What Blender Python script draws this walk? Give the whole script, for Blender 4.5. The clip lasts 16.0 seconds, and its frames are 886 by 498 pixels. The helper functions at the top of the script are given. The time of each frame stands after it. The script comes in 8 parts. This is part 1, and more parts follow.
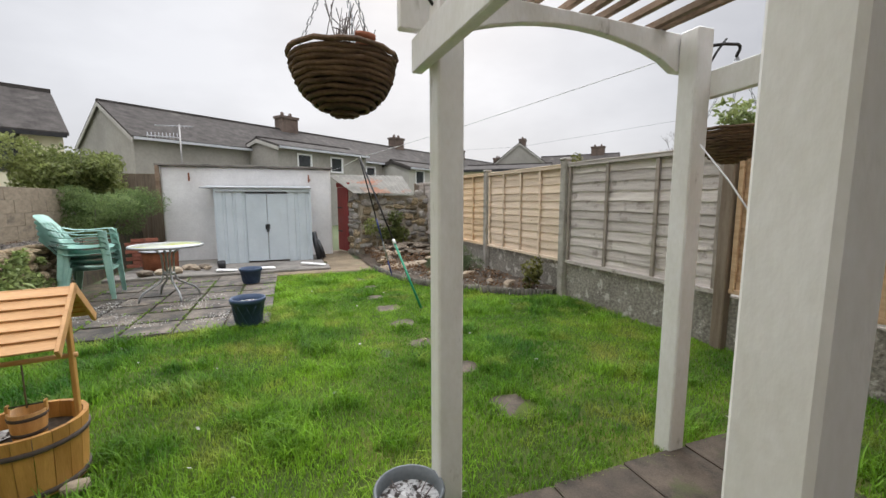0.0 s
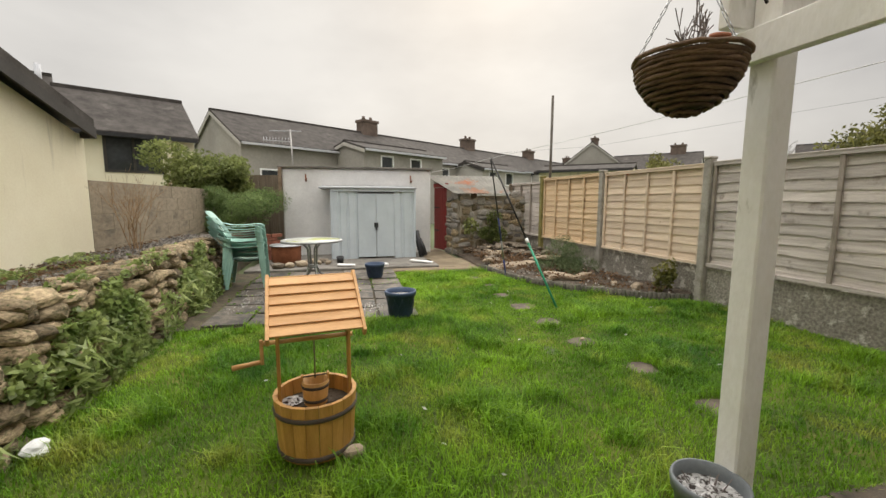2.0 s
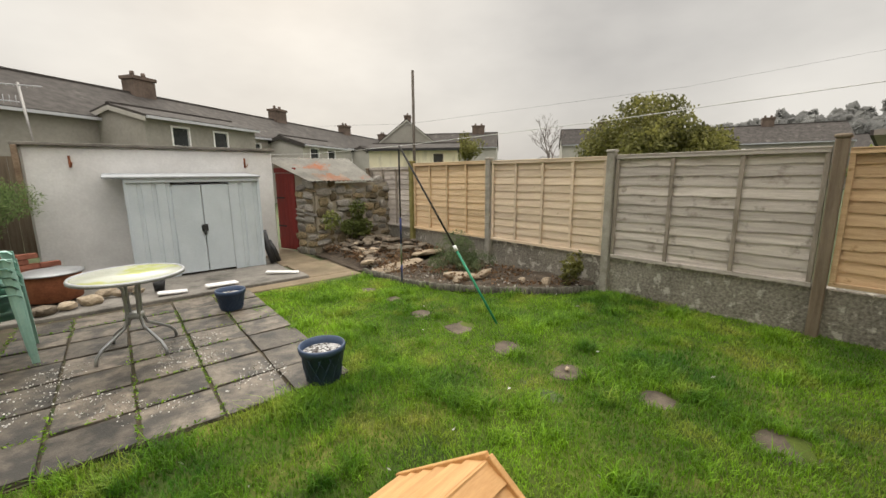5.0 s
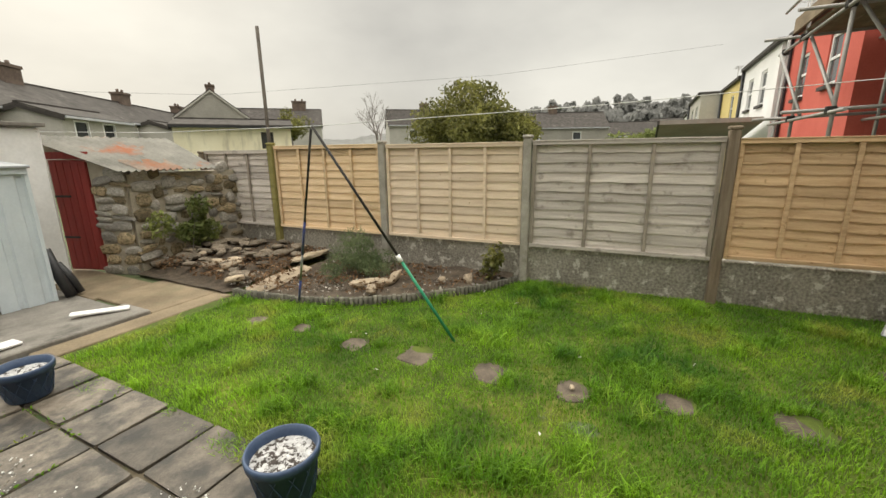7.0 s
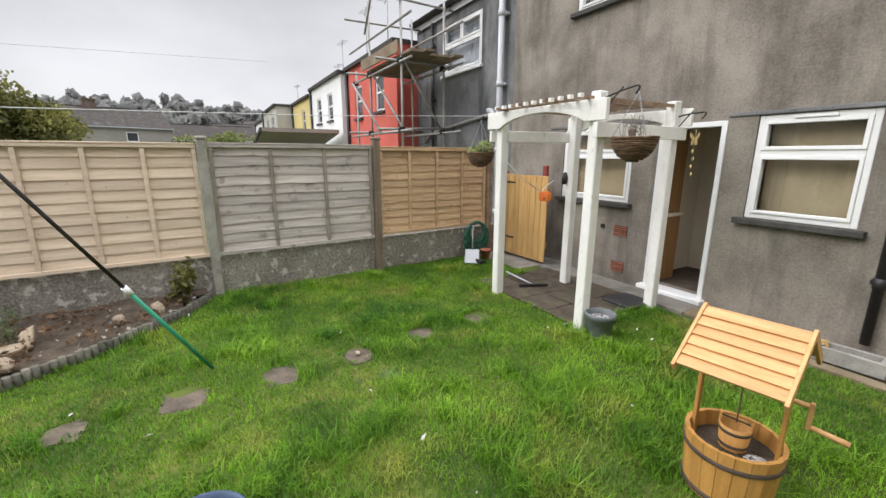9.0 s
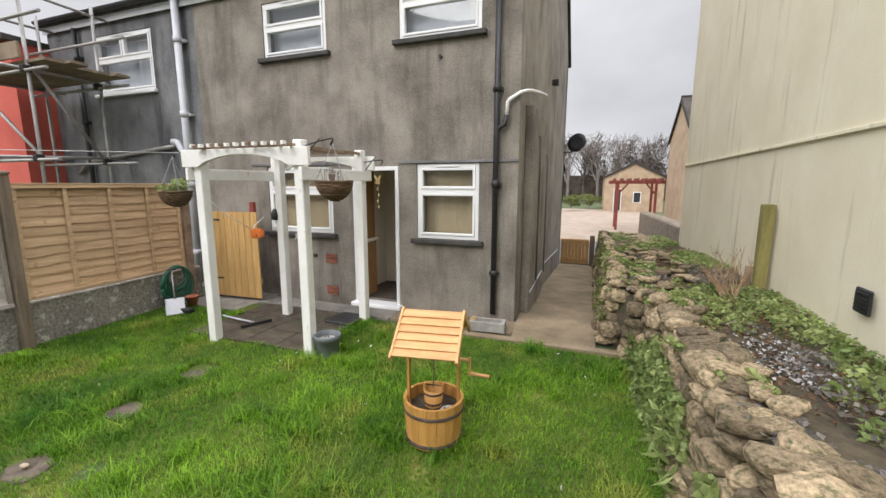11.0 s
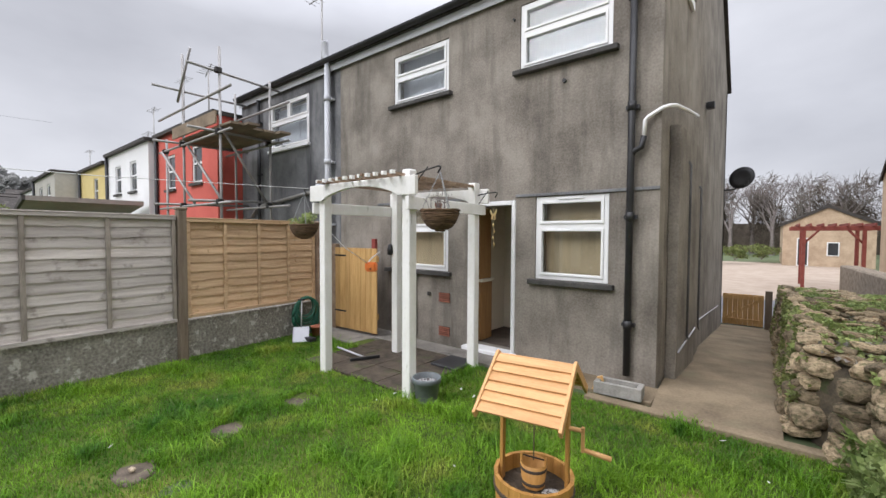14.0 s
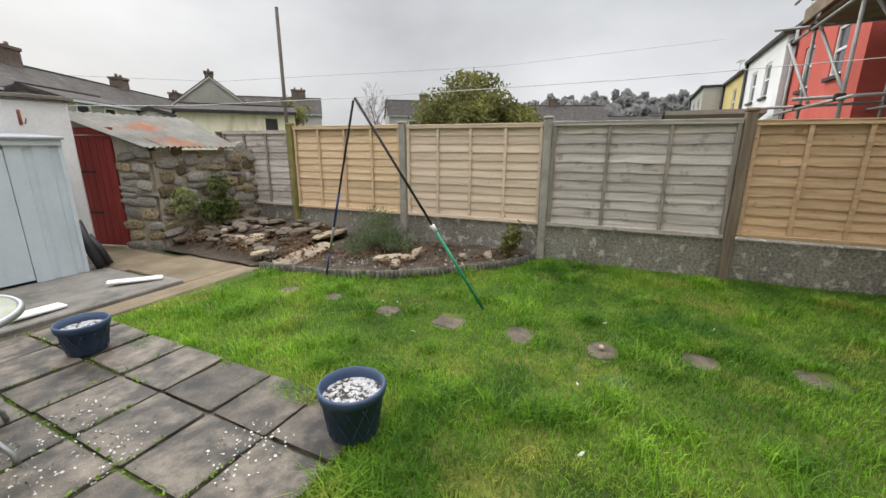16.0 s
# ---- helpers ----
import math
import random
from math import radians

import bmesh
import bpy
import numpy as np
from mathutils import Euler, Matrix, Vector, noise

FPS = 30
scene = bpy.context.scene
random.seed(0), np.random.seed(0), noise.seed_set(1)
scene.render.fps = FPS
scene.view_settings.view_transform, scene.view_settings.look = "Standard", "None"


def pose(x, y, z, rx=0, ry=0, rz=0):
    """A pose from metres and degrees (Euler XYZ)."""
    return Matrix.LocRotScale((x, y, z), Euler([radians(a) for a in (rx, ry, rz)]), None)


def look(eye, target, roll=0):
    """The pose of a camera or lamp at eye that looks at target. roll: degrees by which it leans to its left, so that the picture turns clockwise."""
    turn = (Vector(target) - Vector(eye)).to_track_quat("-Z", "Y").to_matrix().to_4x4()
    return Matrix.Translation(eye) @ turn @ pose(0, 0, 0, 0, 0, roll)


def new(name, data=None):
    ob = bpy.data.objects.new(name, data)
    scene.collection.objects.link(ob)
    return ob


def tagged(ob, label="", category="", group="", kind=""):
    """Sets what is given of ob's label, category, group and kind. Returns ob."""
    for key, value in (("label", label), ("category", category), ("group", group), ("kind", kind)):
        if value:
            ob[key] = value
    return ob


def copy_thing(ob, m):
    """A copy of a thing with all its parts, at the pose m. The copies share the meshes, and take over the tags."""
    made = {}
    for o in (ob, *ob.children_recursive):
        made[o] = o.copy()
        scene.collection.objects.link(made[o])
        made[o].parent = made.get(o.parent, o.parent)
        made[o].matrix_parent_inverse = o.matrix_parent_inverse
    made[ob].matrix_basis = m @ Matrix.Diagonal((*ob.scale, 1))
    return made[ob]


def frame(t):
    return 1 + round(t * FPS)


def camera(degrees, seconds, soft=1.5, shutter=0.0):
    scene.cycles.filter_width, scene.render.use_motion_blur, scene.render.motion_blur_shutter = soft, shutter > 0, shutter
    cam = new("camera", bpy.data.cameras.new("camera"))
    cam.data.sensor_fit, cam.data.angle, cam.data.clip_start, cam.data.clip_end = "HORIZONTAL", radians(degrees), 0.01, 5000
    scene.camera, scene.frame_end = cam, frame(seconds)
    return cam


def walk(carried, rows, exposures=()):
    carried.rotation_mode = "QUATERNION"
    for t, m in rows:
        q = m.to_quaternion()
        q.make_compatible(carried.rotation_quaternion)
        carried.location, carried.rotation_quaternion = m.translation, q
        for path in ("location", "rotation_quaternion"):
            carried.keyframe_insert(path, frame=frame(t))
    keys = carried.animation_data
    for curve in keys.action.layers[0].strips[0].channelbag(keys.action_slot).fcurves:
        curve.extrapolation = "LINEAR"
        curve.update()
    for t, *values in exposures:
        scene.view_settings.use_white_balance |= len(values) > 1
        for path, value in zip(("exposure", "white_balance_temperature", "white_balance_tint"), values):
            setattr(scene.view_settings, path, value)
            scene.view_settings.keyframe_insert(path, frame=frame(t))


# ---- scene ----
cam = camera(95.3, 16.0)
PATH = [
    (0, (-0.367, 0.296, 1.363), (0.33, 2.155, 1.117), -0.1),
    (0.5, (-0.677, 0.311, 1.381), (-0.109, 2.213, 1.135), 0.1),
    (1, (-0.94, 0.41, 1.378), (-0.464, 2.336, 1.131), -0.1),
    (1.5, (-1.128, 0.456, 1.369), (-0.688, 2.392, 1.126), 0.1),
    (2, (-1.343, 0.49, 1.343), (-0.914, 2.428, 1.102), 0.2),
    (2.5, (-1.585, 0.768, 1.292), (-1.179, 2.71, 1.041), 0.0),
    (3, (-1.804, 1.194, 1.534), (-1.385, 3.132, 1.278), 0.1),
    (3.5, (-1.919, 1.549, 1.565), (-1.297, 3.43, 1.296), -0.1),
    (4, (-1.858, 1.881, 1.532), (-1.073, 3.693, 1.217), -0.0),
    (4.5, (-1.903, 2.028, 1.595), (-1.047, 3.801, 1.241), -0.3),
    (5, (-1.959, 2.089, 1.611), (-0.723, 3.619, 1.247), -0.5),
    (5.2, (-1.915, 2.135, 1.596), (-0.485, 3.485, 1.231), -0.5),
    (7.3, (-2.05, 3.766, 1.716), (-0.24, 4.489, 1.265), -0.2),
    (7.5, (-2.089, 3.916, 1.687), (-0.222, 4.49, 1.258), 0.0),
    (8, (-2.095, 4.325, 1.634), (-0.147, 4.505, 1.22), -0.2),
    (8.5, (-2.159, 4.58, 1.622), (-0.217, 4.326, 1.215), -0.2),
    (9, (-2.381, 4.793, 1.697), (-0.685, 3.835, 1.244), 0.1),
    (9.5, (-2.564, 4.863, 1.749), (-1.207, 3.467, 1.288), 0.1),
    (10, (-2.609, 5.0, 1.778), (-1.602, 3.336, 1.311), 0.2),
    (10.2, (-2.588, 5.062, 1.797), (-1.698, 3.333, 1.328), 0.4),
    (12.3, (-2.527, 5.138, 1.811), (-1.909, 3.237, 1.739), 0.8),
    (12.5, (-2.524, 5.137, 1.806), (-1.903, 3.237, 1.736), 0.7),
    (13, (-2.524, 5.077, 1.733), (-1.9, 3.178, 1.674), 0.5),
    (13.5, (-2.53, 4.881, 1.712), (-1.697, 3.063, 1.644), 0.3),
    (14, (-2.516, 4.63, 1.618), (-1.266, 3.071, 1.545), 0.3),
    (14.5, (-2.384, 4.421, 1.574), (-0.928, 3.064, 1.379), 0.1),
    (15, (-2.361, 4.234, 1.555), (-0.575, 3.37, 1.304), 0.4),
    (15.5, (-2.383, 3.97, 1.521), (-0.403, 4.006, 1.235), 0.1),
    (16, (-2.33, 3.73, 1.544), (-0.586, 4.572, 1.045), 0.2),
]
walk(cam, [(t, look(eye, target, roll)) for t, eye, target, roll in PATH], [(0, 0.1, 6250, 10), (0.5, 0.05, 6600, 10), (1.5, 0.0, 6950, 8), (3.0, 0.0, 7000, 8), (4.5, -0.03, 7050, 8), (7.5, 0.12, 7250, 4), (8.0, 0.1, 7250, 4), (8.5, 0.1, 6350, 8), (9.0, 0.2, 6300, 10), (10.0, 0.2, 6500, 9), (12.5, 0.03, 6050, 14), (14, 0.06, 6100, 12), (16, 0.08, 6350, 8)])

# ---- light ----
world = bpy.data.worlds.new("overcast_sky")
scene.world = world
world.use_nodes = True
wt = world.node_tree
wt.nodes.clear()
w_out = wt.nodes.new("ShaderNodeOutputWorld")
w_bg = wt.nodes.new("ShaderNodeBackground")
w_sky = wt.nodes.new("ShaderNodeTexSky")
w_sky.sky_type, w_sky.sun_disc = "NISHITA", False
w_sky.sun_elevation, w_sky.sun_rotation = radians(35), radians(18)
w_sky.air_density, w_sky.dust_density = 1.0, 4.0
w_scale = wt.nodes.new("ShaderNodeMix"); w_scale.data_type, w_scale.blend_type = "RGBA", "MULTIPLY"
w_scale.inputs[0].default_value = 1.0
w_scale.inputs[7].default_value = (0.07, 0.07, 0.07, 1)
w_co = wt.nodes.new("ShaderNodeTexCoord")
w_map = wt.nodes.new("ShaderNodeMapping"); w_map.inputs["Scale"].default_value = (1.0, 1.0, 2.2)
w_noise = wt.nodes.new("ShaderNodeTexNoise"); w_noise.inputs["Scale"].default_value = 1.7
w_noise.inputs["Detail"].default_value, w_noise.inputs["Roughness"].default_value = 6, 0.5
w_ramp = wt.nodes.new("ShaderNodeValToRGB")
w_ramp.color_ramp.elements[0].position, w_ramp.color_ramp.elements[0].color = 0.30, (0.55, 0.545, 0.562, 1)
w_ramp.color_ramp.elements[1].position, w_ramp.color_ramp.elements[1].color = 0.70, (0.86, 0.85, 0.858, 1)
# the cloud deck is about three times as bright overhead as at the horizon
w_sep = wt.nodes.new("ShaderNodeSeparateXYZ")
w_zen = wt.nodes.new("ShaderNodeMapRange")
w_zen.inputs[1].default_value, w_zen.inputs[2].default_value = 0.42, 1.0
w_zen.inputs[3].default_value, w_zen.inputs[4].default_value = 1.0, 5.4
w_mul = wt.nodes.new("ShaderNodeVectorMath"); w_mul.operation = "SCALE"
w_mix = wt.nodes.new("ShaderNodeMix"); w_mix.data_type = "RGBA"
w_mix.inputs[0].default_value = 0.9
wl = wt.links.new
wl(w_sky.outputs[0], w_scale.inputs[6])
wl(w_co.outputs["Generated"], w_map.inputs[0]); wl(w_map.outputs[0], w_noise.inputs[0])
wl(w_noise.outputs[0], w_ramp.inputs[0])
wl(w_co.outputs["Generated"], w_sep.inputs[0]); wl(w_sep.outputs[2], w_zen.inputs[0])
wl(w_ramp.outputs[0], w_mul.inputs[0]); wl(w_zen.outputs[0], w_mul.inputs["Scale"])
wl(w_scale.outputs[2], w_mix.inputs[6]); wl(w_mul.outputs[0], w_mix.inputs[7])
wl(w_mix.outputs[2], w_bg.inputs[0]); wl(w_bg.outputs[0], w_out.inputs[0])
w_bg.inputs[1].default_value = 1.0

sun = new("sun", bpy.data.lights.new("sun", "SUN"))
sun.data.energy, sun.data.angle, sun.data.color = 1.4, radians(30), (1.0, 0.97, 0.93)
sun.matrix_world = look((8, 24, 18), (0, 0, 0))

# ---- materials ----
MATS = {}


def mat(name, dark, light, scale=6.0, rough=0.8, bump=0.15, fine=60.0, metal=0.0, stretch=(1, 1, 1), stain=None,
        stain_at=(0.55, 0.75), stain_scale=1.2, stain_stretch=(1, 1, 1), vary=0.0, island=False, spec=0.4, transmission=0.0, detail=0.5):
    """A surface of two tones at a broad and a fine scale, with relief, an optional stain colour and a per-piece variation."""
    m = bpy.data.materials.new(name)
    m.use_nodes = True
    nt = m.node_tree
    n, link = nt.nodes, nt.links.new
    b = n["Principled BSDF"]
    b.inputs["Roughness"].default_value, b.inputs["Metallic"].default_value = rough, metal
    b.inputs["Specular IOR Level"].default_value = spec
    if transmission:
        b.inputs["Transmission Weight"].default_value = transmission
    co = n.new("ShaderNodeTexCoord")
    mp = n.new("ShaderNodeMapping"); mp.inputs["Scale"].default_value = stretch
    info = n.new("ShaderNodeObjectInfo")
    off = n.new("ShaderNodeVectorMath"); off.operation = "MULTIPLY_ADD"
    off.inputs[1].default_value = (13.7, 7.3, 5.1)
    link(info.outputs["Random"], off.inputs[0]); link(co.outputs["Object"], off.inputs[2])
    link(off.outputs[0], mp.inputs[0])
    broad = n.new("ShaderNodeTexNoise"); broad.inputs["Scale"].default_value = scale
    broad.inputs["Detail"].default_value, broad.inputs["Roughness"].default_value = 4, 0.6
    small = n.new("ShaderNodeTexNoise"); small.inputs["Scale"].default_value = fine
    small.inputs["Detail"].default_value = 3
    link(mp.outputs[0], broad.inputs[0]); link(mp.outputs[0], small.inputs[0])
    add = n.new("ShaderNodeMix"); add.inputs[0].default_value = detail * 0.6
    link(broad.outputs[0], add.inputs[2]); link(small.outputs[0], add.inputs[3])
    ramp = n.new("ShaderNodeValToRGB")
    ramp.color_ramp.elements[0].position, ramp.color_ramp.elements[1].position = 0.36, 0.64
    ramp.color_ramp.elements[0].color, ramp.color_ramp.elements[1].color = (*dark, 1), (*light, 1)
    link(add.outputs[0], ramp.inputs[0])
    colour = ramp.outputs[0]
    if stain:
        sm = n.new("ShaderNodeMapping"); sm.inputs["Scale"].default_value = stain_stretch
        link(off.outputs[0], sm.inputs[0])
        st = n.new("ShaderNodeTexNoise"); st.inputs["Scale"].default_value = stain_scale
        st.inputs["Detail"].default_value, st.inputs["Roughness"].default_value = 7, 0.62
        link(sm.outputs[0], st.inputs[0])
        sr = n.new("ShaderNodeMapRange")
        sr.inputs[1].default_value, sr.inputs[2].default_value = stain_at
        link(st.outputs[0], sr.inputs[0])
        sx = n.new("ShaderNodeMix"); sx.data_type = "RGBA"
        link(sr.outputs[0], sx.inputs[0]); link(colour, sx.inputs[6])
        sx.inputs[7].default_value = (*stain, 1)
        colour = sx.outputs[2]
    if vary or island:
        hs = n.new("ShaderNodeHueSaturation")
        mr = n.new("ShaderNodeMapRange")
        mr.inputs[3].default_value, mr.inputs[4].default_value = 1 - vary, 1 + vary
        if island:
            geo = n.new("ShaderNodeNewGeometry")
            link(geo.outputs["Random Per Island"], mr.inputs[0])
        else:
            link(info.outputs["Random"], mr.inputs[0])
        link(mr.outputs[0], hs.inputs["Value"]); link(colour, hs.inputs["Color"])
        colour = hs.outputs[0]
    link(colour, b.inputs["Base Color"])
    if island:
        tr_ = n.new("ShaderNodeBsdfTranslucent")
        mx = n.new("ShaderNodeMixShader"); mx.inputs[0].default_value = 0.45
        link(colour, tr_.inputs["Color"]); link(b.outputs[0], mx.inputs[1]); link(tr_.outputs[0], mx.inputs[2])
        link(mx.outputs[0], n["Material Output"].inputs["Surface"])
    if bump:
        bp = n.new("ShaderNodeBump"); bp.inputs["Strength"].default_value = bump; bp.inputs["Distance"].default_value = 0.02
        link(add.outputs[0], bp.inputs["Height"]); link(bp.outputs[0], b.inputs["Normal"])
    MATS[name] = m
    return m


M_RENDER = mat("cement_render", (0.145, 0.126, 0.106), (0.325, 0.292, 0.25), 1.5, 0.92, 0.35, 45, stain=(0.06, 0.053, 0.045), stain_at=(0.50, 0.92), stain_scale=1.8, stain_stretch=(2.6, 2.6, 0.35))
M_RENDER_B = mat("neighbour_render", (0.10, 0.102, 0.108), (0.24, 0.24, 0.245), 1.4, 0.92, 0.25, 45, stain=(0.045, 0.045, 0.05), stain_at=(0.5, 0.72), stain_scale=1.3, stain_stretch=(1.8, 1.8, 0.3))
M_YELLOW = mat("cream_render", (0.74, 0.675, 0.50), (0.83, 0.775, 0.60), 1.2, 0.9, 0.15, 50, stain=(0.36, 0.325, 0.24), stain_at=(0.57, 0.82), stain_scale=1.6, stain_stretch=(1.5, 4.0, 0.28))
M_WHITEWASH = mat("whitewashed_wall", (0.66, 0.65, 0.64), (0.80, 0.79, 0.78), 2.0, 0.85, 0.3, 30, stain=(0.42, 0.40, 0.36), stain_at=(0.62, 0.85), stain_stretch=(1, 1, 0.5))
M_CONC = mat("concrete", (0.14, 0.128, 0.112), (0.26, 0.24, 0.212), 3, 0.92, 0.3, 50, stain=(0.08, 0.075, 0.065), stain_at=(0.55, 0.72), stain_scale=2.5)
M_CONCWALL = mat("rough_concrete_wall", (0.13, 0.118, 0.10), (0.33, 0.305, 0.26), 2.2, 0.95, 0.9, 34, stain=(0.46, 0.43, 0.38), stain_at=(0.56, 0.62), stain_scale=9.0, detail=1.0)
M_PATH = mat("old_concrete_path", (0.135, 0.102, 0.065), (0.275, 0.215, 0.14), 1.8, 0.9, 0.2, 50, stain=(0.16, 0.15, 0.09), stain_at=(0.58, 0.75))
M_POSTC = mat("concrete_post", (0.25, 0.232, 0.20), (0.40, 0.375, 0.33), 5, 0.9, 0.25, 60, stain=(0.15, 0.15, 0.08), stain_at=(0.6, 0.8), stain_scale=3)
M_BLOCKW = mat("concrete_block", (0.24, 0.195, 0.14), (0.36, 0.30, 0.22), 4, 0.95, 0.4, 60, vary=0.07, stain=(0.12, 0.105, 0.085), stain_at=(0.56, 0.76))
M_SLAB = mat("weathered_slab", (0.07, 0.057, 0.044), (0.185, 0.155, 0.122), 4, 0.62, 0.4, 55, vary=0.45, stain=(0.035, 0.031, 0.026), stain_at=(0.42, 0.60), stain_scale=2.2)
M_DARKSLAB = mat("damp_slab", (0.032, 0.025, 0.018), (0.10, 0.077, 0.056), 3, 0.8, 0.3, 55, vary=0.16, stain=(0.06, 0.07, 0.025), stain_at=(0.55, 0.72), stain_scale=2.5)
M_SOIL = mat("soil", (0.035, 0.026, 0.018), (0.10, 0.075, 0.052), 9, 0.95, 0.8, 50, stain=(0.16, 0.13, 0.10), stain_at=(0.62, 0.68), stain_scale=22)
M_BANK = mat("weedy_soil", (0.04, 0.032, 0.022), (0.11, 0.088, 0.055), 7, 0.95, 0.8, 50, stain=(0.045, 0.07, 0.02), stain_at=(0.54, 0.64), stain_scale=5)
M_GROUND = mat("turf_ground", (0.03, 0.052, 0.006), (0.09, 0.12, 0.015), 2.2, 0.95, 0.6, 70, stain=(0.20, 0.19, 0.045), stain_at=(0.53, 0.72), stain_scale=1.5)
M_GRASS = mat("grass_blades", (0.046, 0.150, 0.009), (0.245, 0.43, 0.030), 1.1, 0.5, 0.0, 6, island=True, vary=0.5, spec=0.3, stain=(0.37, 0.38, 0.075), stain_at=(0.54, 0.72), stain_scale=1.6)
M_STONE = mat("wall_stone", (0.135, 0.10, 0.062), (0.40, 0.31, 0.195), 7, 0.95, 0.8, 45, vary=0.55, stain=(0.07, 0.072, 0.03), stain_at=(0.50, 0.66), stain_scale=6)
M_STONE_D = mat("dark_rubble", (0.085, 0.068, 0.05), (0.22, 0.18, 0.135), 7, 0.93, 0.6, 45, vary=0.4)
M_LOG = mat("old_log", (0.06, 0.058, 0.045), (0.15, 0.14, 0.112), 9, 0.9, 0.4, 60, vary=0.3)
M_POLE = mat("dark_pole", (0.055, 0.045, 0.035), (0.11, 0.09, 0.07), 5, 0.7, 0.1, 50)
M_BATTEN_G = mat("dark_weathered_batten", (0.20, 0.17, 0.14), (0.36, 0.31, 0.265), 5, 0.9, 0.2, 40, stretch=(6, 6, 0.6))
M_STONE_P = mat("pale_stone", (0.25, 0.195, 0.135), (0.43, 0.35, 0.255), 6, 0.9, 0.4, 45, vary=0.25)
M_STONE_G = mat("grey_rubble", (0.16, 0.145, 0.125), (0.36, 0.335, 0.30), 7, 0.93, 0.5, 45, vary=0.35)
M_SLATE = mat("roof_slate", (0.045, 0.04, 0.037), (0.092, 0.083, 0.076), 3, 0.9, 0.2, 40, spec=0.15, vary=0.12, stain=(0.17, 0.16, 0.14), stain_at=(0.6, 0.8))
M_FENCE_N = mat("new_fence_wood", (0.54, 0.385, 0.225), (0.70, 0.53, 0.35), 3, 0.8, 0.2, 40, stretch=(3, 0.6, 9), vary=0.14, stain=(0.24, 0.135, 0.06), stain_at=(0.68, 0.74), stain_scale=14)
M_FENCE_P = mat("pale_fence_wood", (0.58, 0.455, 0.335), (0.72, 0.59, 0.455), 3, 0.8, 0.2, 40, stretch=(3, 0.6, 9), vary=0.12, stain=(0.28, 0.18, 0.09), stain_at=(0.68, 0.74), stain_scale=14)
M_FENCE_G = mat("silvered_fence_wood", (0.39, 0.345, 0.31), (0.61, 0.555, 0.51), 3, 0.88, 0.35, 40, stretch=(3, 0.5, 9), vary=0.2, stain=(0.17, 0.14, 0.115), stain_at=(0.58, 0.74), stain_scale=5)
M_FENCE_O = mat("golden_fence_wood", (0.42, 0.275, 0.155), (0.60, 0.425, 0.26), 3, 0.8, 0.25, 40, stretch=(3, 0.6, 9), vary=0.14, stain=(0.26, 0.15, 0.06), stain_at=(0.62, 0.72), stain_scale=9)
M_GATE = mat("gate_boards", (0.42, 0.245, 0.085), (0.58, 0.365, 0.145), 4, 0.75, 0.2, 40, stretch=(6, 6, 0.6), vary=0.1)
M_WELL = mat("well_pine", (0.47, 0.245, 0.09), (0.62, 0.36, 0.155), 4, 0.5, 0.12, 40, stretch=(1, 6, 6), vary=0.07)
M_WELL_V = mat("well_staves", (0.42, 0.205, 0.05), (0.60, 0.325, 0.095), 4, 0.5, 0.12, 40, stretch=(6, 6, 0.7), vary=0.12)
M_WHITEPAINT = mat("flaking_white_paint", (0.76, 0.745, 0.70), (0.86, 0.85, 0.83), 5, 0.6, 0.25, 60, stretch=(1, 1, 0.5), stain=(0.33, 0.31, 0.25), stain_at=(0.63, 0.75), stain_scale=7, stain_stretch=(1.4, 1.4, 0.5))
M_OLDWOOD = mat("weathered_batten", (0.17, 0.11, 0.07), (0.34, 0.25, 0.18), 6, 0.85, 0.3, 50, vary=0.2)
M_UPVC = mat("white_upvc", (0.78, 0.78, 0.78), (0.82, 0.82, 0.82), 3, 0.3, 0.0, 40)
M_BLACKP = mat("black_plastic", (0.018, 0.018, 0.02), (0.032, 0.032, 0.034), 6, 0.45, 0.05, 60)
M_GREYP = mat("grey_pipe", (0.46, 0.47, 0.50), (0.55, 0.56, 0.59), 4, 0.5, 0.0, 60)
M_BLUEPOT = mat("blue_plastic", (0.028, 0.05, 0.10), (0.05, 0.08, 0.145), 5, 0.5, 0.05, 60)
M_GREYPOT = mat("grey_blue_pot", (0.12, 0.135, 0.145), (0.19, 0.21, 0.22), 5, 0.55, 0.1, 60)
M_CHAIR = mat("green_plastic", (0.25, 0.45, 0.385), (0.35, 0.55, 0.475), 4, 0.5, 0.03, 60, stain=(0.16, 0.29, 0.23), stain_at=(0.62, 0.82), stain_scale=4)
M_STEEL = mat("grey_steel", (0.30, 0.31, 0.32), (0.42, 0.43, 0.44), 8, 0.42, 0.05, 60, metal=0.5)
M_SHEDM = mat("painted_sheet_steel", (0.50, 0.56, 0.60), (0.58, 0.64, 0.68), 2, 0.5, 0.03, 40, stain=(0.36, 0.40, 0.42), stain_at=(0.6, 0.85), stain_stretch=(2, 2, 0.4))
M_SHEDROOF = mat("dull_sheet_roof", (0.27, 0.285, 0.30), (0.36, 0.375, 0.39), 2, 0.7, 0.03, 40)
M_TABLE = mat("algae_glass_top", (0.42, 0.44, 0.36), (0.56, 0.575, 0.50), 3, 0.25, 0.05, 60, stain=(0.42, 0.46, 0.12), stain_at=(0.46, 0.60), stain_scale=2.2)
M_REDDOOR = mat("red_door_paint", (0.20, 0.022, 0.02), (0.27, 0.035, 0.03), 3, 0.6, 0.1, 50, stretch=(6, 6, 0.7))
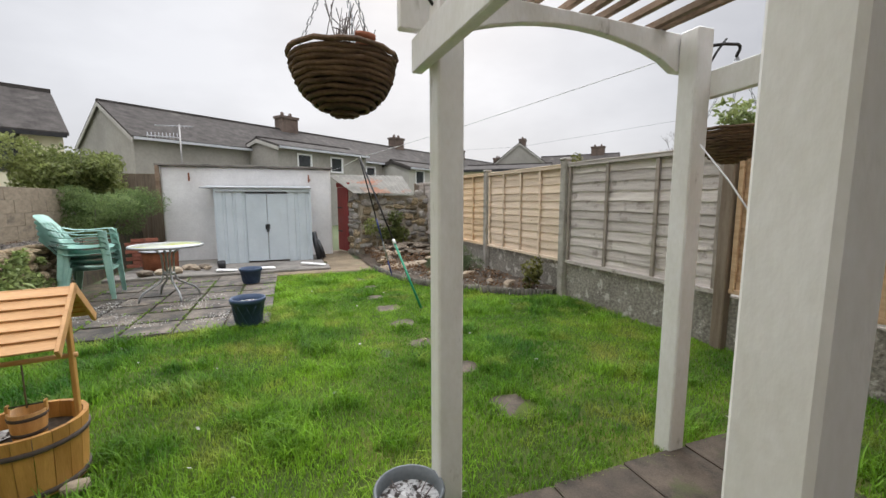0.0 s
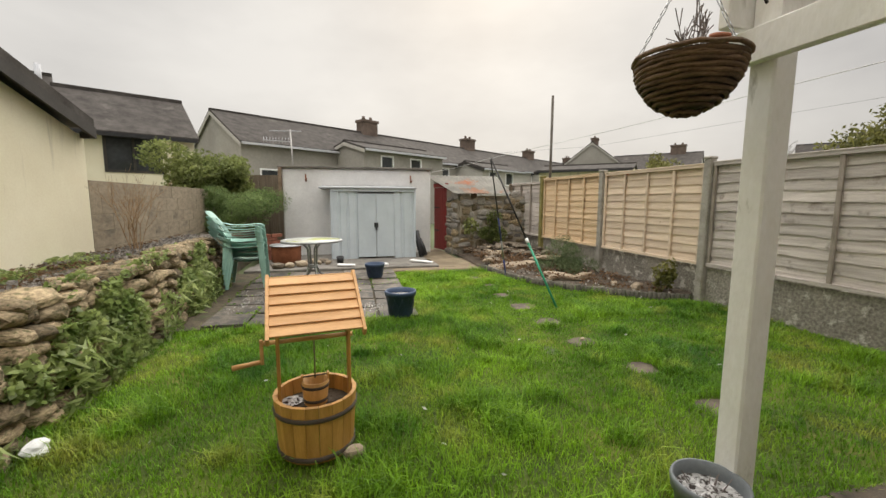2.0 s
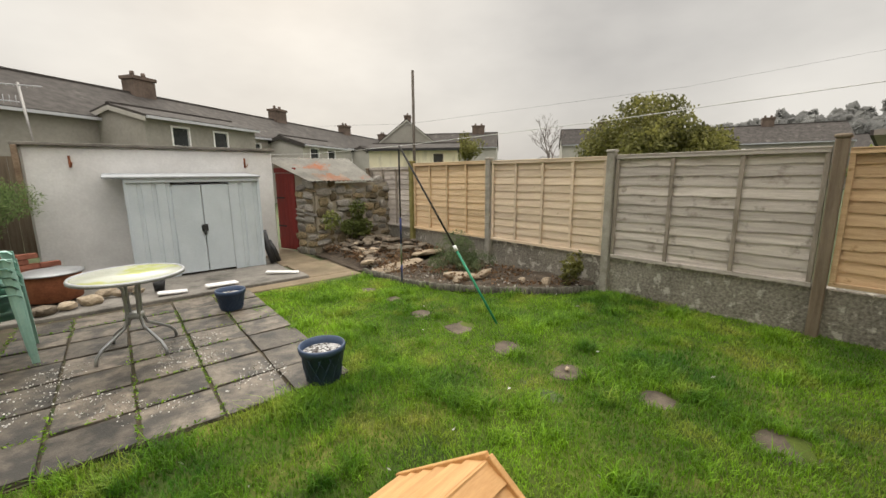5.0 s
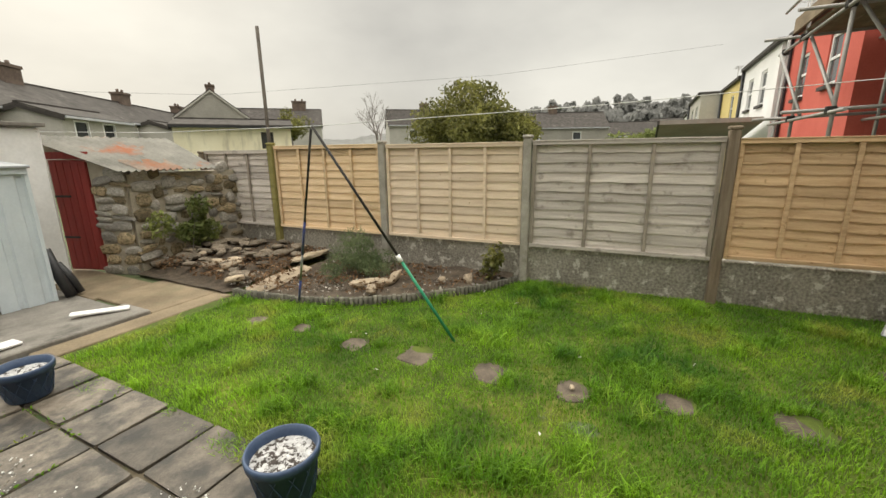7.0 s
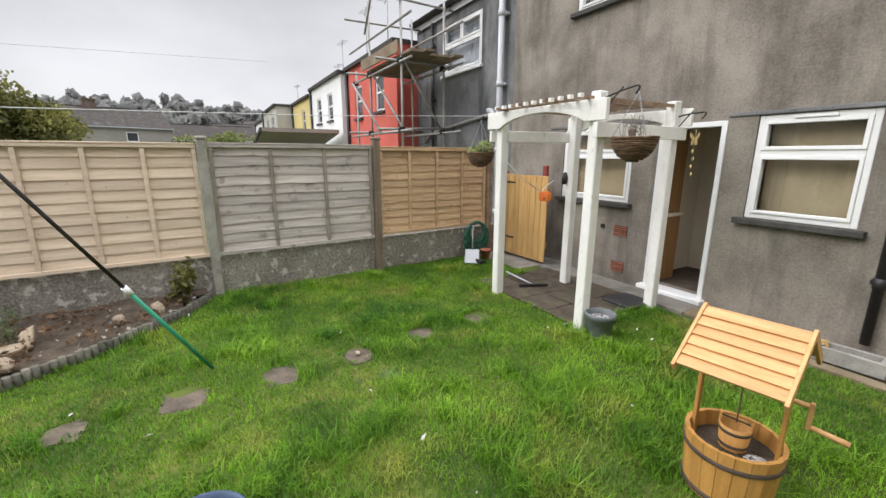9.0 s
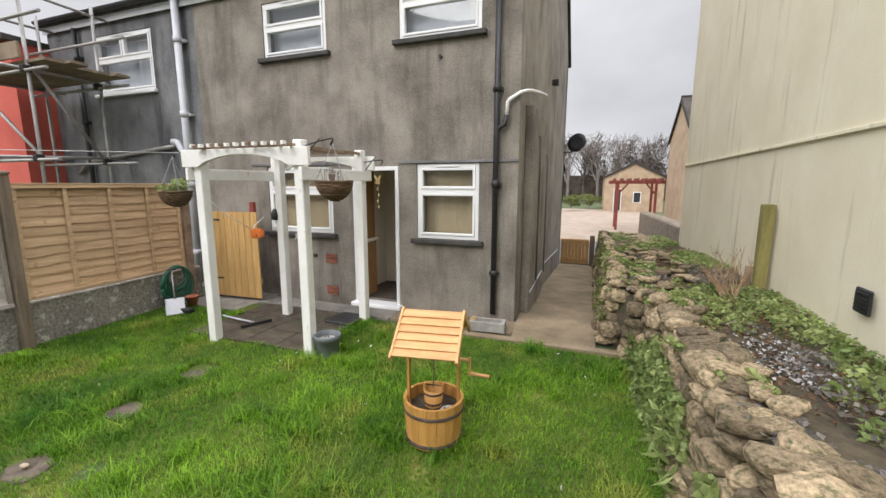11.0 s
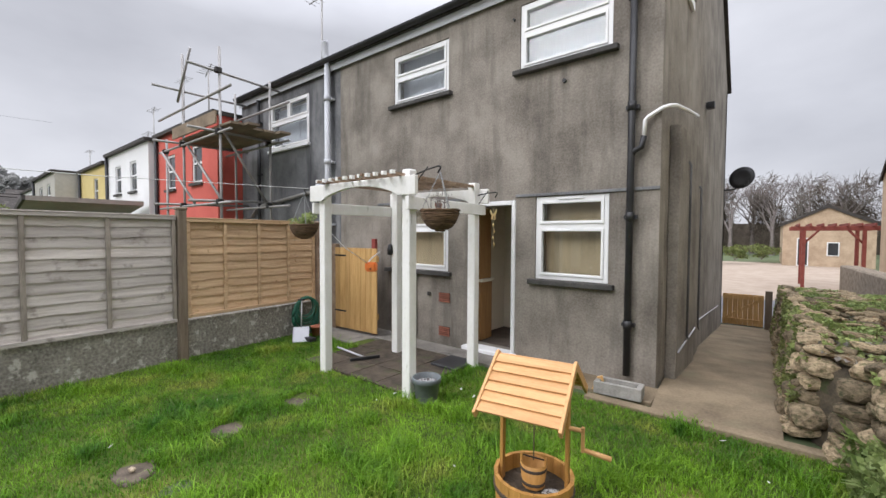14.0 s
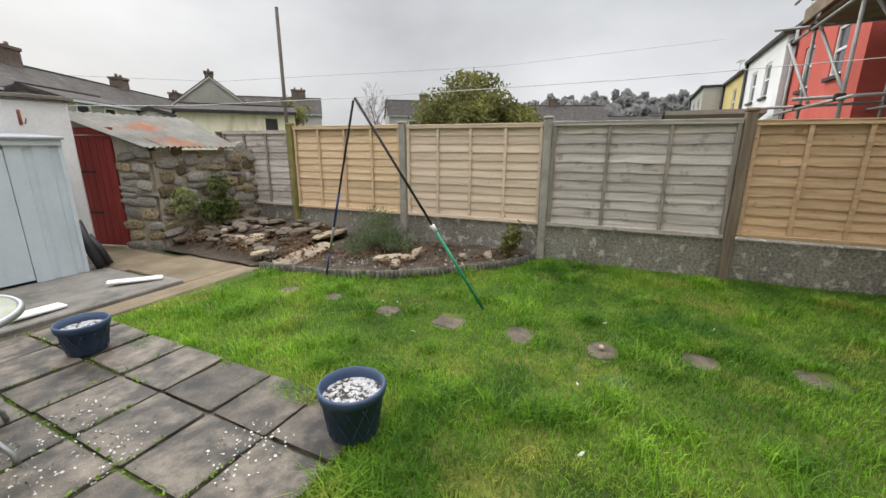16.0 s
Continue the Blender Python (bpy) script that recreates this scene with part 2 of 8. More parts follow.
M_TIN = mat("corrugated_tin", (0.13, 0.125, 0.108), (0.23, 0.218, 0.19), 3, 0.85, 0.1, 50, stain=(0.27, 0.10, 0.05), stain_at=(0.57, 0.68), stain_scale=1.4)
M_MORTAR = mat("lime_mortar", (0.26, 0.225, 0.175), (0.40, 0.355, 0.285), 5, 0.95, 0.4, 50)
M_RUSTTIN = mat("rusty_tin", (0.15, 0.12, 0.095), (0.25, 0.21, 0.17), 4, 0.9, 0.15, 50, stain=(0.27, 0.105, 0.05), stain_at=(0.42, 0.66), stain_scale=2.2)
M_RUST = mat("rusted_steel", (0.16, 0.05, 0.022), (0.30, 0.11, 0.05), 6, 0.8, 0.2, 50)
M_BRICK = mat("red_brick", (0.24, 0.085, 0.055), (0.38, 0.15, 0.10), 8, 0.9, 0.3, 60, vary=0.2)
M_HOOP = mat("dark_brown_hoop", (0.035, 0.025, 0.018), (0.075, 0.052, 0.036), 8, 0.6, 0.1, 50)
M_WICKER = mat("wicker", (0.065, 0.038, 0.02), (0.17, 0.105, 0.06), 14, 0.8, 0.4, 80, vary=0.2)
M_TERRA = mat("terracotta", (0.30, 0.10, 0.055), (0.42, 0.16, 0.09), 6, 0.8, 0.1, 60)
M_IVY = mat("ivy_leaf", (0.13, 0.20, 0.05), (0.40, 0.46, 0.18), 3, 0.5, 0.0, 30, island=True, vary=0.4)
M_SHRUB = mat("shrub_leaf", (0.105, 0.14, 0.04), (0.29, 0.32, 0.11), 1.2, 0.6, 0.0, 30, island=True, vary=0.4)
M_ROSEMARY = mat("rosemary_leaf", (0.10, 0.165, 0.05), (0.26, 0.345, 0.13), 2, 0.6, 0.0, 30, island=True, vary=0.4)
M_EVERGREEN = mat("evergreen_leaf", (0.075, 0.08, 0.022), (0.27, 0.26, 0.075), 0.5, 0.6, 0.0, 30, island=True, vary=0.45)
M_LAVENDER = mat("lavender_leaf", (0.085, 0.125, 0.055), (0.17, 0.21, 0.10), 4, 0.7, 0.0, 30, island=True, vary=0.35)
M_TWIG = mat("dry_twig", (0.25, 0.16, 0.09), (0.42, 0.29, 0.17), 4, 0.9, 0.0, 30, vary=0.2)
M_BARK = mat("bare_branch", (0.15, 0.125, 0.115), (0.27, 0.235, 0.22), 3, 0.9, 0.0, 30)
M_LITTER = mat("slate_litter", (0.17, 0.15, 0.13), (0.34, 0.32, 0.30), 20, 0.9, 0.3, 60, island=True, vary=0.5)
M_GRIT = mat("white_grit", (0.36, 0.355, 0.35), (0.58, 0.575, 0.57), 30, 0.9, 0.5, 90, stain=(0.05, 0.04, 0.035), stain_at=(0.5, 0.56), stain_scale=34)
M_TERRACE = mat("pebbledash", (0.26, 0.245, 0.22), (0.36, 0.34, 0.305), 0.6, 0.95, 0.15, 9)
M_TERRACE2 = mat("pale_pebbledash", (0.38, 0.365, 0.33), (0.48, 0.46, 0.42), 0.6, 0.95, 0.15, 9)
M_REDWALL = mat("red_masonry_paint", (0.52, 0.10, 0.075), (0.62, 0.14, 0.11), 1, 0.85, 0.1, 40)
M_WHITEWALL = mat("white_masonry_paint", (0.70, 0.70, 0.70), (0.79, 0.79, 0.79), 1, 0.85, 0.1, 40)
M_OCHRE = mat("ochre_masonry_paint", (0.58, 0.46, 0.19), (0.68, 0.55, 0.25), 1, 0.85, 0.1, 40)
M_TANSTONE = mat("tan_stone", (0.38, 0.28, 0.19), (0.52, 0.40, 0.28), 1.5, 0.9, 0.2, 8)
M_GRAVEL = mat("gravel_drive", (0.28, 0.22, 0.17), (0.38, 0.31, 0.245), 1.5, 0.95, 0.3, 30)
M_TARMAC = mat("tarmac", (0.09, 0.09, 0.095), (0.15, 0.15, 0.155), 2, 0.9, 0.2, 60)
M_FIELD = mat("far_ground", (0.05, 0.075, 0.03), (0.11, 0.13, 0.06), 0.05, 0.95, 0.0, 0.6)
# distance haze painted into the base colour of the hill and its trees
M_HILL_HAZE = mat("far_woods", (0.26, 0.26, 0.25), (0.34, 0.34, 0.325), 0.12, 0.95, 0.0, 1.0, island=True, vary=0.06)
M_PLASTER = mat("cream_plaster", (0.72, 0.65, 0.52), (0.78, 0.71, 0.58), 2, 0.9, 0.02, 40)
M_CARPET = mat("dark_floor", (0.06, 0.045, 0.035), (0.11, 0.085, 0.065), 6, 0.9, 0.1, 60)
M_CUPB = mat("oak_cupboard", (0.26, 0.13, 0.045), (0.36, 0.19, 0.07), 4, 0.5, 0.05, 40, stretch=(6, 6, 0.7))
M_ORANGE = mat("orange_plastic", (0.72, 0.17, 0.035), (0.82, 0.23, 0.05), 4, 0.45, 0.0, 40)
M_GREENP = mat("green_pole_paint", (0.02, 0.23, 0.13), (0.04, 0.31, 0.18), 6, 0.45, 0.0, 40)
M_BLUEP = mat("blue_pole_paint", (0.045, 0.06, 0.22), (0.08, 0.10, 0.30), 6, 0.45, 0.0, 40)
M_HOSE = mat("green_hose", (0.015, 0.09, 0.055), (0.03, 0.14, 0.09), 6, 0.5, 0.0, 40)
M_LINE = mat("washing_line", (0.62, 0.62, 0.62), (0.72, 0.72, 0.72), 6, 0.6, 0.0, 40)
M_WIRE = mat("overhead_wire", (0.20, 0.20, 0.21), (0.26, 0.26, 0.27), 6, 0.7, 0.0, 40)
M_IRON = mat("dark_iron", (0.02, 0.02, 0.022), (0.05, 0.045, 0.04), 10, 0.6, 0.1, 60, metal=0.4)
M_SCAF = mat("scaffold_tube", (0.27, 0.26, 0.25), (0.38, 0.365, 0.35), 6, 0.5, 0.1, 60, metal=0.4)
M_BOARD = mat("scaffold_board", (0.15, 0.11, 0.075), (0.27, 0.21, 0.145), 3, 0.85, 0.2, 40, vary=0.2)
M_REDWOOD = mat("red_stained_timber", (0.16, 0.035, 0.025), (0.24, 0.06, 0.045), 4, 0.7, 0.1, 40)
M_BROWNF = mat("brown_fence_wood", (0.14, 0.105, 0.075), (0.24, 0.19, 0.14), 3, 0.9, 0.2, 40, stretch=(8, 8, 0.6), vary=0.15)
M_DARKTIMBER = mat("dark_bargeboard", (0.03, 0.026, 0.023), (0.055, 0.048, 0.042), 4, 0.7, 0.1, 40)
M_MOSSWOOD = mat("mossy_post", (0.16, 0.145, 0.045), (0.28, 0.245, 0.09), 5, 0.9, 0.3, 50, stretch=(2, 2, 0.5))


def glass(name, tint, rough=0.02):
    m = bpy.data.materials.new(name)
    m.use_nodes = True
    b = m.node_tree.nodes["Principled BSDF"]
    b.inputs["Base Color"].default_value = (*tint, 1)
    b.inputs["Roughness"].default_value, b.inputs["IOR"].default_value = rough, 1.45
    b.inputs["Transmission Weight"].default_value = 1.0
    return m


M_GLASS = glass("window_glass", (0.92, 0.95, 0.95))

# ---- mesh helpers ----


def box(bm, x0, y0, z0, x1, y1, z1, m=None):
    """Adds a box between two corners, posed by m."""
    vs = [Vector((x, y, z)) for x in (x0, x1) for y in (y0, y1) for z in (z0, z1)]
    if m is not None:
        vs = [m @ v for v in vs]
    v = [bm.verts.new(p) for p in vs]
    for f in ((0, 1, 3, 2), (4, 6, 7, 5), (0, 4, 5, 1), (2, 3, 7, 6), (0, 2, 6, 4), (1, 5, 7, 3)):
        bm.faces.new([v[i] for i in f])
    return v


def cyl(bm, a, b, r0, r1=None, seg=10, caps=True):
    """Adds a tapered round bar from a to b."""
    r1 = r0 if r1 is None else r1
    a, b = Vector(a), Vector(b)
    d = (b - a).normalized()
    u = d.orthogonal().normalized()
    w = d.cross(u)
    rings = []
    for p, r in ((a, r0), (b, r1)):
        rings.append([bm.verts.new(p + r * (math.cos(2 * math.pi * i / seg) * u + math.sin(2 * math.pi * i / seg) * w)) for i in range(seg)])
    for i in range(seg):
        j = (i + 1) % seg
        f = bm.faces.new((rings[0][i], rings[0][j], rings[1][j], rings[1][i]))
        f.smooth = True
    if caps:
        bm.faces.new(rings[0][::-1]); bm.faces.new(rings[1])


def tube(bm, pts, r, seg=8):
    """Adds a bent round bar along points."""
    pts = [Vector(p) for p in pts]
    rings = []
    u = None
    for i, p in enumerate(pts):
        d = (pts[min(i + 1, len(pts) - 1)] - pts[max(i - 1, 0)]).normalized()
        u = d.orthogonal().normalized() if u is None else (u - u.dot(d) * d).normalized()
        w = d.cross(u)
        rings.append([bm.verts.new(p + r * (math.cos(2 * math.pi * k / seg) * u + math.sin(2 * math.pi * k / seg) * w)) for k in range(seg)])
    for a, b in zip(rings, rings[1:]):
        for k in range(seg):
            f = bm.faces.new((a[k], a[(k + 1) % seg], b[(k + 1) % seg], b[k]))
            f.smooth = True
    bm.faces.new(rings[0][::-1]); bm.faces.new(rings[-1])


def prism(bm, pts, depth, m):
    """Adds a flat outline (x, z) pushed from y = 0 to y = depth, posed by m."""
    a = [bm.verts.new(m @ Vector((x, 0, z))) for x, z in pts]
    b = [bm.verts.new(m @ Vector((x, depth, z))) for x, z in pts]
    bm.faces.new(a); bm.faces.new(b[::-1])
    for i in range(len(pts)):
        j = (i + 1) % len(pts)
        bm.faces.new((a[j], a[i], b[i], b[j]))


def lathe(bm, prof, seg=24, m=Matrix()):
    """Turns a profile of (radius, height) round the z axis."""
    rings = [[bm.verts.new(m @ Vector((r * math.cos(2 * math.pi * i / seg), r * math.sin(2 * math.pi * i / seg), z))) for i in range(seg)] for r, z in prof]
    for a, b in zip(rings, rings[1:]):
        for i in range(seg):
            j = (i + 1) % seg
            f = bm.faces.new((a[i], a[j], b[j], b[i]))
            f.smooth = True
    return rings


def disc(bm, r, z, seg=24, m=Matrix(), bumpy=0.0):
    rim = [bm.verts.new(m @ Vector((r * math.cos(2 * math.pi * i / seg), r * math.sin(2 * math.pi * i / seg), z))) for i in range(seg)]
    mid = [bm.verts.new(m @ Vector((r * 0.5 * math.cos(2 * math.pi * i / seg), r * 0.5 * math.sin(2 * math.pi * i / seg), z + bumpy * random.uniform(-1, 1)))) for i in range(seg)]
    c = bm.verts.new(m @ Vector((0, 0, z + bumpy)))
    for i in range(seg):
        j = (i + 1) % seg
        bm.faces.new((rim[i], rim[j], mid[j], mid[i])); bm.faces.new((mid[i], mid[j], c))


def finish(bm, name, bevel=0.0, seg=2):
    bmesh.ops.recalc_face_normals(bm, faces=bm.faces[:])
    if bevel:
        sharp = [e for e in bm.edges if len(e.link_faces) == 2 and e.calc_face_angle(0) > 0.6]
        bmesh.ops.bevel(bm, geom=sharp, offset=bevel, segments=seg, affect="EDGES", clamp_overlap=True)
    me = bpy.data.meshes.new(name)
    bm.to_mesh(me)
    bm.free()
    return me


def part(name, bm, material, parent=None, label="", bevel=0.0, seg=1):
    """Links a bmesh as one mesh object under a thing or a part."""
    me = finish(bm, name, bevel, seg)
    me.materials.append(material)
    ob = new(name, me)
    ob.parent = parent
    if label:
        ob["label"] = label
    return ob


def piece(name, me, parent, m):
    """One more object on a shared mesh."""
    ob = new(name, me)
    ob.parent = parent
    ob.matrix_basis = m
    return ob


def thing(name, m, label, category, group="", kind=""):
    e = new(name)
    e.empty_display_size = 0.1
    e.matrix_basis = m
    return tagged(e, label, category, group, kind)


def solid(name, bm, material, label, category="", group="", kind="structure", bevel=0.0):
    return tagged(part(name, bm, material, None, "", bevel), label, category, group, kind)


def raw(name, verts, faces, material, parent=None, smooth=False):
    me = bpy.data.meshes.new(name)
    me.from_pydata(verts, [], faces)
    me.update()
    if smooth:
        me.polygons.foreach_set("use_smooth", [True] * len(me.polygons))
    me.materials.append(material)
    ob = new(name, me)
    ob.parent = parent
    return ob


def pierced(bm, x0, x1, z0, z1, y0, y1, holes, swap=False):
    """Adds a wall slab with openings (x0, x1, z0, z1) through it; swap: the wall runs along y."""
    xs = sorted({x0, x1, *[v for h in holes for v in h[:2]]})
    zs = sorted({z0, z1, *[v for h in holes for v in h[2:]]})
    solid_at = lambda cx, cz: x0 < cx < x1 and z0 < cz < z1 and not any(h[0] < cx < h[1] and h[2] < cz < h[3] for h in holes)
    p = (lambda x, y, z: (y, x, z)) if swap else (lambda x, y, z: (x, y, z))
    quad = lambda *q: bm.faces.new([bm.verts.new(p(*c)) for c in q])
    for i in range(len(xs) - 1):
        for j in range(len(zs) - 1):
            a, b, c, d = xs[i], xs[i + 1], zs[j], zs[j + 1]
            if not solid_at((a + b) / 2, (c + d) / 2):
                continue
            quad((a, y0, c), (b, y0, c), (b, y0, d), (a, y0, d))
            quad((a, y1, c), (a, y1, d), (b, y1, d), (b, y1, c))
            for k, (e, g) in enumerate(((2 * a - b, 0), (2 * b - a, 0), (0, 2 * c - d), (0, 2 * d - c))):
                nx, nz = ((a - 1e-4, (c + d) / 2), (b + 1e-4, (c + d) / 2), ((a + b) / 2, c - 1e-4), ((a + b) / 2, d + 1e-4))[k]
                if solid_at(nx, nz):
                    continue
                if k < 2:
                    x = (a, b)[k]
                    quad((x, y0, c), (x, y0, d), (x, y1, d), (x, y1, c))
                else:
                    z = (c, d)[k - 2]
                    quad((a, y0, z), (b, y0, z), (b, y1, z), (a, y1, z))
    bmesh.ops.remove_doubles(bm, verts=bm.verts[:], dist=1e-5)


def leaves(name, centres, size, material, parent=None, flat=0.0, aspect=0.6, seed=1, up=0.0):
    """One mesh of many small four-cornered leaves at the given centres (an array n x 3)."""
    g = np.random.default_rng(seed)
    n = len(centres)
    d = g.normal(size=(n, 3)); d[:, 2] = d[:, 2] * (1 - flat) + up
    d /= np.linalg.norm(d, axis=1)[:, None]
    o = g.normal(size=(n, 3)); w = np.cross(d, o); w /= np.linalg.norm(w, axis=1)[:, None] + 1e-9
    s = (size * g.uniform(0.6, 1.4, n))[:, None]
    bow = np.cross(d, w) * s * 0.18
    v = np.stack([centres - d * s, centres + w * s * aspect + bow, centres + d * s, centres - w * s * aspect + bow], 1).reshape(-1, 3)
    me = bpy.data.meshes.new(name)
    me.vertices.add(4 * n); me.vertices.foreach_set("co", v.astype(np.float32).ravel())
    me.loops.add(4 * n); me.loops.foreach_set("vertex_index", np.arange(4 * n, dtype=np.int32))
    me.polygons.add(n); me.polygons.foreach_set("loop_start", np.arange(0, 4 * n, 4, dtype=np.int32))
    me.update(calc_edges=True); me.validate()
    me.materials.append(material)
    ob = new(name, me)
    ob.parent = parent
    return ob


def rock_mesh(name, material, seed, size=(1, 1, 1), rough=0.22):
    """An uneven stone about one unit across."""
    g = random.Random(seed)
    bm = bmesh.new()
    bmesh.ops.create_icosphere(bm, subdivisions=2, radius=0.5)
    planes = [(Vector(k).normalized(), g.uniform(0.42, 0.5)) for k in ((1, 0, 0), (-1, 0, 0), (0, 1, 0), (0, -1, 0), (0, 0, 1), (0, 0, -1))]
    planes += [(Vector((g.uniform(-1, 1), g.uniform(-1, 1), g.uniform(-1, 1))).normalized(), g.uniform(0.40, 0.56)) for _ in range(9)]
    ph = Vector((g.uniform(0, 50), g.uniform(0, 50), g.uniform(0, 50)))
    for v in bm.verts:
        q = v.co.normalized()
        rr = min([d / max(q.dot(k), 0.05) for k, d in planes] + [0.8])
        v.co = q * rr * (1 + 0.3 * rough * noise.noise(q * 2.6 + ph))
        v.co = Vector((v.co.x * size[0], v.co.y * size[1], v.co.z * size[2]))
    for f in bm.faces:
        f.smooth = g.random() < 0.35
    me = finish(bm, name)
    me.materials.append(material)
    return me


# ---- ground and setting ----
def ground_z(x, y):
    return 0.0 if y >= -0.3 else max(-0.7, 0.09 * (y + 0.3))


xs = [-400, -120, -60, -30, -15, -8, -4, -2.65, -1.7, 0, 2, 4, 8, 15, 30, 60, 120, 400]
ys = [-400, -120, -60, -30, -15, -8.1, -6, -4, -2, -0.3, 1, 4, 8, 15, 30, 60, 120, 400]
verts = [(x, y, ground_z(x, y) - 0.012) for x in xs for y in ys]
n_y = len(ys)
faces = [(i * n_y + j, (i + 1) * n_y + j, (i + 1) * n_y + j + 1, i * n_y + j + 1) for i in range(len(xs) - 1) for j in range(n_y - 1)]
tagged(raw("ground", verts, faces, M_FIELD), "rough open ground reaching to the horizon", "ground", kind="structure")

# lawn surface, gently uneven
nx, ny = 66, 76
verts, faces = [], []
LX0, LX1, LY0, LY1 = -3.45, 3.40, 0.55, 8.2


def lawn_z(x, y):
    return 0.022 * noise.noise(Vector((x * 0.9, y * 0.9, 3))) + 0.008 * noise.noise(Vector((x * 4, y * 4, 1))) + 0.004


def on_lawn(x, y):
    """Whether turf grows here: not on the patio, the bed, the slabs or the concrete."""
    if not (-3.3 < x < 3.38 - 0.0524 * y and 0.62 < y < 8.05):
        return False
    if x < -0.78 + 0.10 * noise.noise(Vector((0, y * 1.5, 2))) and y > 4.93 + 0.10 * noise.noise(Vector((x * 2, 0, 5))):
        return False
    if bed_side(x, y) > 0:
        return False
    if 0.27 < x < 1.95 and y < 1.74:
        return False
    if x > 1.2 and y < 0.95:
        return False
    if y > 7.95 - 0.12 * (x + 0.8) and x < 1.3:
        return False
    for sx, sy, sr in STEPS:
        if (x - sx) ** 2 + (y - sy) ** 2 < (sr * 0.44 * (1 + 0.5 * noise.noise(Vector((x * 9, y * 9, sx))))) ** 2:
            return False
    return True


EDGE = [(1.10, 7.95), (1.12, 7.60), (1.20, 7.0), (1.38, 6.5), (1.68, 6.05), (2.05, 5.62), (2.5, 5.22), (3.02, 4.9)]


def bed_side(x, y):
    """Positive inside the planting bed beyond its edging."""
    if y > 8.0 or y < 4.9:
        return -1 if y < 4.9 else (1 if x > 1.1 else -1)
    for (x0, y0), (x1, y1) in zip(EDGE, EDGE[1:]):
        if y1 <= y <= y0:
            return x - (x0 + (x1 - x0) * (y0 - y) / (y0 - y1))
    return -1


STEPS = [(0.67, 7.04, 0.22), (0.74, 6.48, 0.20), (0.68, 5.77, 0.26), (0.735, 5.13, 0.34), (0.74, 4.475, 0.30), (0.775, 3.845, 0.27), (0.905, 3.185, 0.26), (0.935, 2.48, 0.34)]
for i in range(nx + 1):
    for j in range(ny + 1):
        x, y = LX0 + (LX1 - LX0) * i / nx, LY0 + (LY1 - LY0) * j / ny
        verts.append((x, y, lawn_z(x, y)))
faces = [(i * (ny + 1) + j, (i + 1) * (ny + 1) + j, (i + 1) * (ny + 1) + j + 1, i * (ny + 1) + j + 1) for i in range(nx) for j in range(ny)]
tagged(raw("lawn", verts, faces, M_GROUND, smooth=True), "patchy green back garden lawn with yellowed spots", "lawn", kind="structure")

# ---- the house ----
HOLES = [(-1.155, -0.03, 3.67, 4.485), (1.105, 2.22, 3.66, 4.43), (-1.15, -0.27, 1.07, 2.085), (1.1, 2.3, 1.07, 2.07), (0.0, 0.75, 0.06, 2.06)]
bm = bmesh.new()
pierced(bm, -1.65, 3.6, -0.1, 4.72, -0.26, 0.0, HOLES)
wall_house = solid("wall_house", bm, M_RENDER, "grey weathered cement-rendered rear wall of the house", "wall")
bm = bmesh.new()
pierced(bm, 3.6, 7.45, -0.1, 4.70, -0.26, -0.012, [(4.62, 6.12, 3.42, 4.42)])
wall_neighbour = solid("wall_neighbour", bm, M_RENDER_B, "darker streaked grey rendered wall of the adjoining house", "wall")
# side and gable of the main house
bm = bmesh.new()
rot = Matrix(((0, 1, 0, -1.65), (1, 0, 0, 0), (0, 0, 1, 0), (0, 0, 0, 1)))
prism(bm, [(-0.26, -0.1), (-0.26, 4.72), (-1.73, 4.74), (-4.75, 7.62), (-7.8, 5.25), (-7.8, -1.0)], 0.25, rot)
wall_side = solid("wall_side", bm, M_RENDER, "grey rendered gable wall beside the concrete side path", "wall")
# unseen front wall; its openings are added to let daylight indoors
bm = bmesh.new()
pierced(bm, -1.65, 7.45, -1, 5.2, -7.8, -7.55, [(0.0, 0.9, 0.06, 2.1), (-1.1, -0.3, 0.9, 2.1), (1.3, 2.6, 0.9, 2.1)])
box(bm, 7.2, -7.55, -1, 7.45, -0.26, 4.7)
solid("wall_front", bm, M_RENDER, "unseen far rendered walls of the house with openings added for daylight", "wall")
bm = bmesh.new()
box(bm, -1.76, -1.9, -0.2, -1.65, -0.45, 2.84)
box(bm, -1.71, -2.7, -0.2, -1.65, -2.2, 2.3)
solid("wall_pilaster", bm, M_RENDER, "rendered chimney breast on the gable wall", "wall", bevel=0.01)
# roofs, ceilings and floors
bm = bmesh.new()
box(bm, -1.70, -1.75, 4.72, 7.5, 0.10, 4.80)
part("flat_roof", bm, M_DARKTIMBER)
tagged(bpy.data.objects["flat_roof"], "dark felted flat roof edge over the rear wing", "roof", kind="structure")
bm = bmesh.new()
prism(bm, [(-1.70, 4.76), (-4.75, 7.66), (-4.75, 7.74), (-1.62, 4.84)], -9.4, Matrix(((0, -1, 0, -1.72), (1, 0, 0, 0), (0, 0, 1, 0), (0, 0, 0, 1))))
prism(bm, [(-4.75, 7.66), (-7.95, 5.2), (-7.95, 5.28), (-4.75, 7.74)], -9.4, Matrix(((0, -1, 0, -1.72), (1, 0, 0, 0), (0, 0, 1, 0), (0, 0, 0, 1))))
solid("roof_main", bm, M_SLATE, "grey slate pitched roof of the main house", "roof")
chim = thing("chimney", pose(-1.3, -4.75, 7.2), "dark rendered chimney stack on the gable ridge", "chimney")
bm = bmesh.new(); box(bm, -0.33, -0.45, 0, 0.4, 0.45, 1.7)
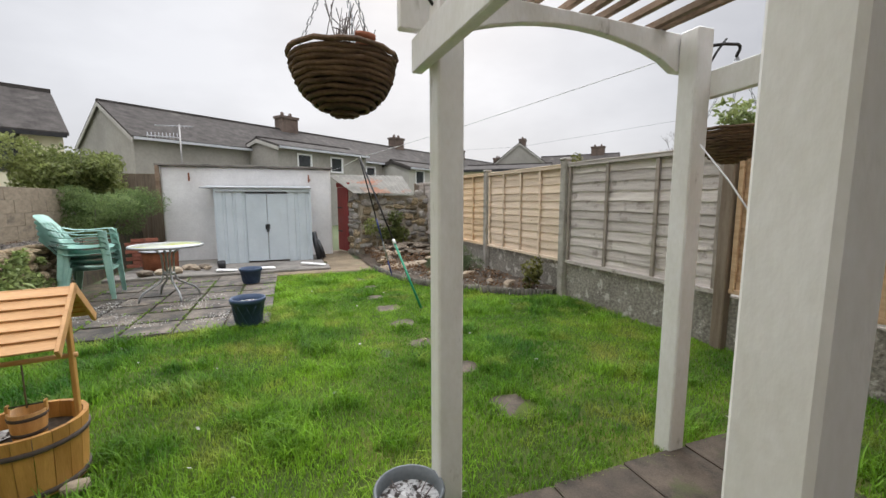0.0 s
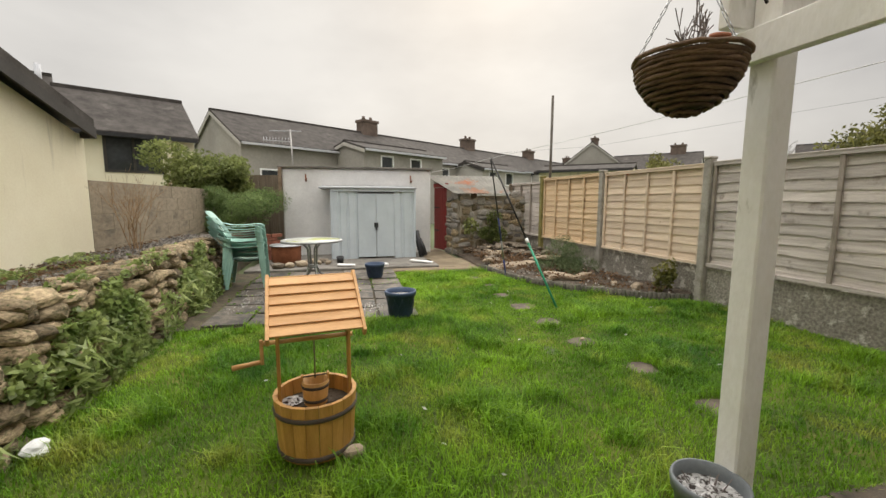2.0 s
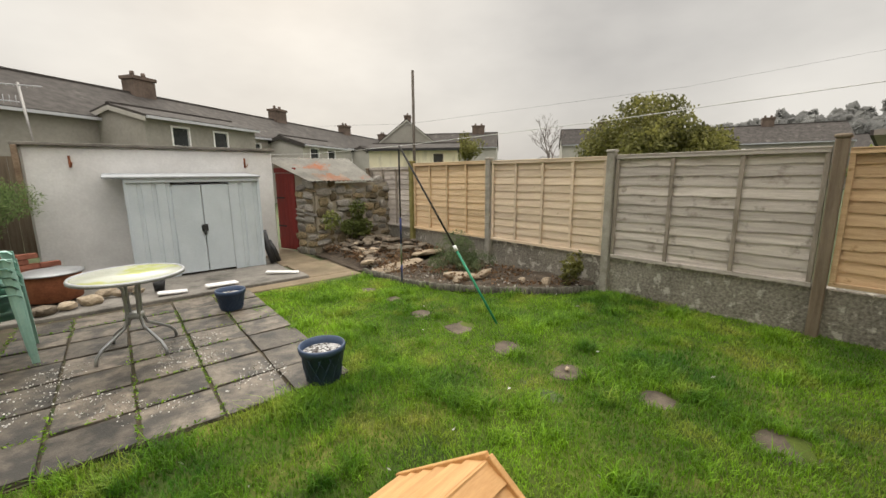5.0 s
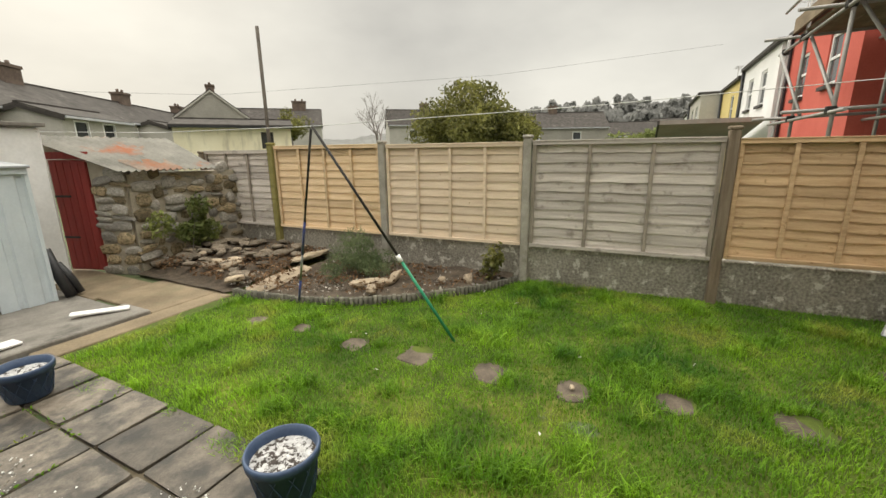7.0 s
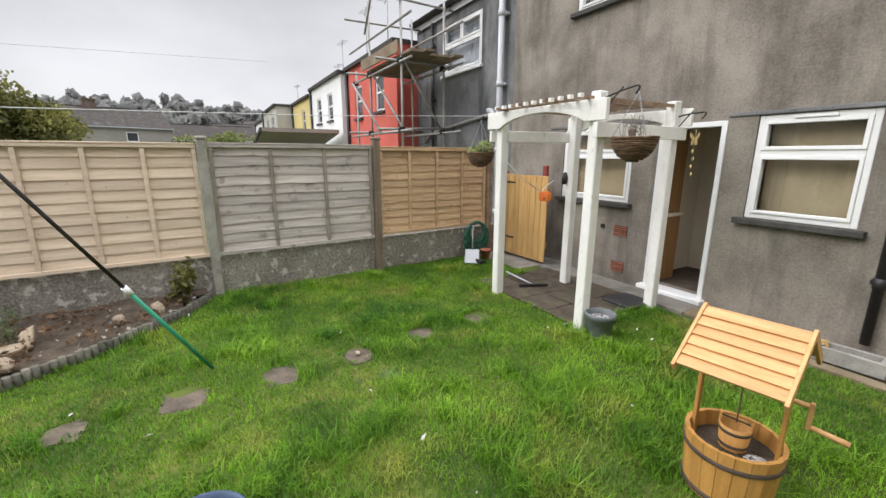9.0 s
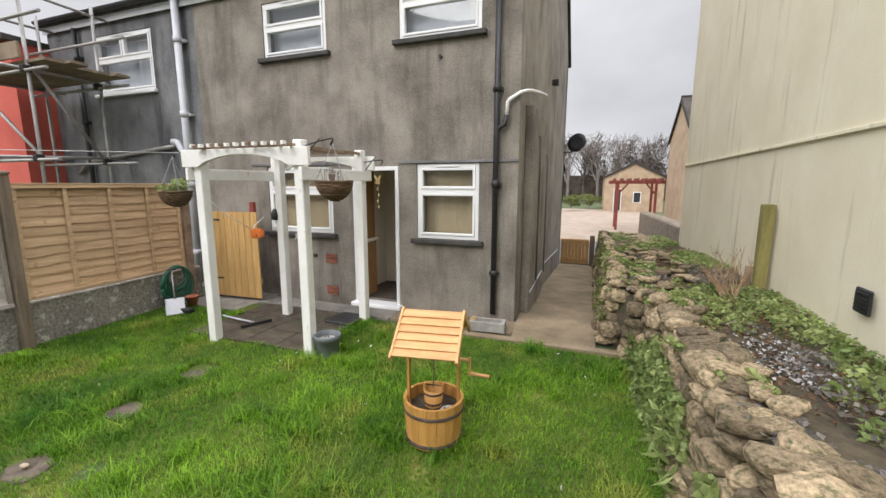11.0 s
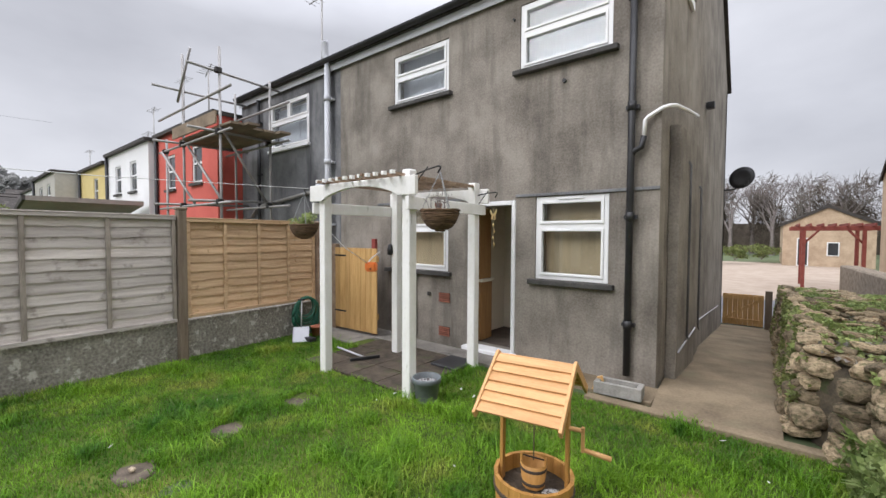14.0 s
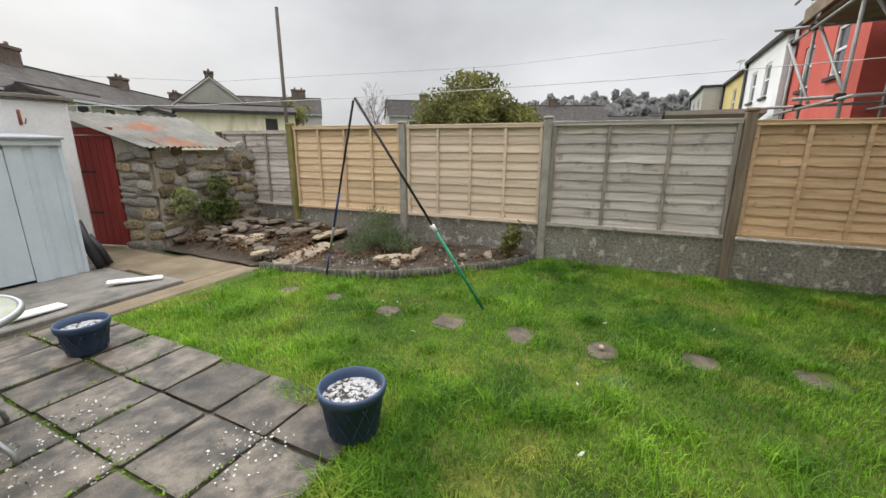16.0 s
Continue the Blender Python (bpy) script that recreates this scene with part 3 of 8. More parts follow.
part("stack", bm, M_RENDER_B, chim, bevel=0.01)
bm = bmesh.new(); box(bm, -0.38, -0.5, 1.7, 0.45, 0.5, 1.8)
part("capping", bm, M_RENDER_B, chim, bevel=0.01)
for cy in (-0.2, 0.2):
    bm = bmesh.new(); lathe(bm, [(0.1, 1.8), (0.085, 2.1), (0.07, 2.1), (0.07, 1.8)], 12, pose(0.03, cy, 0))
    part("chimney_pot", bm, M_TERRA, chim)
for nm, z0, z1 in (("ceiling_ground", 2.36, 2.46), ("ceiling_upper", 4.60, 4.68)):
    bm = bmesh.new(); box(bm, -1.40, -7.5, z0, 7.2, -0.27, z1)
    solid(nm, bm, M_PLASTER, "plain pale plaster ceiling", "ceiling")
for nm, z0, z1, mm in (("floor_ground", -0.02, 0.055, M_CARPET), ("floor_upper", 2.47, 2.55, M_CARPET)):
    bm = bmesh.new(); box(bm, -1.40, -7.5, z0, 7.2, -0.262, z1)
    solid(nm, bm, mm, "dark carpeted floor inside the house", "floor")
bm = bmesh.new()
box(bm, -1.398, -3.4, 0.056, -0.02, -3.3, 2.36)
box(bm, 0.95, -3.4, 0.056, 3.6, -3.3, 2.36)
box(bm, -0.02, -1.45, 0.056, 0.95, -1.35, 2.36)
box(bm, -0.10, -3.3, 0.056, -0.02, -0.265, 2.36)
box(bm, 0.95, -3.3, 0.056, 1.03, -0.265, 2.36)
box(bm, -1.398, -3.4, 2.56, 7.2, -3.3, 4.6)
box(bm, 3.4, -3.3, 2.56, 3.6, -0.265, 4.6)
solid("wall_interior", bm, M_PLASTER, "cream plastered partition walls indoors", "wall")
bm = bmesh.new()
for a, b, c, d in ((-1.395, -0.105, 0.06, 2.355), (1.035, 3.3, 0.06, 2.355), (-1.395, 3.39, 2.56, 4.59)):
    pierced(bm, a, b, c, d, -0.268, -0.264, [h for h in HOLES if h[0] >= a and h[1] <= b and h[2] >= c and h[3] <= d])
solid("wall_lining", bm, M_PLASTER, "cream plaster lining of the rear wall", "wall")
# slats stand in for curtain and tan room, near the glass for brightness
M_BLIND = mat("tan_room_tone", (0.25, 0.195, 0.12), (0.35, 0.28, 0.18), 1.5, 0.9, 0.0, 30, vary=0.03)
bl_me = None
for k, (bx, n) in enumerate(((-1.13, 9), (1.12, 13))):
    blind = thing("window_blind", pose(bx, -0.20, 1.10), "beige vertical blind added to give the window a lit tan interior", "blind")
    for i in range(n):
        if bl_me is None:
            bm = bmesh.new(); box(bm, 0, -0.002, 0, 0.09, 0.002, 0.93)
            bl_me = finish(bm, "slat"); bl_me.materials.append(M_BLIND)
        piece("slat", bl_me, blind, pose(i * 0.089, 0, 0, 0, 0, 4))
    bm = bmesh.new(); box(bm, -0.02, -0.02, 0.93, n * 0.089 + 0.02, 0.02, 0.96)
    part("head_rail", bm, M_UPVC, blind)

# blue-grey panels behind the glass, coloured to stand in for reflected sky
M_SKY_TONE = mat("net_curtain", (0.36, 0.375, 0.41), (0.42, 0.435, 0.47), 3, 0.9, 0.0, 30)
for x0, x1, z0, z1 in [(-1.12, -0.06, 3.69, 4.46), (1.13, 2.19, 3.68, 4.41)] + [(4.66, 6.08, 3.46, 4.32)]:
    net = thing("net_curtain", pose(x0, -0.20, z0), "pale grey curtain panel standing in for sky reflected in the upper window", "curtain")
    bm = bmesh.new()
    n = 60
    lo = [bm.verts.new(((x1 - x0) * i / n, 0.002 * math.sin(i * 1.1), 0)) for i in range(n + 1)]
    hi = [bm.verts.new(((x1 - x0) * i / n, 0.002 * math.sin(i * 1.1), z1 - z0)) for i in range(n + 1)]
    for i in range(n):
        bm.faces.new((lo[i], lo[i + 1], hi[i + 1], hi[i]))
    part("cloth", bm, M_SKY_TONE, net)
    bm = bmesh.new(); cyl(bm, (-0.02, 0, z1 - z0), (x1 - x0 + 0.02, 0, z1 - z0), 0.008, seg=6); part("rod", bm, M_UPVC, net)


def window_unit(name, x0, x1, z0, z1, transom, label, sill=True, mull=0, y=0.0):
    """A white window with a top light over a fixed pane, set in the wall."""
    w = thing(name, pose(x0, y, z0), label, "window", kind="structure")
    W, H, T = x1 - x0, z1 - z0, transom
    bm = bmesh.new()
    f, d0, d1 = 0.055, -0.09, -0.015
    box(bm, 0.004, d0, 0.004, f, d1, H - 0.004); box(bm, W - f, d0, 0.004, W - 0.004, d1, H - 0.004)
    box(bm, f, d0, 0.004, W - f, d1, f); box(bm, f, d0, H - f, W - f, d1, H - 0.004)
    box(bm, f, d0, T - 0.03, W - f, d1, T + 0.03)
    for i in range(mull):
        c = W * (i + 1) / (mull + 1)
        box(bm, c - 0.03, d0 + 0.002, T + 0.03, c + 0.03, d1 - 0.002, H - f)
    part("window_frame", bm, M_UPVC, w, bevel=0.004)
    cells = [(f, W - f, f, T - 0.03, 0.03)]
    n = mull + 1
    for i in range(n):
        cells.append((f + (W - 2 * f) * i / n + (0.02 if i else 0), f + (W - 2 * f) * (i + 1) / n - (0.02 if i < n - 1 else 0), T + 0.03, H - f, 0.035))
    for a, b, c, d, s in cells:
        bm = bmesh.new()
        box(bm, a, -0.07, c, a + s, 0.0, d); box(bm, b - s, -0.07, c, b, 0.0, d)
        box(bm, a + s, -0.07, c, b - s, 0.0, c + s); box(bm, a + s, -0.07, d - s, b - s, 0.0, d)
        part("sash", bm, M_UPVC, w, bevel=0.004)
        bm = bmesh.new(); box(bm, a + s - 0.005, -0.045, c + s - 0.005, b - s + 0.005, -0.037, d - s + 0.005)
        g = part("pane", bm, M_GLASS, w); g.visible_shadow = False
    bm = bmesh.new(); box(bm, W * 0.32, 0.001, H - 0.045, W * 0.68, 0.012, H - 0.02)
    part("trickle_vent", bm, M_UPVC, w, bevel=0.003)
    if sill:
        bm = bmesh.new(); box(bm, -0.07, -0.01, -0.06, W + 0.07, 0.075, 0.0)
        part("window_sill", bm, M_SILL, w, "dark stained concrete sill", bevel=0.006)
    return w


M_SILL = mat("dark_sill", (0.04, 0.038, 0.036), (0.085, 0.08, 0.075), 6, 0.85, 0.2, 50)
window_unit("window_1", -1.155, -0.03, 3.67, 4.485, 0.45, "white upvc window with top light, upper storey")
window_unit("window_2", 1.105, 2.22, 3.66, 4.43, 0.42, "white upvc window with top light, upper storey")
window_unit("window_3", -1.15, -0.27, 1.07, 2.085, 0.65, "white upvc window with top light beside the back door")
window_unit("window_4", 1.1, 2.3, 1.07, 2.07, 0.64, "white upvc window with top light behind the pergola")
window_unit("window_5", 4.62, 6.12, 3.42, 4.42, 0.58, "wide white upvc window of the adjoining house", False, 1, -0.012)
bm = bmesh.new(); box(bm, 4.58, -0.02, 3.37, 6.16, 0.05, 3.42)
solid("window_ledge", bm, M_UPVC, "white plastic ledge under the wide window", "sill", bevel=0.004)

door = thing("door_1", pose(0, 0, 0.06), "white back door frame standing open onto the hall", "door", kind="structure")
bm = bmesh.new()
box(bm, 0.004, -0.1, 0.0, 0.06, 0.012, 1.996); box(bm, 0.69, -0.1, 0.0, 0.746, 0.012, 1.996); box(bm, 0.06, -0.1, 1.94, 0.69, 0.012, 1.996)
part("door_frame", bm, M_UPVC, door, bevel=0.005)
bm = bmesh.new(); box(bm, -0.03, -0.12, -0.055, 0.78, 0.11, 0.012)
part("threshold", bm, M_UPVC, door, "white plastic threshold", bevel=0.01)
bm = bmesh.new(); box(bm, 0.0, -0.03, 0.02, 0.62, 0.03, 1.93, pose(0.095, -0.12, 0, 0, 0, -91))
leaf = part("door_leaf", bm, M_UPVC, door, "white door leaf folded back indoors", bevel=0.004)
cup = thing("hall_cupboard", pose(0.945, -0.75, 0.06), "brown wooden cupboard against the hall partition", "cupboard")
bm = bmesh.new(); box(bm, -0.22, 0.14, 0.0, 0.0, 0.44, 0.86)
part("body", bm, M_CUPB, cup, bevel=0.005)
bm = bmesh.new(); box(bm, -0.25, 0.11, 0.86, 0.0, 0.45, 0.90)
part("worktop", bm, M_PLASTER, cup, bevel=0.004)
bm = bmesh.new(); box(bm, -0.2, 0.14, 0.901, -0.002, 0.44, 1.95)
part("wall_unit", bm, M_CUPB, cup, bevel=0.005)
M_BRASS = mat("gilt_chime", (0.55, 0.40, 0.18), (0.72, 0.56, 0.28), 9, 0.35, 0.0, 40, metal=0.7)
chime = thing("wind_chime", pose(0.30, 0.05, 1.98), "gilt butterfly wind chime hanging in the doorway", "wind chime")
bm = bmesh.new(); cyl(bm, (0, 0, 0), (0, 0, -0.55), 0.002, seg=6)
part("string", bm, M_BRASS, chime)
for s in (-1, 1):
    bm = bmesh.new()
    prism(bm, [(0, -0.10), (s * 0.05, -0.03), (s * 0.055, -0.07), (s * 0.03, -0.11), (s * 0.04, -0.16), (s * 0.012, -0.17)], 0.006, pose(0, 0, 0, 0, 0, 10 * s))
    part("wing", bm, M_BRASS, chime)
for k in range(4):
    bm = bmesh.new(); lathe(bm, [(0.001, 0.03), (0.012, 0.01), (0.014, -0.012), (0.001, -0.02)], 8, pose(0.008 * (-1) ** k, 0, -0.24 - 0.085 * k))
    part("bell", bm, M_BRASS, chime)

# gutters, pipes and small fittings of the rear wall
gut = thing("gutter", pose(0, 0.1, 4.76), "black plastic gutter along the flat roof", "gutter")
bm = bmesh.new()
prof = [(0.06 * math.cos(a), 0.06 * math.sin(a)) for a in [math.pi * (1 + i / 8) for i in range(9)]]
prof = prof + [(x * 0.9, z * 0.9) for x, z in prof[::-1]]
prism(bm, prof, 9.05, Matrix(((0, 1, 0, -1.62), (1, 0, 0, 0.05), (0, 0, 1, 0.02), (0, 0, 0, 1))))
part("channel", bm, M_BLACKP, gut)
bm = bmesh.new(); box(bm, -1.65, -0.06, -0.16, 7.45, -0.045, -0.045)
part("fascia", bm, M_GREYP, gut, "pale fascia board")
for k in range(9):
    bm = bmesh.new(); box(bm, -1.3 + k, -0.05, -0.05, -1.26 + k, 0.02, -0.02)
    part("bracket", bm, M_BLACKP, gut)
bm = bmesh.new()
box(bm, -1.69, -1.75, 4.60, -1.655, 0.06, 4.72)
solid("trim", bm, M_UPVC, "white bargeboard at the end of the flat roof", "trim", bevel=0.004)


def downpipe(name, x, z0, z1, r, material, label, shoe=True, y=0.07):
    d = thing(name, pose(x, y, 0), label, "pipe")
    bm = bmesh.new(); cyl(bm, (0, 0, z0), (0, 0, z1), r, seg=14)
    part("pipe", bm, material, d)
    for z in np.arange(z0 + 0.5, z1, 1.15):
        bm = bmesh.new(); cyl(bm, (0, 0, z), (0, 0, z + 0.09), r * 1.22, seg=14); box(bm, -r * 1.8, -y + 0.002, z + 0.02, r * 1.8, -r * 0.5, z + 0.06)
        part("collar", bm, material, d)
    return d


dp = downpipe("downpipe", -1.38, 0.12, 4.72, 0.036, M_BLACKP, "black plastic downpipe at the corner of the house")
bm = bmesh.new(); tube(bm, [(0, 0, 2.44), (-0.03, 0.0, 2.50), (-0.10, 0.0, 2.53), (-0.12, 0, 2.64)], 0.03, 10)
part("branch", bm, M_BLACKP, dp)
bm = bmesh.new(); tube(bm, [(-0.12, 0.0, 2.62), (-0.13, 0, 2.80), (-0.155, -0.005, 2.83), (-0.28, -0.05, 2.91), (-0.33, -0.09, 2.93), (-0.375, -0.2, 2.95), (-0.375, -1.0, 3.09), (-0.375, -1.8, 3.21)], 0.02, 10)
part("overflow_pipe", bm, M_UPVC, dp, "white plastic waste pipe")
bm = bmesh.new(); box(bm, 3.15, -0.75, 4.72, 3.70, -0.10, 5.02)
tagged(part("roof_upstand", bm, M_BLACKP, bevel=0.02), "low dark felted upstand on the flat roof edge", "roof upstand")
dp = downpipe("soil_pipe", 3.86, 0.1, 4.80, 0.055, M_GREYP, "pale grey soil pipe rising past the gutter", y=0.10)
bm = bmesh.new(); tube(bm, [(0, 0, 4.74), (0.01, 0, 4.80), (0.045, 0.01, 4.86), (0.05, 0.01, 4.92), (0.05, 0.01, 5.10), (0.045, 0.03, 5.15)], 0.062, 14)
part("vent_cowl", bm, M_GREYP, dp)
bm = bmesh.new(); tube(bm, [(0, 0, 2.15), (0.1, 0.02, 2.35), (0.2, 0.02, 2.5), (0.33, 0.0, 2.52)], 0.05, 10)
part("branch", bm, M_GREYP, dp)
downpipe("downpipe", 6.5, 0.1, 4.6, 0.04, M_BLACKP, "black downpipe on the adjoining house", y=0.06)
sp = thing("waste_pipe", pose(4.2, 0.04, 2.2), "grey waste pipe sloping along the adjoining wall", "pipe")
bm = bmesh.new(); tube(bm, [(0.0, 0, 0.25), (0.4, 0, 0.22), (2.4, 0, 0.02), (2.7, 0, -0.2)], 0.035, 8)
part("pipe", bm, M_SCAF, sp)
mast = thing("aerial_mast", pose(5.6, -1.0, 4.8), "grey television aerial mast on the roof", "aerial")
bm = bmesh.new(); cyl(bm, (0, 0, 0), (0, 0, 2.3), 0.02, seg=8)
part("pole", bm, M_SCAF, mast)
bm = bmesh.new(); tube(bm, [(-0.5, 0, 2.25), (0.5, 0, 2.25)], 0.012, 6)
for k in range(7):
    cyl(bm, (-0.45 + k * 0.15, -0.15, 2.25), (-0.45 + k * 0.15, 0.15, 2.25), 0.006, seg=5)
part("antenna", bm, M_SCAF, mast)
bm = bmesh.new(); box(bm, -1.652, 0.0, 2.09, 0.0, 0.018, 2.125); box(bm, 0.76, 0.0, 2.09, 2.6, 0.018, 2.125)
solid("string_course", bm, M_RENDER_B, "thin dark render drip line above the ground floor", "trim", bevel=0.004)
for z in (0.62, 0.12):
    v = thing("air_brick", pose(1.16, 0, z), "red clay air brick set in the rendered wall", "vent")
    bm = bmesh.new(); box(bm, -0.1, -0.01, 0, 0.1, 0.008, 0.14)
    part("backing", bm, M_IRON, v)
    for k in range(5):
        bm = bmesh.new(); box(bm, -0.1, 0.0, 0.004 + k * 0.028, 0.1, 0.016, 0.022 + k * 0.028)
        part("louvre", bm, M_BRICK, v)
tap = thing("outdoor_tap", pose(1.72, 0.02, 1.0), "grey outdoor tap on the wall with a pipe", "tap")
bm = bmesh.new(); tube(bm, [(0, 0, 0), (0, 0.09, 0.0), (0, 0.11, -0.05)], 0.012, 8); box(bm, -0.03, 0.05, 0.01, 0.03, 0.07, 0.06)
part("spout", bm, M_STEEL, tap)
bm = bmesh.new(); tube(bm, [(0, 0.0, 0), (-0.01, 0.0, -0.5), (-0.02, 0.0, -0.95)], 0.01, 6)
part("pipe", bm, M_SCAF, tap)
for x, z, r in ((1.45, 0.72, 0.03), (-0.62, 3.42, 0.022), (0.05, 4.33, 0.015)):
    f = thing("wall_vent", pose(x, 0, z), "small black overflow outlet in the wall", "vent")
    bm = bmesh.new(); cyl(bm, (0, -0.02, 0), (0, 0.03, 0), r, seg=10); part("outlet", bm, M_BLACKP, f)
for y, z0, z1 in ((-1.0, 0.4, 2.5), (-2.0, 0.35, 2.3)):
    p_ = thing("gable_pipe", pose(-1.79, y, 0), "thin dark pipe clipped to the gable wall", "pipe")
    bm = bmesh.new(); tube(bm, [(0.02, 0, z1), (0, 0, z1 - 0.05), (0, 0, z0), (0.02, -0.3, z0 - 0.1)], 0.014, 6); part("pipe", bm, M_RENDER_B, p_)
p_ = thing("gable_pipe", pose(0, 0, 0), "thin pale pipe sloping along the gable wall", "pipe")
bm = bmesh.new(); tube(bm, [(-1.77, -0.55, 0.30), (-1.77, -1.88, 0.34), (-1.68, -2.0, 0.32), (-1.67, -6.6, 0.0)], 0.011, 6); part("pipe", bm, M_GREYP, p_)
dish = thing("satellite_dish", pose(-1.66, -7.6, 2.75), "black mesh satellite dish on the gable wall", "dish")
bm = bmesh.new(); lathe(bm, [(0.0, 0.0), (0.15, 0.012), (0.27, 0.045), (0.275, 0.05), (0.15, 0.02), (0.0, 0.008)], 24, pose(-0.36, 0.1, 0.25, -75, 0, -20))
part("reflector", bm, M_BLACKP, dish)
bm = bmesh.new(); tube(bm, [(0.05, 0, 0), (-0.2, 0, 0.0), (-0.36, 0.0, 0.22)], 0.018, 8); tube(bm, [(-0.36, 0.05, 0.0), (-0.45, 0.4, 0.1)], 0.012, 6); box(bm, -0.49, 0.36, 0.06, -0.43, 0.45, 0.14)
part("bracket", bm, M_BLACKP, dish)
bm = bmesh.new(); box(bm, -1.66, -3.6, 3.75, -1.78, -3.45, 3.85)
lamp_box = tagged(part("floodlight", bm, M_BLACKP, bevel=0.01), "small black security light high on the gable", "light", kind="")

# ---- paved strips near the house ----
bm = bmesh.new()
v = [(-1.72, 0.58, 0.03), (-2.66, 0.58, 0.03), (-2.66, -0.3, 0.03), (-1.66, -0.3, 0.03), (-1.66, -8.0, -0.665), (-2.66, -8.0, -0.665)]
bv = [bm.verts.new(p) for p in v] + [bm.verts.new((x, y, z - 0.06)) for x, y, z in v]
for f in ((0, 1, 2, 3), (3, 2, 5, 4), (0, 6, 7, 1), (1, 7, 8, 2), (2, 8, 11, 5), (5, 11, 10, 4), (4, 10, 9, 3), (3, 9, 6, 0)):
    bm.faces.new([bv[i] for i in f])
solid("path", bm, M_PATH, "buff concrete side path sloping down to a gate", "path")
bm = bmesh.new(); box(bm, -1.70, 0.001, -0.05, -0.05, 0.44, 0.028)
solid("pavement", bm, M_PATH, "worn concrete strip along the foot of the wall", "pavement", bevel=0.006)
bm = bmesh.new(); box(bm, -0.045, 0.112, -0.05, 2.2, 0.46, 0.026); box(bm, 2.205, 0.002, -0.05, 3.30, 0.9, 0.02)
solid("pavement_door", bm, M_CONC, "grey concrete strip in front of the back door", "pavement", bevel=0.006)
for x0, x1, a in ((-3.04, -2.1, 1.5), (-2.08, -1.15, -2)):
    bm = bmesh.new(); box(bm, x0, 0.59, -0.04, x1, 0.70, 0.045)
    s = tagged(part("timber_sleeper", bm, M_PATH, bevel=0.008), "pale worn edging kerb between lawn and path", "kerb", "path edging")
M_BREEZE = mat("breeze_block", (0.24, 0.23, 0.21), (0.36, 0.345, 0.315), 9, 0.95, 0.4, 70)
blk = thing("hollow_block", pose(-1.40, 0.42, 0.028, 0, 0, 4), "hollow grey concrete block under the downpipe", "block")
bm = bmesh.new()
for q in ((-0.22, -0.1, 0.22, -0.06), (-0.22, 0.06, 0.22, 0.1), (-0.22, -0.06, -0.17, 0.06), (0.17, -0.06, 0.22, 0.06)):
    box(bm, q[0], q[1], 0, q[2], q[3], 0.12)
part("shell", bm, M_BREEZE, blk, bevel=0.005)
bm = bmesh.new(); prism(bm, [(-0.06, 0), (0.08, 0.0), (0.03, 0.13), (-0.02, 0.15)], 0.03, pose(0.2, 0.12, 0.1, 10, 0, 15))
wedge = tagged(part("timber_offcut", bm, M_GATE, None, bevel=0.003), "pale timber offcut leaning by the block", "offcut")
wedge.matrix_basis = pose(-1.42, 0.30, -0.07)

# dark slabs under the pergola
slab_bed = thing("floor_pergola", pose(0, 0, 0), "dark damp paving slabs under the pergola", "paving", kind="structure")
bm = bmesh.new(); box(bm, 0.60, -0.02, 0, 1.0, 0.40, 0.035)
mat_door = tagged(part("door_mat", bm, M_BLACKP, bevel=0.008), "flat black rubber mat on the slabs by the door", "mat")
mat_door.matrix_basis = pose(-0.35, 0.52, 0.02)
sl_me = []
for k in range(3):
    bm = bmesh.new(); box(bm, -0.5, -0.5, -0.5, 0.5, 0.5, 0.5)
    for v in bm.verts:
        v.co += Vector((random.uniform(-0.012, 0.012), random.uniform(-0.012, 0.012), 0))
    me = finish(bm, "slab", 0.02); me.materials.append(M_DARKSLAB); sl_me.append(me)
for i in range(4):
    for j in range(3):
        piece("slab", sl_me[(i + j) % 3], slab_bed, pose(0.30 + 0.21 + i * 0.43, 0.48 + 0.21 + j * 0.43, 0.0, random.uniform(-.8, .8), random.uniform(-.8, .8), random.uniform(-3, 3)) @ Matrix.Diagonal((0.424, 0.424, 0.05, 1)))

# ---- patio ----
patio = thing("floor_patio", pose(0, 0, 0), "weathered grey patio slabs with weeds in the joints", "patio", kind="structure")
bm = bmesh.new(); box(bm, -3.45, 4.94, -0.05, -0.78, 8.25, 0.012)
part("joint_bed", bm, M_BANK, patio)
sl_me = []
for k in range(4):
    bm = bmesh.new(); box(bm, -0.5, -0.5, -0.5, 0.5, 0.5, 0.5)
    for v in bm.verts:
        v.co += Vector((random.uniform(-0.014, 0.014), random.uniform(-0.014, 0.014), 0))
    me = finish(bm, "slab", 0.018); me.materials.append(M_SLAB); sl_me.append(me)
for i in range(5):
    for j in range(7):
        w, h = 0.455, 0.45
        cx, cy = -2.93 + 0.23 + i * 0.46, 4.93 + 0.22 + j * 0.455
        if i == 0 and j == 0:
            cy += 0.02
        piece("slab", sl_me[(i * 3 + j) % 4], patio, pose(cx, cy, 0.012 + random.uniform(-0.006, 0.006), random.uniform(-0.9, 0.9), random.uniform(-0.9, 0.9), random.uniform(-0.8, 0.8)) @ Matrix.Diagonal((w - 0.022, h - 0.022, 0.05, 1)))
bm = bmesh.new()
box(bm, -3.3, 8.26, -0.05, 0.3, 8.75, 0.06)
box(bm, -3.3, 8.76, -0.05, 0.25, 10.6, 0.02)
solid("plinth", bm, M_CONC, "broken concrete ledge at the foot of the garage", "plinth", bevel=0.012)
bm = bmesh.new()
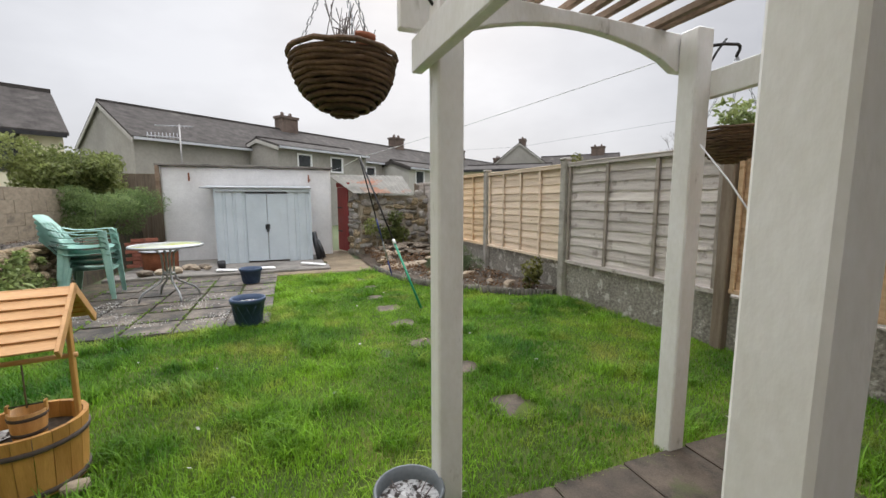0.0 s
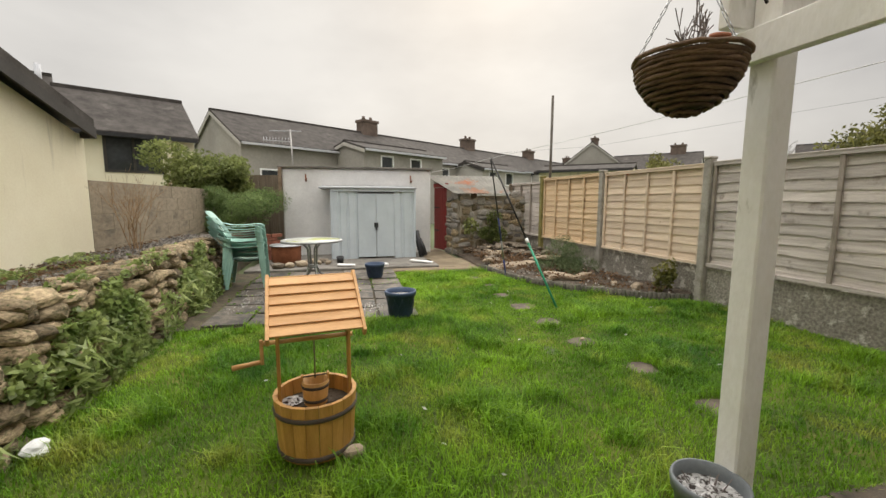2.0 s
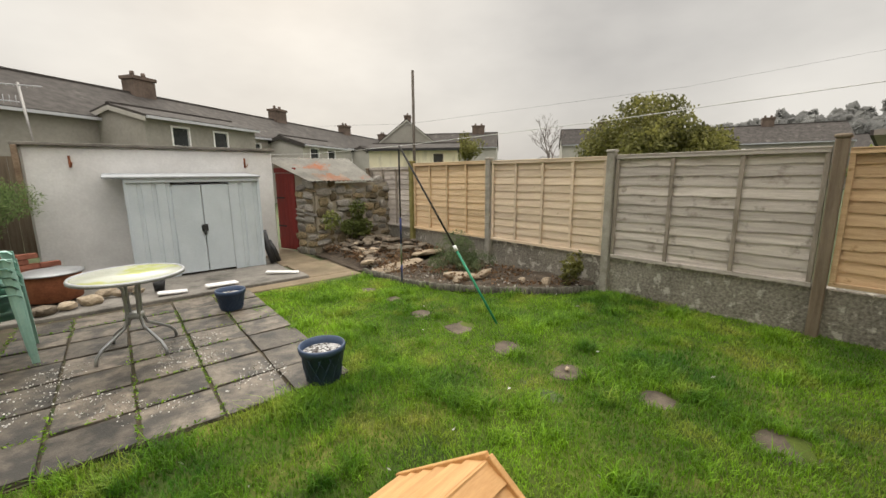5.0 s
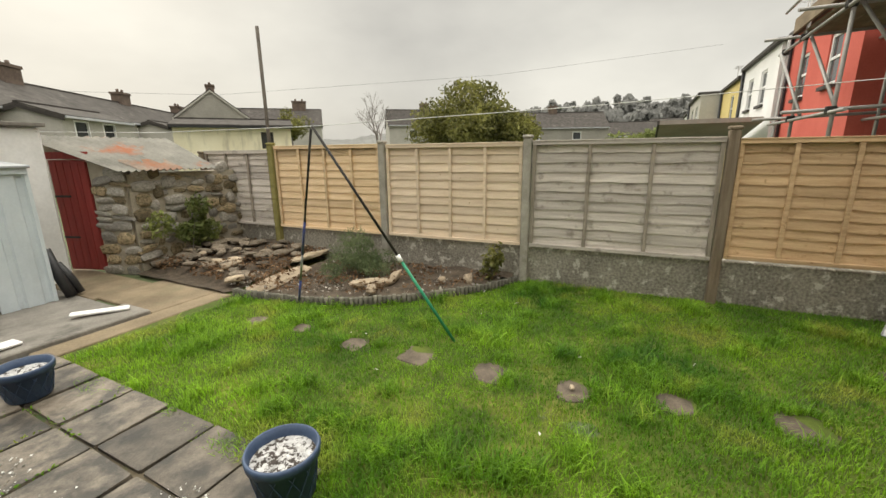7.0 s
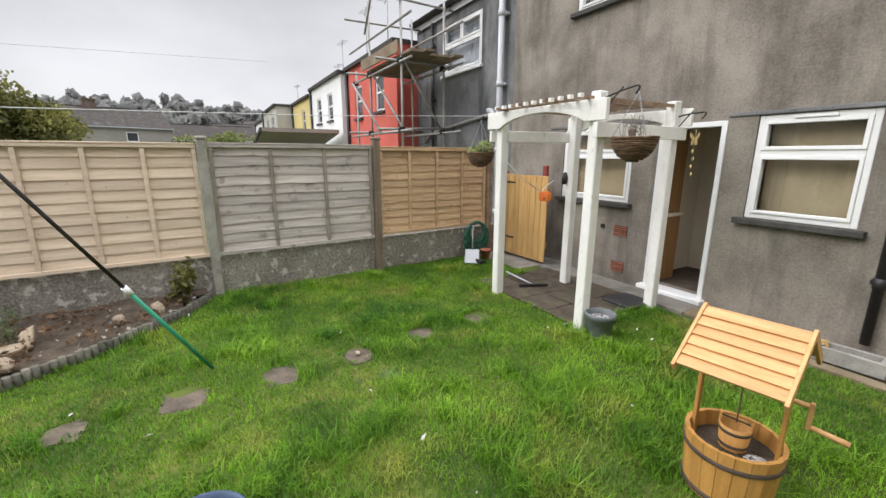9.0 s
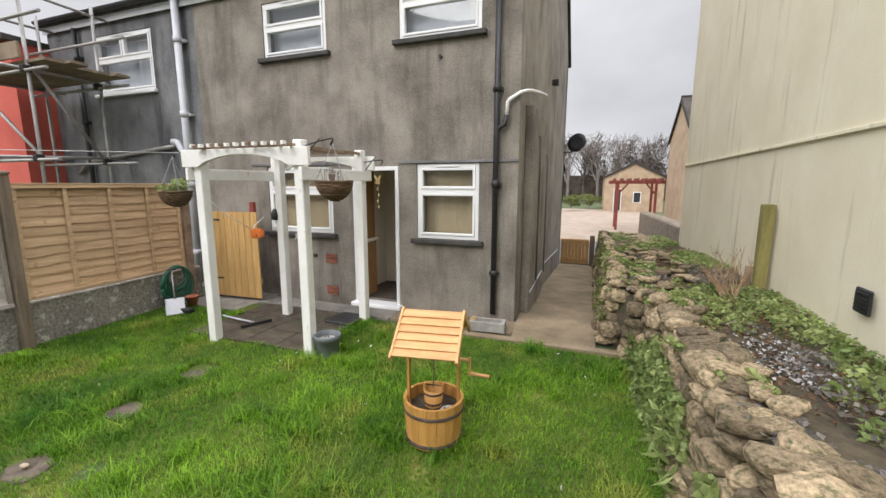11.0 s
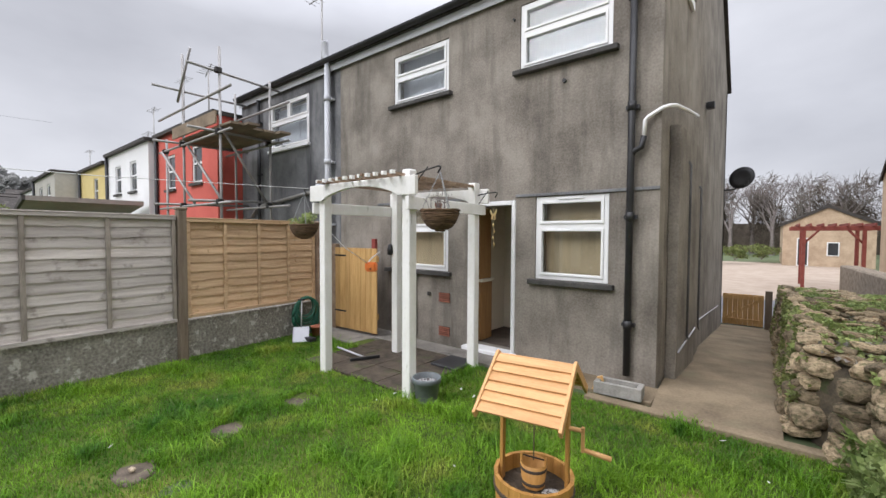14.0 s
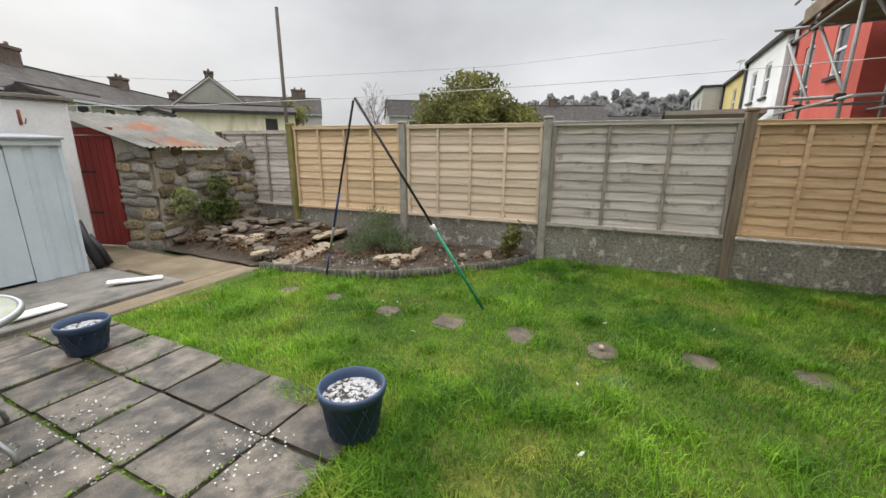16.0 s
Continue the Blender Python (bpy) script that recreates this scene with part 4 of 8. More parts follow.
box(bm, -0.72, 7.98, -0.05, 1.08, 8.25, 0.02, pose(0, 0, 0)); box(bm, 0.31, 8.26, -0.05, 1.5, 9.4, 0.022); box(bm, 0.26, 9.41, -0.05, 0.95, 11.3, 0.018)
solid("pavement_back", bm, M_PATH, "stained concrete path to the red store door", "pavement", bevel=0.01)

# ---- garage, metal shed and stone store ----
bm = bmesh.new()
box(bm, -2.95, 10.6, -0.05, 0.57, 10.85, 2.08)
solid("wall_garage", bm, M_WHITEWASH, "uneven whitewashed end wall of a low garage", "wall", bevel=0.03)
for x in (-2.95, 0.31):
    bm = bmesh.new(); box(bm, x, 10.852, -0.05, x + 0.26, 16.5, 2.078)
    solid("wall_garage_side", bm, M_WHITEWASH, "whitewashed side wall of the low garage", "wall")
bm = bmesh.new(); box(bm, -3.03, 10.53, 2.08, 0.61, 16.6, 2.13)
solid("roof_garage", bm, M_CONC, "flat garage roof with a grey felt edge", "roof", bevel=0.008)
bm = bmesh.new(); box(bm, -3.02, 10.52, 1.2, -2.955, 10.62, 2.08)
solid("trim_garage", bm, M_OLDWOOD, "brown weathered edge board of the garage", "trim", bevel=0.006)
for hx in (-2.42, 0.06):
    h = thing("iron_hook", pose(hx, 10.6, 1.84), "rusty iron hook on the white wall", "hook")
    bm = bmesh.new(); tube(bm, [(0, 0, 0.08), (0, -0.03, 0.07), (0, -0.035, -0.05), (0.02, -0.07, -0.06), (0.03, -0.08, 0.0)], 0.008, 6); box(bm, -0.015, -0.008, -0.08, 0.015, 0.0, 0.1)
    part("bar", bm, M_RUST, h)

shed = thing("metal_shed", pose(0, 0, 0.022), "pale blue-grey sheet steel garden shed, doors closed", "shed")


def ribbed(bm, a, b, z0, z1, n, d=0.018):
    """A ribbed upright sheet from a to b (x, y)."""
    a, b = Vector((*a, 0)), Vector((*b, 0))
    t = (b - a).normalized(); nrm = Vector((t.y, -t.x, 0)); L = (b - a).length
    pts = []
    for i in range(n):
        u = L * i / n; s = L / n
        pts += [(u, 0), (u + s * 0.62, 0), (u + s * 0.70, d), (u + s * 0.92, d)]
    pts.append((L, 0))
    lo = [bm.verts.new(a + t * u + nrm * -w + Vector((0, 0, z0))) for u, w in pts]
    hi = [bm.verts.new(a + t * u + nrm * -w + Vector((0, 0, z1))) for u, w in pts]
    for i in range(len(pts) - 1):
        bm.faces.new((lo[i], lo[i + 1], hi[i + 1], hi[i]))


SY = 9.72
for nm, a, b, n in (("front_panel", (-1.80, SY), (-1.25, SY), 3), ("front_panel", (-0.435, SY), (0.02, SY), 2), ("side_panel", (-1.80, 10.55), (-1.80, SY), 6), ("side_panel", (0.02, SY), (0.02, 10.55), 6)):
    bm = bmesh.new(); ribbed(bm, a, b, 0.0, 1.54, n); part(nm, bm, M_SHEDM, shed)
for a, b in ((-1.25, -0.847), (-0.838, -0.435)):
    bm = bmesh.new(); box(bm, a, SY + 0.005, 0.03, b, SY + 0.03, 1.46)
    part("door", bm, M_SHEDM, shed, bevel=0.006)
bm = bmesh.new(); box(bm, -0.89, SY - 0.02, 0.70, -0.80, SY + 0.004, 0.81); cyl(bm, (-0.845, SY - 0.03, 0.64), (-0.845, SY - 0.03, 0.72), 0.02, seg=10)
part("padlock", bm, M_BLACKP, shed, "black padlock and hasp", bevel=0.006)
bm = bmesh.new(); box(bm, -1.83, SY - 0.03, 1.50, 0.05, SY + 0.02, 1.57)
part("header_rail", bm, M_SHEDM, shed, bevel=0.005)
bm = bmesh.new()
prism(bm, [(SY - 0.06, 1.565), (SY - 0.06, 1.595), (10.57, 1.65), (10.57, 1.57)], 2.14, Matrix(((0, 1, 0, -2.07), (1, 0, 0, 0), (0, 0, 1, 0), (0, 0, 0, 1))))
part("roof", bm, M_SHEDROOF, shed, "dull grey sheet roof", bevel=0.006)
for x in (-1.815, 0.035):
    bm = bmesh.new(); box(bm, x - 0.02, SY - 0.012, 0.0, x + 0.02, SY + 0.012, 1.56); part("corner_trim", bm, M_SHEDM, shed, bevel=0.004)

# stone store
store = thing("stone_store", pose(0.04, 0.58, 0.03), "small rubble-stone store with a rusty tin lean-to roof", "outbuilding")
bm = bmesh.new()
box(bm, 1.14, 9.46, -0.05, 3.0, 9.80, 1.42)
part("front_wall", bm, M_MORTAR, store)
bm = bmesh.new()
a, b = Vector((0.74, 10.62, 0)), Vector((1.10, 9.5, 0))
wide = Vector((0.30, 0.10, 0))
for z0a, z1a, z0b, z1b, p, q in ((-0.05, 1.66, -0.05, 1.42, a.lerp(b, 0.56), b), (1.66, 1.92, 1.60, 1.66, a, a.lerp(b, 0.56))):
    vs = [bm.verts.new(x + Vector((0, 0, z))) for x, z in ((p, z0a), (q, z0b), (q, z1b), (p, z1a), (p + wide, z0a), (q + wide, z0b), (q + wide, z1b), (p + wide, z1a))]
    for f in ((0, 1, 2, 3), (7, 6, 5, 4), (0, 4, 5, 1), (1, 5, 6, 2), (2, 6, 7, 3), (3, 7, 4, 0)):
        bm.faces.new([vs[i] for i in f])
part("side_wall", bm, M_MORTAR, store)
dv = (b - a).normalized()
bm = bmesh.new()
ang = math.degrees(math.atan2(dv.y, dv.x))
box(bm, 0.02, 0.0, 0.02, 0.64, 0.05, 1.63, pose(a.x, a.y, 0, 0, 0, ang))
rdoor = part("door", bm, M_REDDOOR, store, "faded red plank door")
for k in range(5):
    bm = bmesh.new(); box(bm, 0.03 + k * 0.122, -0.012, 0.04, 0.145 + k * 0.122, 0.0, 1.60, pose(a.x, a.y, 0, 0, 0, ang))
    part("plank", bm, M_REDDOOR, rdoor, bevel=0.003)
for z in (0.5, 1.1):
    bm = bmesh.new(); box(bm, 0.03, -0.02, z, 0.3, -0.013, z + 0.03, pose(a.x, a.y, 0, 0, 0, ang)); part("hinge", bm, M_IRON, rdoor)
bm = bmesh.new(); box(bm, 0.0, -0.02, 1.64, 0.66, 0.04, 1.74, pose(a.x, a.y, 0, 0, 0, ang)); part("lintel", bm, M_REDDOOR, store)
# corrugated roof: high at the back, low at the front
bm = bmesh.new()
n = 46
lo, hi = [], []
for i in range(n + 1):
    u = i / n
    w = 0.016 * math.sin(i * math.pi / 1.5)
    lo.append(bm.verts.new((0.98 + 1.42 * u, 9.30 + 0.0 * u, 1.47 + w)))
    hi.append(bm.verts.new((0.52 + 1.98 * u, 10.75, 1.97 + w)))
for i in range(n):
    bm.faces.new((lo[i], lo[i + 1], hi[i + 1], hi[i]))
r = bmesh.ops.extrude_face_region(bm, geom=bm.faces[:])
for e in r["geom"]:
    if isinstance(e, bmesh.types.BMVert):
        e.co.z -= 0.006
part("roof", bm, M_TIN, store, "rust-streaked corrugated tin")
bm = bmesh.new()
lo, hi = [], []
for i in range(9, 29):
    u = i / n
    w = 0.016 * math.sin(i * math.pi / 1.5) + 0.006
    top_ = 0.24 + 0.07 * math.sin(i * 0.7)
    p0, p1 = Vector((0.98 + 1.42 * u, 9.29, 1.47 + w)), Vector((0.52 + 1.98 * u, 10.75, 1.97 + w))
    lo.append(bm.verts.new(p0)); hi.append(bm.verts.new(p0.lerp(p1, top_)))
for i in range(len(lo) - 1):
    bm.faces.new((lo[i], lo[i + 1], hi[i + 1], hi[i]))
r = bmesh.ops.extrude_face_region(bm, geom=bm.faces[:])
for e in r["geom"]:
    if isinstance(e, bmesh.types.BMVert):
        e.co.z -= 0.002
part("patch_sheet", bm, M_RUSTTIN, store, "orange rusted tin sheet")
ROCKS_G = [rock_mesh("stone", M_STONE_G, 40 + k, rough=0.35) for k in range(6)]
ROCKS_T = [rock_mesh("stone", M_STONE, 50 + k, rough=0.35) for k in range(3)]
g = random.Random(5)
for (x0_, x1_), place in (((1.14, 2.95), lambda u, z: (u, 9.46, 0)), ((0.66, 1.16), lambda u, z: (*a.lerp(b, u / 1.176)[:2], ang))):
    u = x0_
    while u < x1_:
        cw = g.uniform(0.15, 0.34)
        z = g.uniform(-0.08, 0.0)
        while z < 1.36:
            h = g.uniform(0.07, 0.22)
            w = cw * g.uniform(0.75, 1.35)
            px, py, pr_ = place(u + cw / 2 + g.uniform(-0.06, 0.06), z)
            piece("stone", g.choice(ROCKS_G if g.random() < 0.5 else ROCKS_T), store, pose(px, py + g.uniform(-0.03, 0.03), z + h / 2, g.uniform(-10, 10), g.uniform(-12, 12), pr_ + g.uniform(-6, 6)) @ Matrix.Diagonal((w * 0.98, 0.055 + g.uniform(0, 0.045), h * 1.0, 1)))
            z += h
        u += cw * 0.92

# ---- fence ----
FENCE_M = pose(3.39, 0, 0, 0, 0, 3.0)
bm = bmesh.new()
box(bm, 0.0, 0.45, -0.05, 0.2, 11.4, 0.50)
wall_fence = solid("wall_fence", bm, M_CONCWALL, "low rough grey concrete wall beneath the fence", "wall", bevel=0.012)
wall_fence.matrix_basis = FENCE_M
POSTS = [(0.68, 1.80, "wood"), (2.74, 1.92, "old"), (4.87, 1.885, "conc"), (6.975, 1.86, "conc"), (9.1, 1.87, "mossy"), (10.75, 1.75, "old")]


fence = thing("fence", FENCE_M, "lap panel garden fence of new and silvered panels on posts", "fence")


def fence_post(y, top, kind):
    material = {"wood": M_OLDWOOD, "old": M_BROWNF, "conc": M_POSTC, "mossy": M_MOSSWOOD}[kind]
    label = {"wood": "dark weathered timber post", "old": "dark brown weathered timber post", "conc": "pale grey concrete post", "mossy": "mossy yellow-green timber post"}[kind]
    bm = bmesh.new()
    box(bm, -0.085, y - 0.05, -0.05, 0.02, y + 0.05, top - 0.02)
    p = part("post", bm, material, fence, label, bevel=0.01)
    bm = bmesh.new(); box(bm, -0.095, y - 0.06, top - 0.02, 0.03, y + 0.06, top + 0.02)
    part("cap", bm, material, p, bevel=0.012)


for q in POSTS:
    fence_post(*q)


def wavy_slat(length, seed, amp, height=0.125):
    """A thin overlapping board with a wavering lower edge."""
    g = random.Random(seed)
    bm = bmesh.new()
    n = 18
    ph = g.uniform(0, 9)
    f, bk = [], []
    for i in range(n + 1):
        y = length * i / n
        dz = amp * noise.noise(Vector((y * 2.2, ph, 0))) + amp * 0.5 * noise.noise(Vector((y * 6, ph, 3)))
        dx = amp * 0.45 * noise.noise(Vector((y * 3, ph, 7)))
        f.append((bm.verts.new((-0.021 + dx, y, dz)), bm.verts.new((-0.004, y, height + 0.015))))
        bk.append((bm.verts.new((-0.014 + dx, y, dz)), bm.verts.new((0.006, y, height + 0.015))))
    for i in range(n):
        bm.faces.new((f[i][0], f[i + 1][0], f[i + 1][1], f[i][1]))
        bm.faces.new((bk[i][0], bk[i][1], bk[i + 1][1], bk[i + 1][0]))
        bm.faces.new((f[i][0], bk[i][0], bk[i + 1][0], f[i + 1][0]))
        bm.faces.new((f[i][1], f[i + 1][1], bk[i + 1][1], bk[i][1]))
    return finish(bm, "slat")


def fence_panel(y0, y1, z0, z1, material, label, amp, battens):
    L, H = y1 - y0, z1 - z0
    bm = bmesh.new()
    box(bm, -0.055, 0, H + 0.021, 0.03, L, H + 0.036)
    p = part("panel", bm, material, fence, label, bevel=0.003)
    p.matrix_basis = pose(0, y0, z0)
    for z, h in ((-0.025, 0.04), (H - 0.02, 0.04)):
        bm = bmesh.new(); box(bm, -0.05, 0, z, -0.022, L, z + h); part("rail", bm, material, p, bevel=0.003)
    n = round(H / 0.112)
    mes = []
    for k in range(4):
        me = wavy_slat(L, int(y0 * 100) + k, amp, H / n)
        me.materials.append(material); mes.append(me)
    for k in range(n):
        piece("slat", mes[(k * 3 + k // 4) % 4], p, pose(0.012, 0, k * H / n))
    for k in range(battens):
        y = min(max(L * k / (battens - 1), 0.022), L - 0.022)
        bm = bmesh.new(); box(bm, -0.042, y - 0.021, 0.015, -0.018, y + 0.021, H - 0.02)
        part("batten", bm, M_BATTEN_G if material is M_FENCE_G else material, p, bevel=0.003)


fence_panel(0.75, 2.68, 0.56, 1.78, M_FENCE_O, "golden-brown waney lap panel", 0.034, 5)
fence_panel(2.80, 4.81, 0.53, 1.80, M_FENCE_G, "silver-grey weathered lap panel", 0.02, 4)
fence_panel(4.93, 6.915, 0.53, 1.79, M_FENCE_P, "pale new larch lap panel", 0.006, 5)
fence_panel(7.035, 9.04, 0.53, 1.80, M_FENCE_N, "yellowish new larch lap panel", 0.006, 5)
fence_panel(9.16, 10.7, 0.53, 1.74, M_FENCE_G, "grey weathered short panel", 0.01, 4)

# ---- boarded gate beside the house ----
gate = thing("garden_gate", pose(2.17, 0.40, 0.03, 0, 0, 3), "honey-coloured boarded wooden gate, closed", "gate")
for k in range(8):
    bm = bmesh.new(); box(bm, 0.002 + k * 0.122, 0, 0.03, 0.119 + k * 0.122, 0.022, 1.36)
    part("board", bm, M_GATE, gate, bevel=0.004)
for z in (0.25, 1.15):
    bm = bmesh.new(); box(bm, 0, -0.03, z, 0.975, -0.001, z + 0.09); part("ledge", bm, M_GATE, gate, bevel=0.003)
for z in (0.30, 1.22):
    bm = bmesh.new(); box(bm, 0.70, 0.023, z, 0.975, 0.028, z + 0.025); part("hinge", bm, M_IRON, gate)
bm = bmesh.new(); box(bm, 3.16, 0.36, -0.05, 3.26, 0.46, 1.45)
tagged(part("gate_post", bm, M_OLDWOOD, bevel=0.006), "brown timber gate post against the fence", "post")
M_REDT = mat("red_timber", (0.20, 0.035, 0.03), (0.28, 0.06, 0.05), 5, 0.7, 0.1, 50)
bm = bmesh.new(); box(bm, 2.28, 0.30, 0.02, 2.36, 0.36, 1.54)
tagged(part("red_post", bm, M_REDT, bevel=0.006), "slim red painted post beside the gate", "post")

# ---- raised stone wall, soil bank and cream building ----
def wall_top(y):
    return 0.72 if y > -1.0 else 0.72 + 0.045 * (y + 1.0)


def wall_face(y):
    if y > 0.75:
        return -3.06 - 0.036 * (y - 0.75)
    if y < 0.35:
        return -2.70
    return -2.70 - 0.36 * (y - 0.35) / 0.4


bm = bmesh.new()
ys_ = [-8.2, -6, -4, -2, -1.0, 0.0, 0.35, 0.75, 1.5, 2.5, 3.5, 4.5, 5.5, 6.5, 7.6, 8.6, 10.1, 11.5, 13.0]
cols = [(0.10, -1.0, 0), (0.16, 0.10, 1), (0.26, -0.05, 2), (0.55, -0.04, 2), (1.0, -0.07, 2), (1.3, -0.05, 2)]
grid = []
for y in ys_:
    f, t = wall_face(y), wall_top(y)
    row = []
    for d, z, kind in cols:
        x = f - d if kind < 2 else f - d * (f + 4.36) / 1.3
        zz = -0.9 if kind == 0 else (t - 0.12 if kind == 1 else t + z + 0.012 * noise.noise(Vector((x * 2, y * 1.3, 4))))
        row.append(bm.verts.new((x, y, zz)))
    grid.append(row)
for a_, b_ in zip(grid, grid[1:]):
    for k in range(len(cols) - 1):
        f = bm.faces.new((a_[k], b_[k], b_[k + 1], a_[k + 1])); f.smooth = True
solid("soil_bank", bm, M_BANK, "raised weedy soil bank behind the stone wall", "ground")

ROCKS = [rock_mesh("stone", M_STONE, 10 + k, rough=0.3) for k in range(8)]
g = random.Random(11)


def rubble(name, y0, y1, label, low, size, tall):
    w = thing(name, pose(0, 0, 0), label, "wall", kind="structure")
    y = y0
    while y < y1:
        t, f = wall_top(y), wall_face(y)
        base = low(y)
        step = g.uniform(*size)
        z = base
        while z < t - 0.03:
            h = min(g.uniform(*tall), t - z + 0.04)
            lean = 0.14 * (z - base) / max(t - base, 0.1)
            piece("stone", g.choice(ROCKS), w, pose(f - 0.06 - lean + g.uniform(-0.03, 0.03), y + g.uniform(-0.05, 0.05), z + h / 2, g.uniform(-12, 12), g.uniform(-10, 10), 90 + g.uniform(-14, 14)) @ Matrix.Diagonal((step * g.uniform(0.95, 1.25), 0.26, h * g.uniform(1.0, 1.25), 1)))
            z += h * 0.92
        y += step * 0.95
    return w


wg = rubble("wall_stone", 0.6, 7.3, "low tan rubble stone wall overgrown with ivy", lambda y: -0.03, (0.14, 0.30), (0.08, 0.17))
wp = rubble("wall_passage", -7.9, 0.45, "dark rubble stone wall along the side path", lambda y: ground_z(0, y), (0.17, 0.32), (0.09, 0.17))
cap = thing("wall_coping", pose(0, 0, 0), "loose flat stones lying along the top of the wall", "stones", kind="structure")
for k in range(230):
    y = -7.8 + 15.0 * k / 230 + g.uniform(-0.05, 0.05)
    far = y < 0.4
    d = g.uniform(0.05, 1.0 if far else 0.26)
    x = wall_face(y) - 0.12 - d
    s = g.uniform(0.08, 0.20)
    piece("stone", g.choice(ROCKS), cap, pose(x, y, wall_top(y) - 0.0 + g.uniform(-0.02, 0.03), g.uniform(-14, 14), g.uniform(-14, 14), g.uniform(0, 360)) @ Matrix.Diagonal((s * 1.3, s, s * g.uniform(0.3, 0.6), 1)))

# ivy, weeds and plant litter on the wall and the bank
rg = np.random.default_rng(3)


def scatter(n, box_, keep, seed):
    r = np.random.default_rng(seed)
    out = []
    while len(out) < n:
        p = [r.uniform(a, b) for a, b in box_]
        q = keep(*p)
        if q is not None:
            out.append(q)
    return np.array(out)


def ivy_at(u, y, z):
    k = noise.noise(Vector((y * 0.9, z * 1.8, 9))) + 0.6 * noise.noise(Vector((y * 4, z * 4, 2)))
    # thick beside the patio, patchy towards the house, with the top course mostly bare
    need = -0.10 + 1.6 * max(0.0, z - 0.38) if y > 4.0 else (-0.30 + 2.4 * max(0.0, z - 0.27) if y > 0.9 else 0.05)
    zt = wall_top(y)
    if k < need or z > zt + 0.05:
        return None
    return (wall_face(y) + 0.05 + 0.05 * u + 0.06 * max(0.0, k) - 0.14 * z / zt, y, z)


tagged(leaves("ivy", scatter(11000, ((-1, 1), (0.5, 7.3), (-0.02, 0.8)), ivy_at, 4), 0.027, M_IVY, flat=0.3, aspect=0.75, seed=4), "bright green ivy and ferns trailing over the stone wall", "ivy", kind="stuff")


def rim_at(u, y, z):
    k = noise.noise(Vector((y * 1.7, u * 1.2, 61))) + 0.5 * noise.noise(Vector((y * 6, u * 3, 8)))
    return (wall_face(y) - 0.17 + 0.17 * u, y, wall_top(y) + 0.02 + 0.07 * z * max(0.0, k + 0.3) - 0.05 * (u > 0.5)) if k > 0.30 else None


tagged(leaves("rim_weeds", scatter(1300, ((-1, 1), (-3.0, 6.6), (0, 1)), rim_at, 17), 0.022, M_IVY, flat=0.3, aspect=0.6, seed=17), "tufts of weeds between the stones along the wall top", "weeds", kind="stuff")


def fern_at(u, y, z):
    k = noise.noise(Vector((y * 1.3, z * 1.1, 19)))
    return (wall_face(y) + 0.10 + 0.03 * u, y, z) if k > 0.0 else None


tagged(leaves("fern", scatter(420, ((-1, 1), (0.9, 6.6), (0.0, 0.42)), fern_at, 14), 0.085, M_IVY, aspect=0.16, seed=14, up=0.35), "long arching fern and dock leaves at the foot of the wall", "fern", kind="stuff")


def passage_at(u, y, z):
    k = noise.noise(Vector((y * 1.1, z * 1.5, 29))) + 0.4 * noise.noise(Vector((y * 5, z * 5, 6)))
    zz = ground_z(0, y) + z * (wall_top(y) - ground_z(0, y))
    return (wall_face(y) + 0.04 + 0.04 * u - 0.12 * z, y, zz) if k > 0.12 - 0.25 * (z > 0.85) else None


tagged(leaves("wall_moss", scatter(5200, ((-1, 1), (-7.5, 0.4), (0.0, 1.05)), passage_at, 15), 0.02, M_SHRUB, flat=0.3, aspect=0.7, seed=15), "dull green moss and pennywort on the passage wall", "moss", kind="stuff")


def weed_at(x, y, u):
    if noise.noise(Vector((x * 1.3, y * 0.8, 21))) + 0.3 * noise.noise(Vector((x * 5, y * 5, 2))) < (0.02 + 0.14 * (x > -3.6) - 0.2 * (x < -3.95) + 0.42 * (y > 4.6) if y > 0.2 else 0.06):
        return None
    f = wall_face(y)
    if x > f - 0.16:
        return None
    return (x, y, wall_top(y) - 0.055 + 0.085 * u)


tagged(leaves("weeds", scatter(19000, ((-4.34, -3.0), (-7.5, 7.5), (0, 1)), weed_at, 5), 0.022, M_IVY, flat=0.5, aspect=0.6, seed=5), "low green weeds spreading over the soil bank", "weeds", kind="stuff")
litter = []
for k in range(7500):
    y = rg.uniform(-1.5, 8.4); x = rg.uniform(-4.3, wall_face(y) - 0.14)
    if noise.noise(Vector((x * 1.6, y * 0.9, 33))) > 0.02 - 0.3 * (y > 5.0) - 0.22 * (1.4 < y < 3.8) * (x > -3.85):
        litter.append((x, y, wall_top(y) - 0.02 + 0.03 * rg.random()))
tagged(leaves("dry_litter", np.array(litter), 0.021, M_LITTER, flat=0.75, aspect=0.7, seed=6), "grey-brown slate chips and dead leaf litter on the soil", "litter", kind="stuff")
spill = [(-3.70 + rg.normal(0, 0.10), 2.15 + rg.normal(0, 0.24)) for k in range(230)]
spill = [(x, y, wall_top(y) - 0.012 + 0.02 * rg.random()) for x, y in spill if x < wall_face(y) - 0.2]
tagged(leaves("spilt_grit", np.array(spill), 0.015, M_GRIT, flat=0.8, aspect=0.8, seed=16), "small spill of white grit on the dark soil", "grit", kind="stuff")

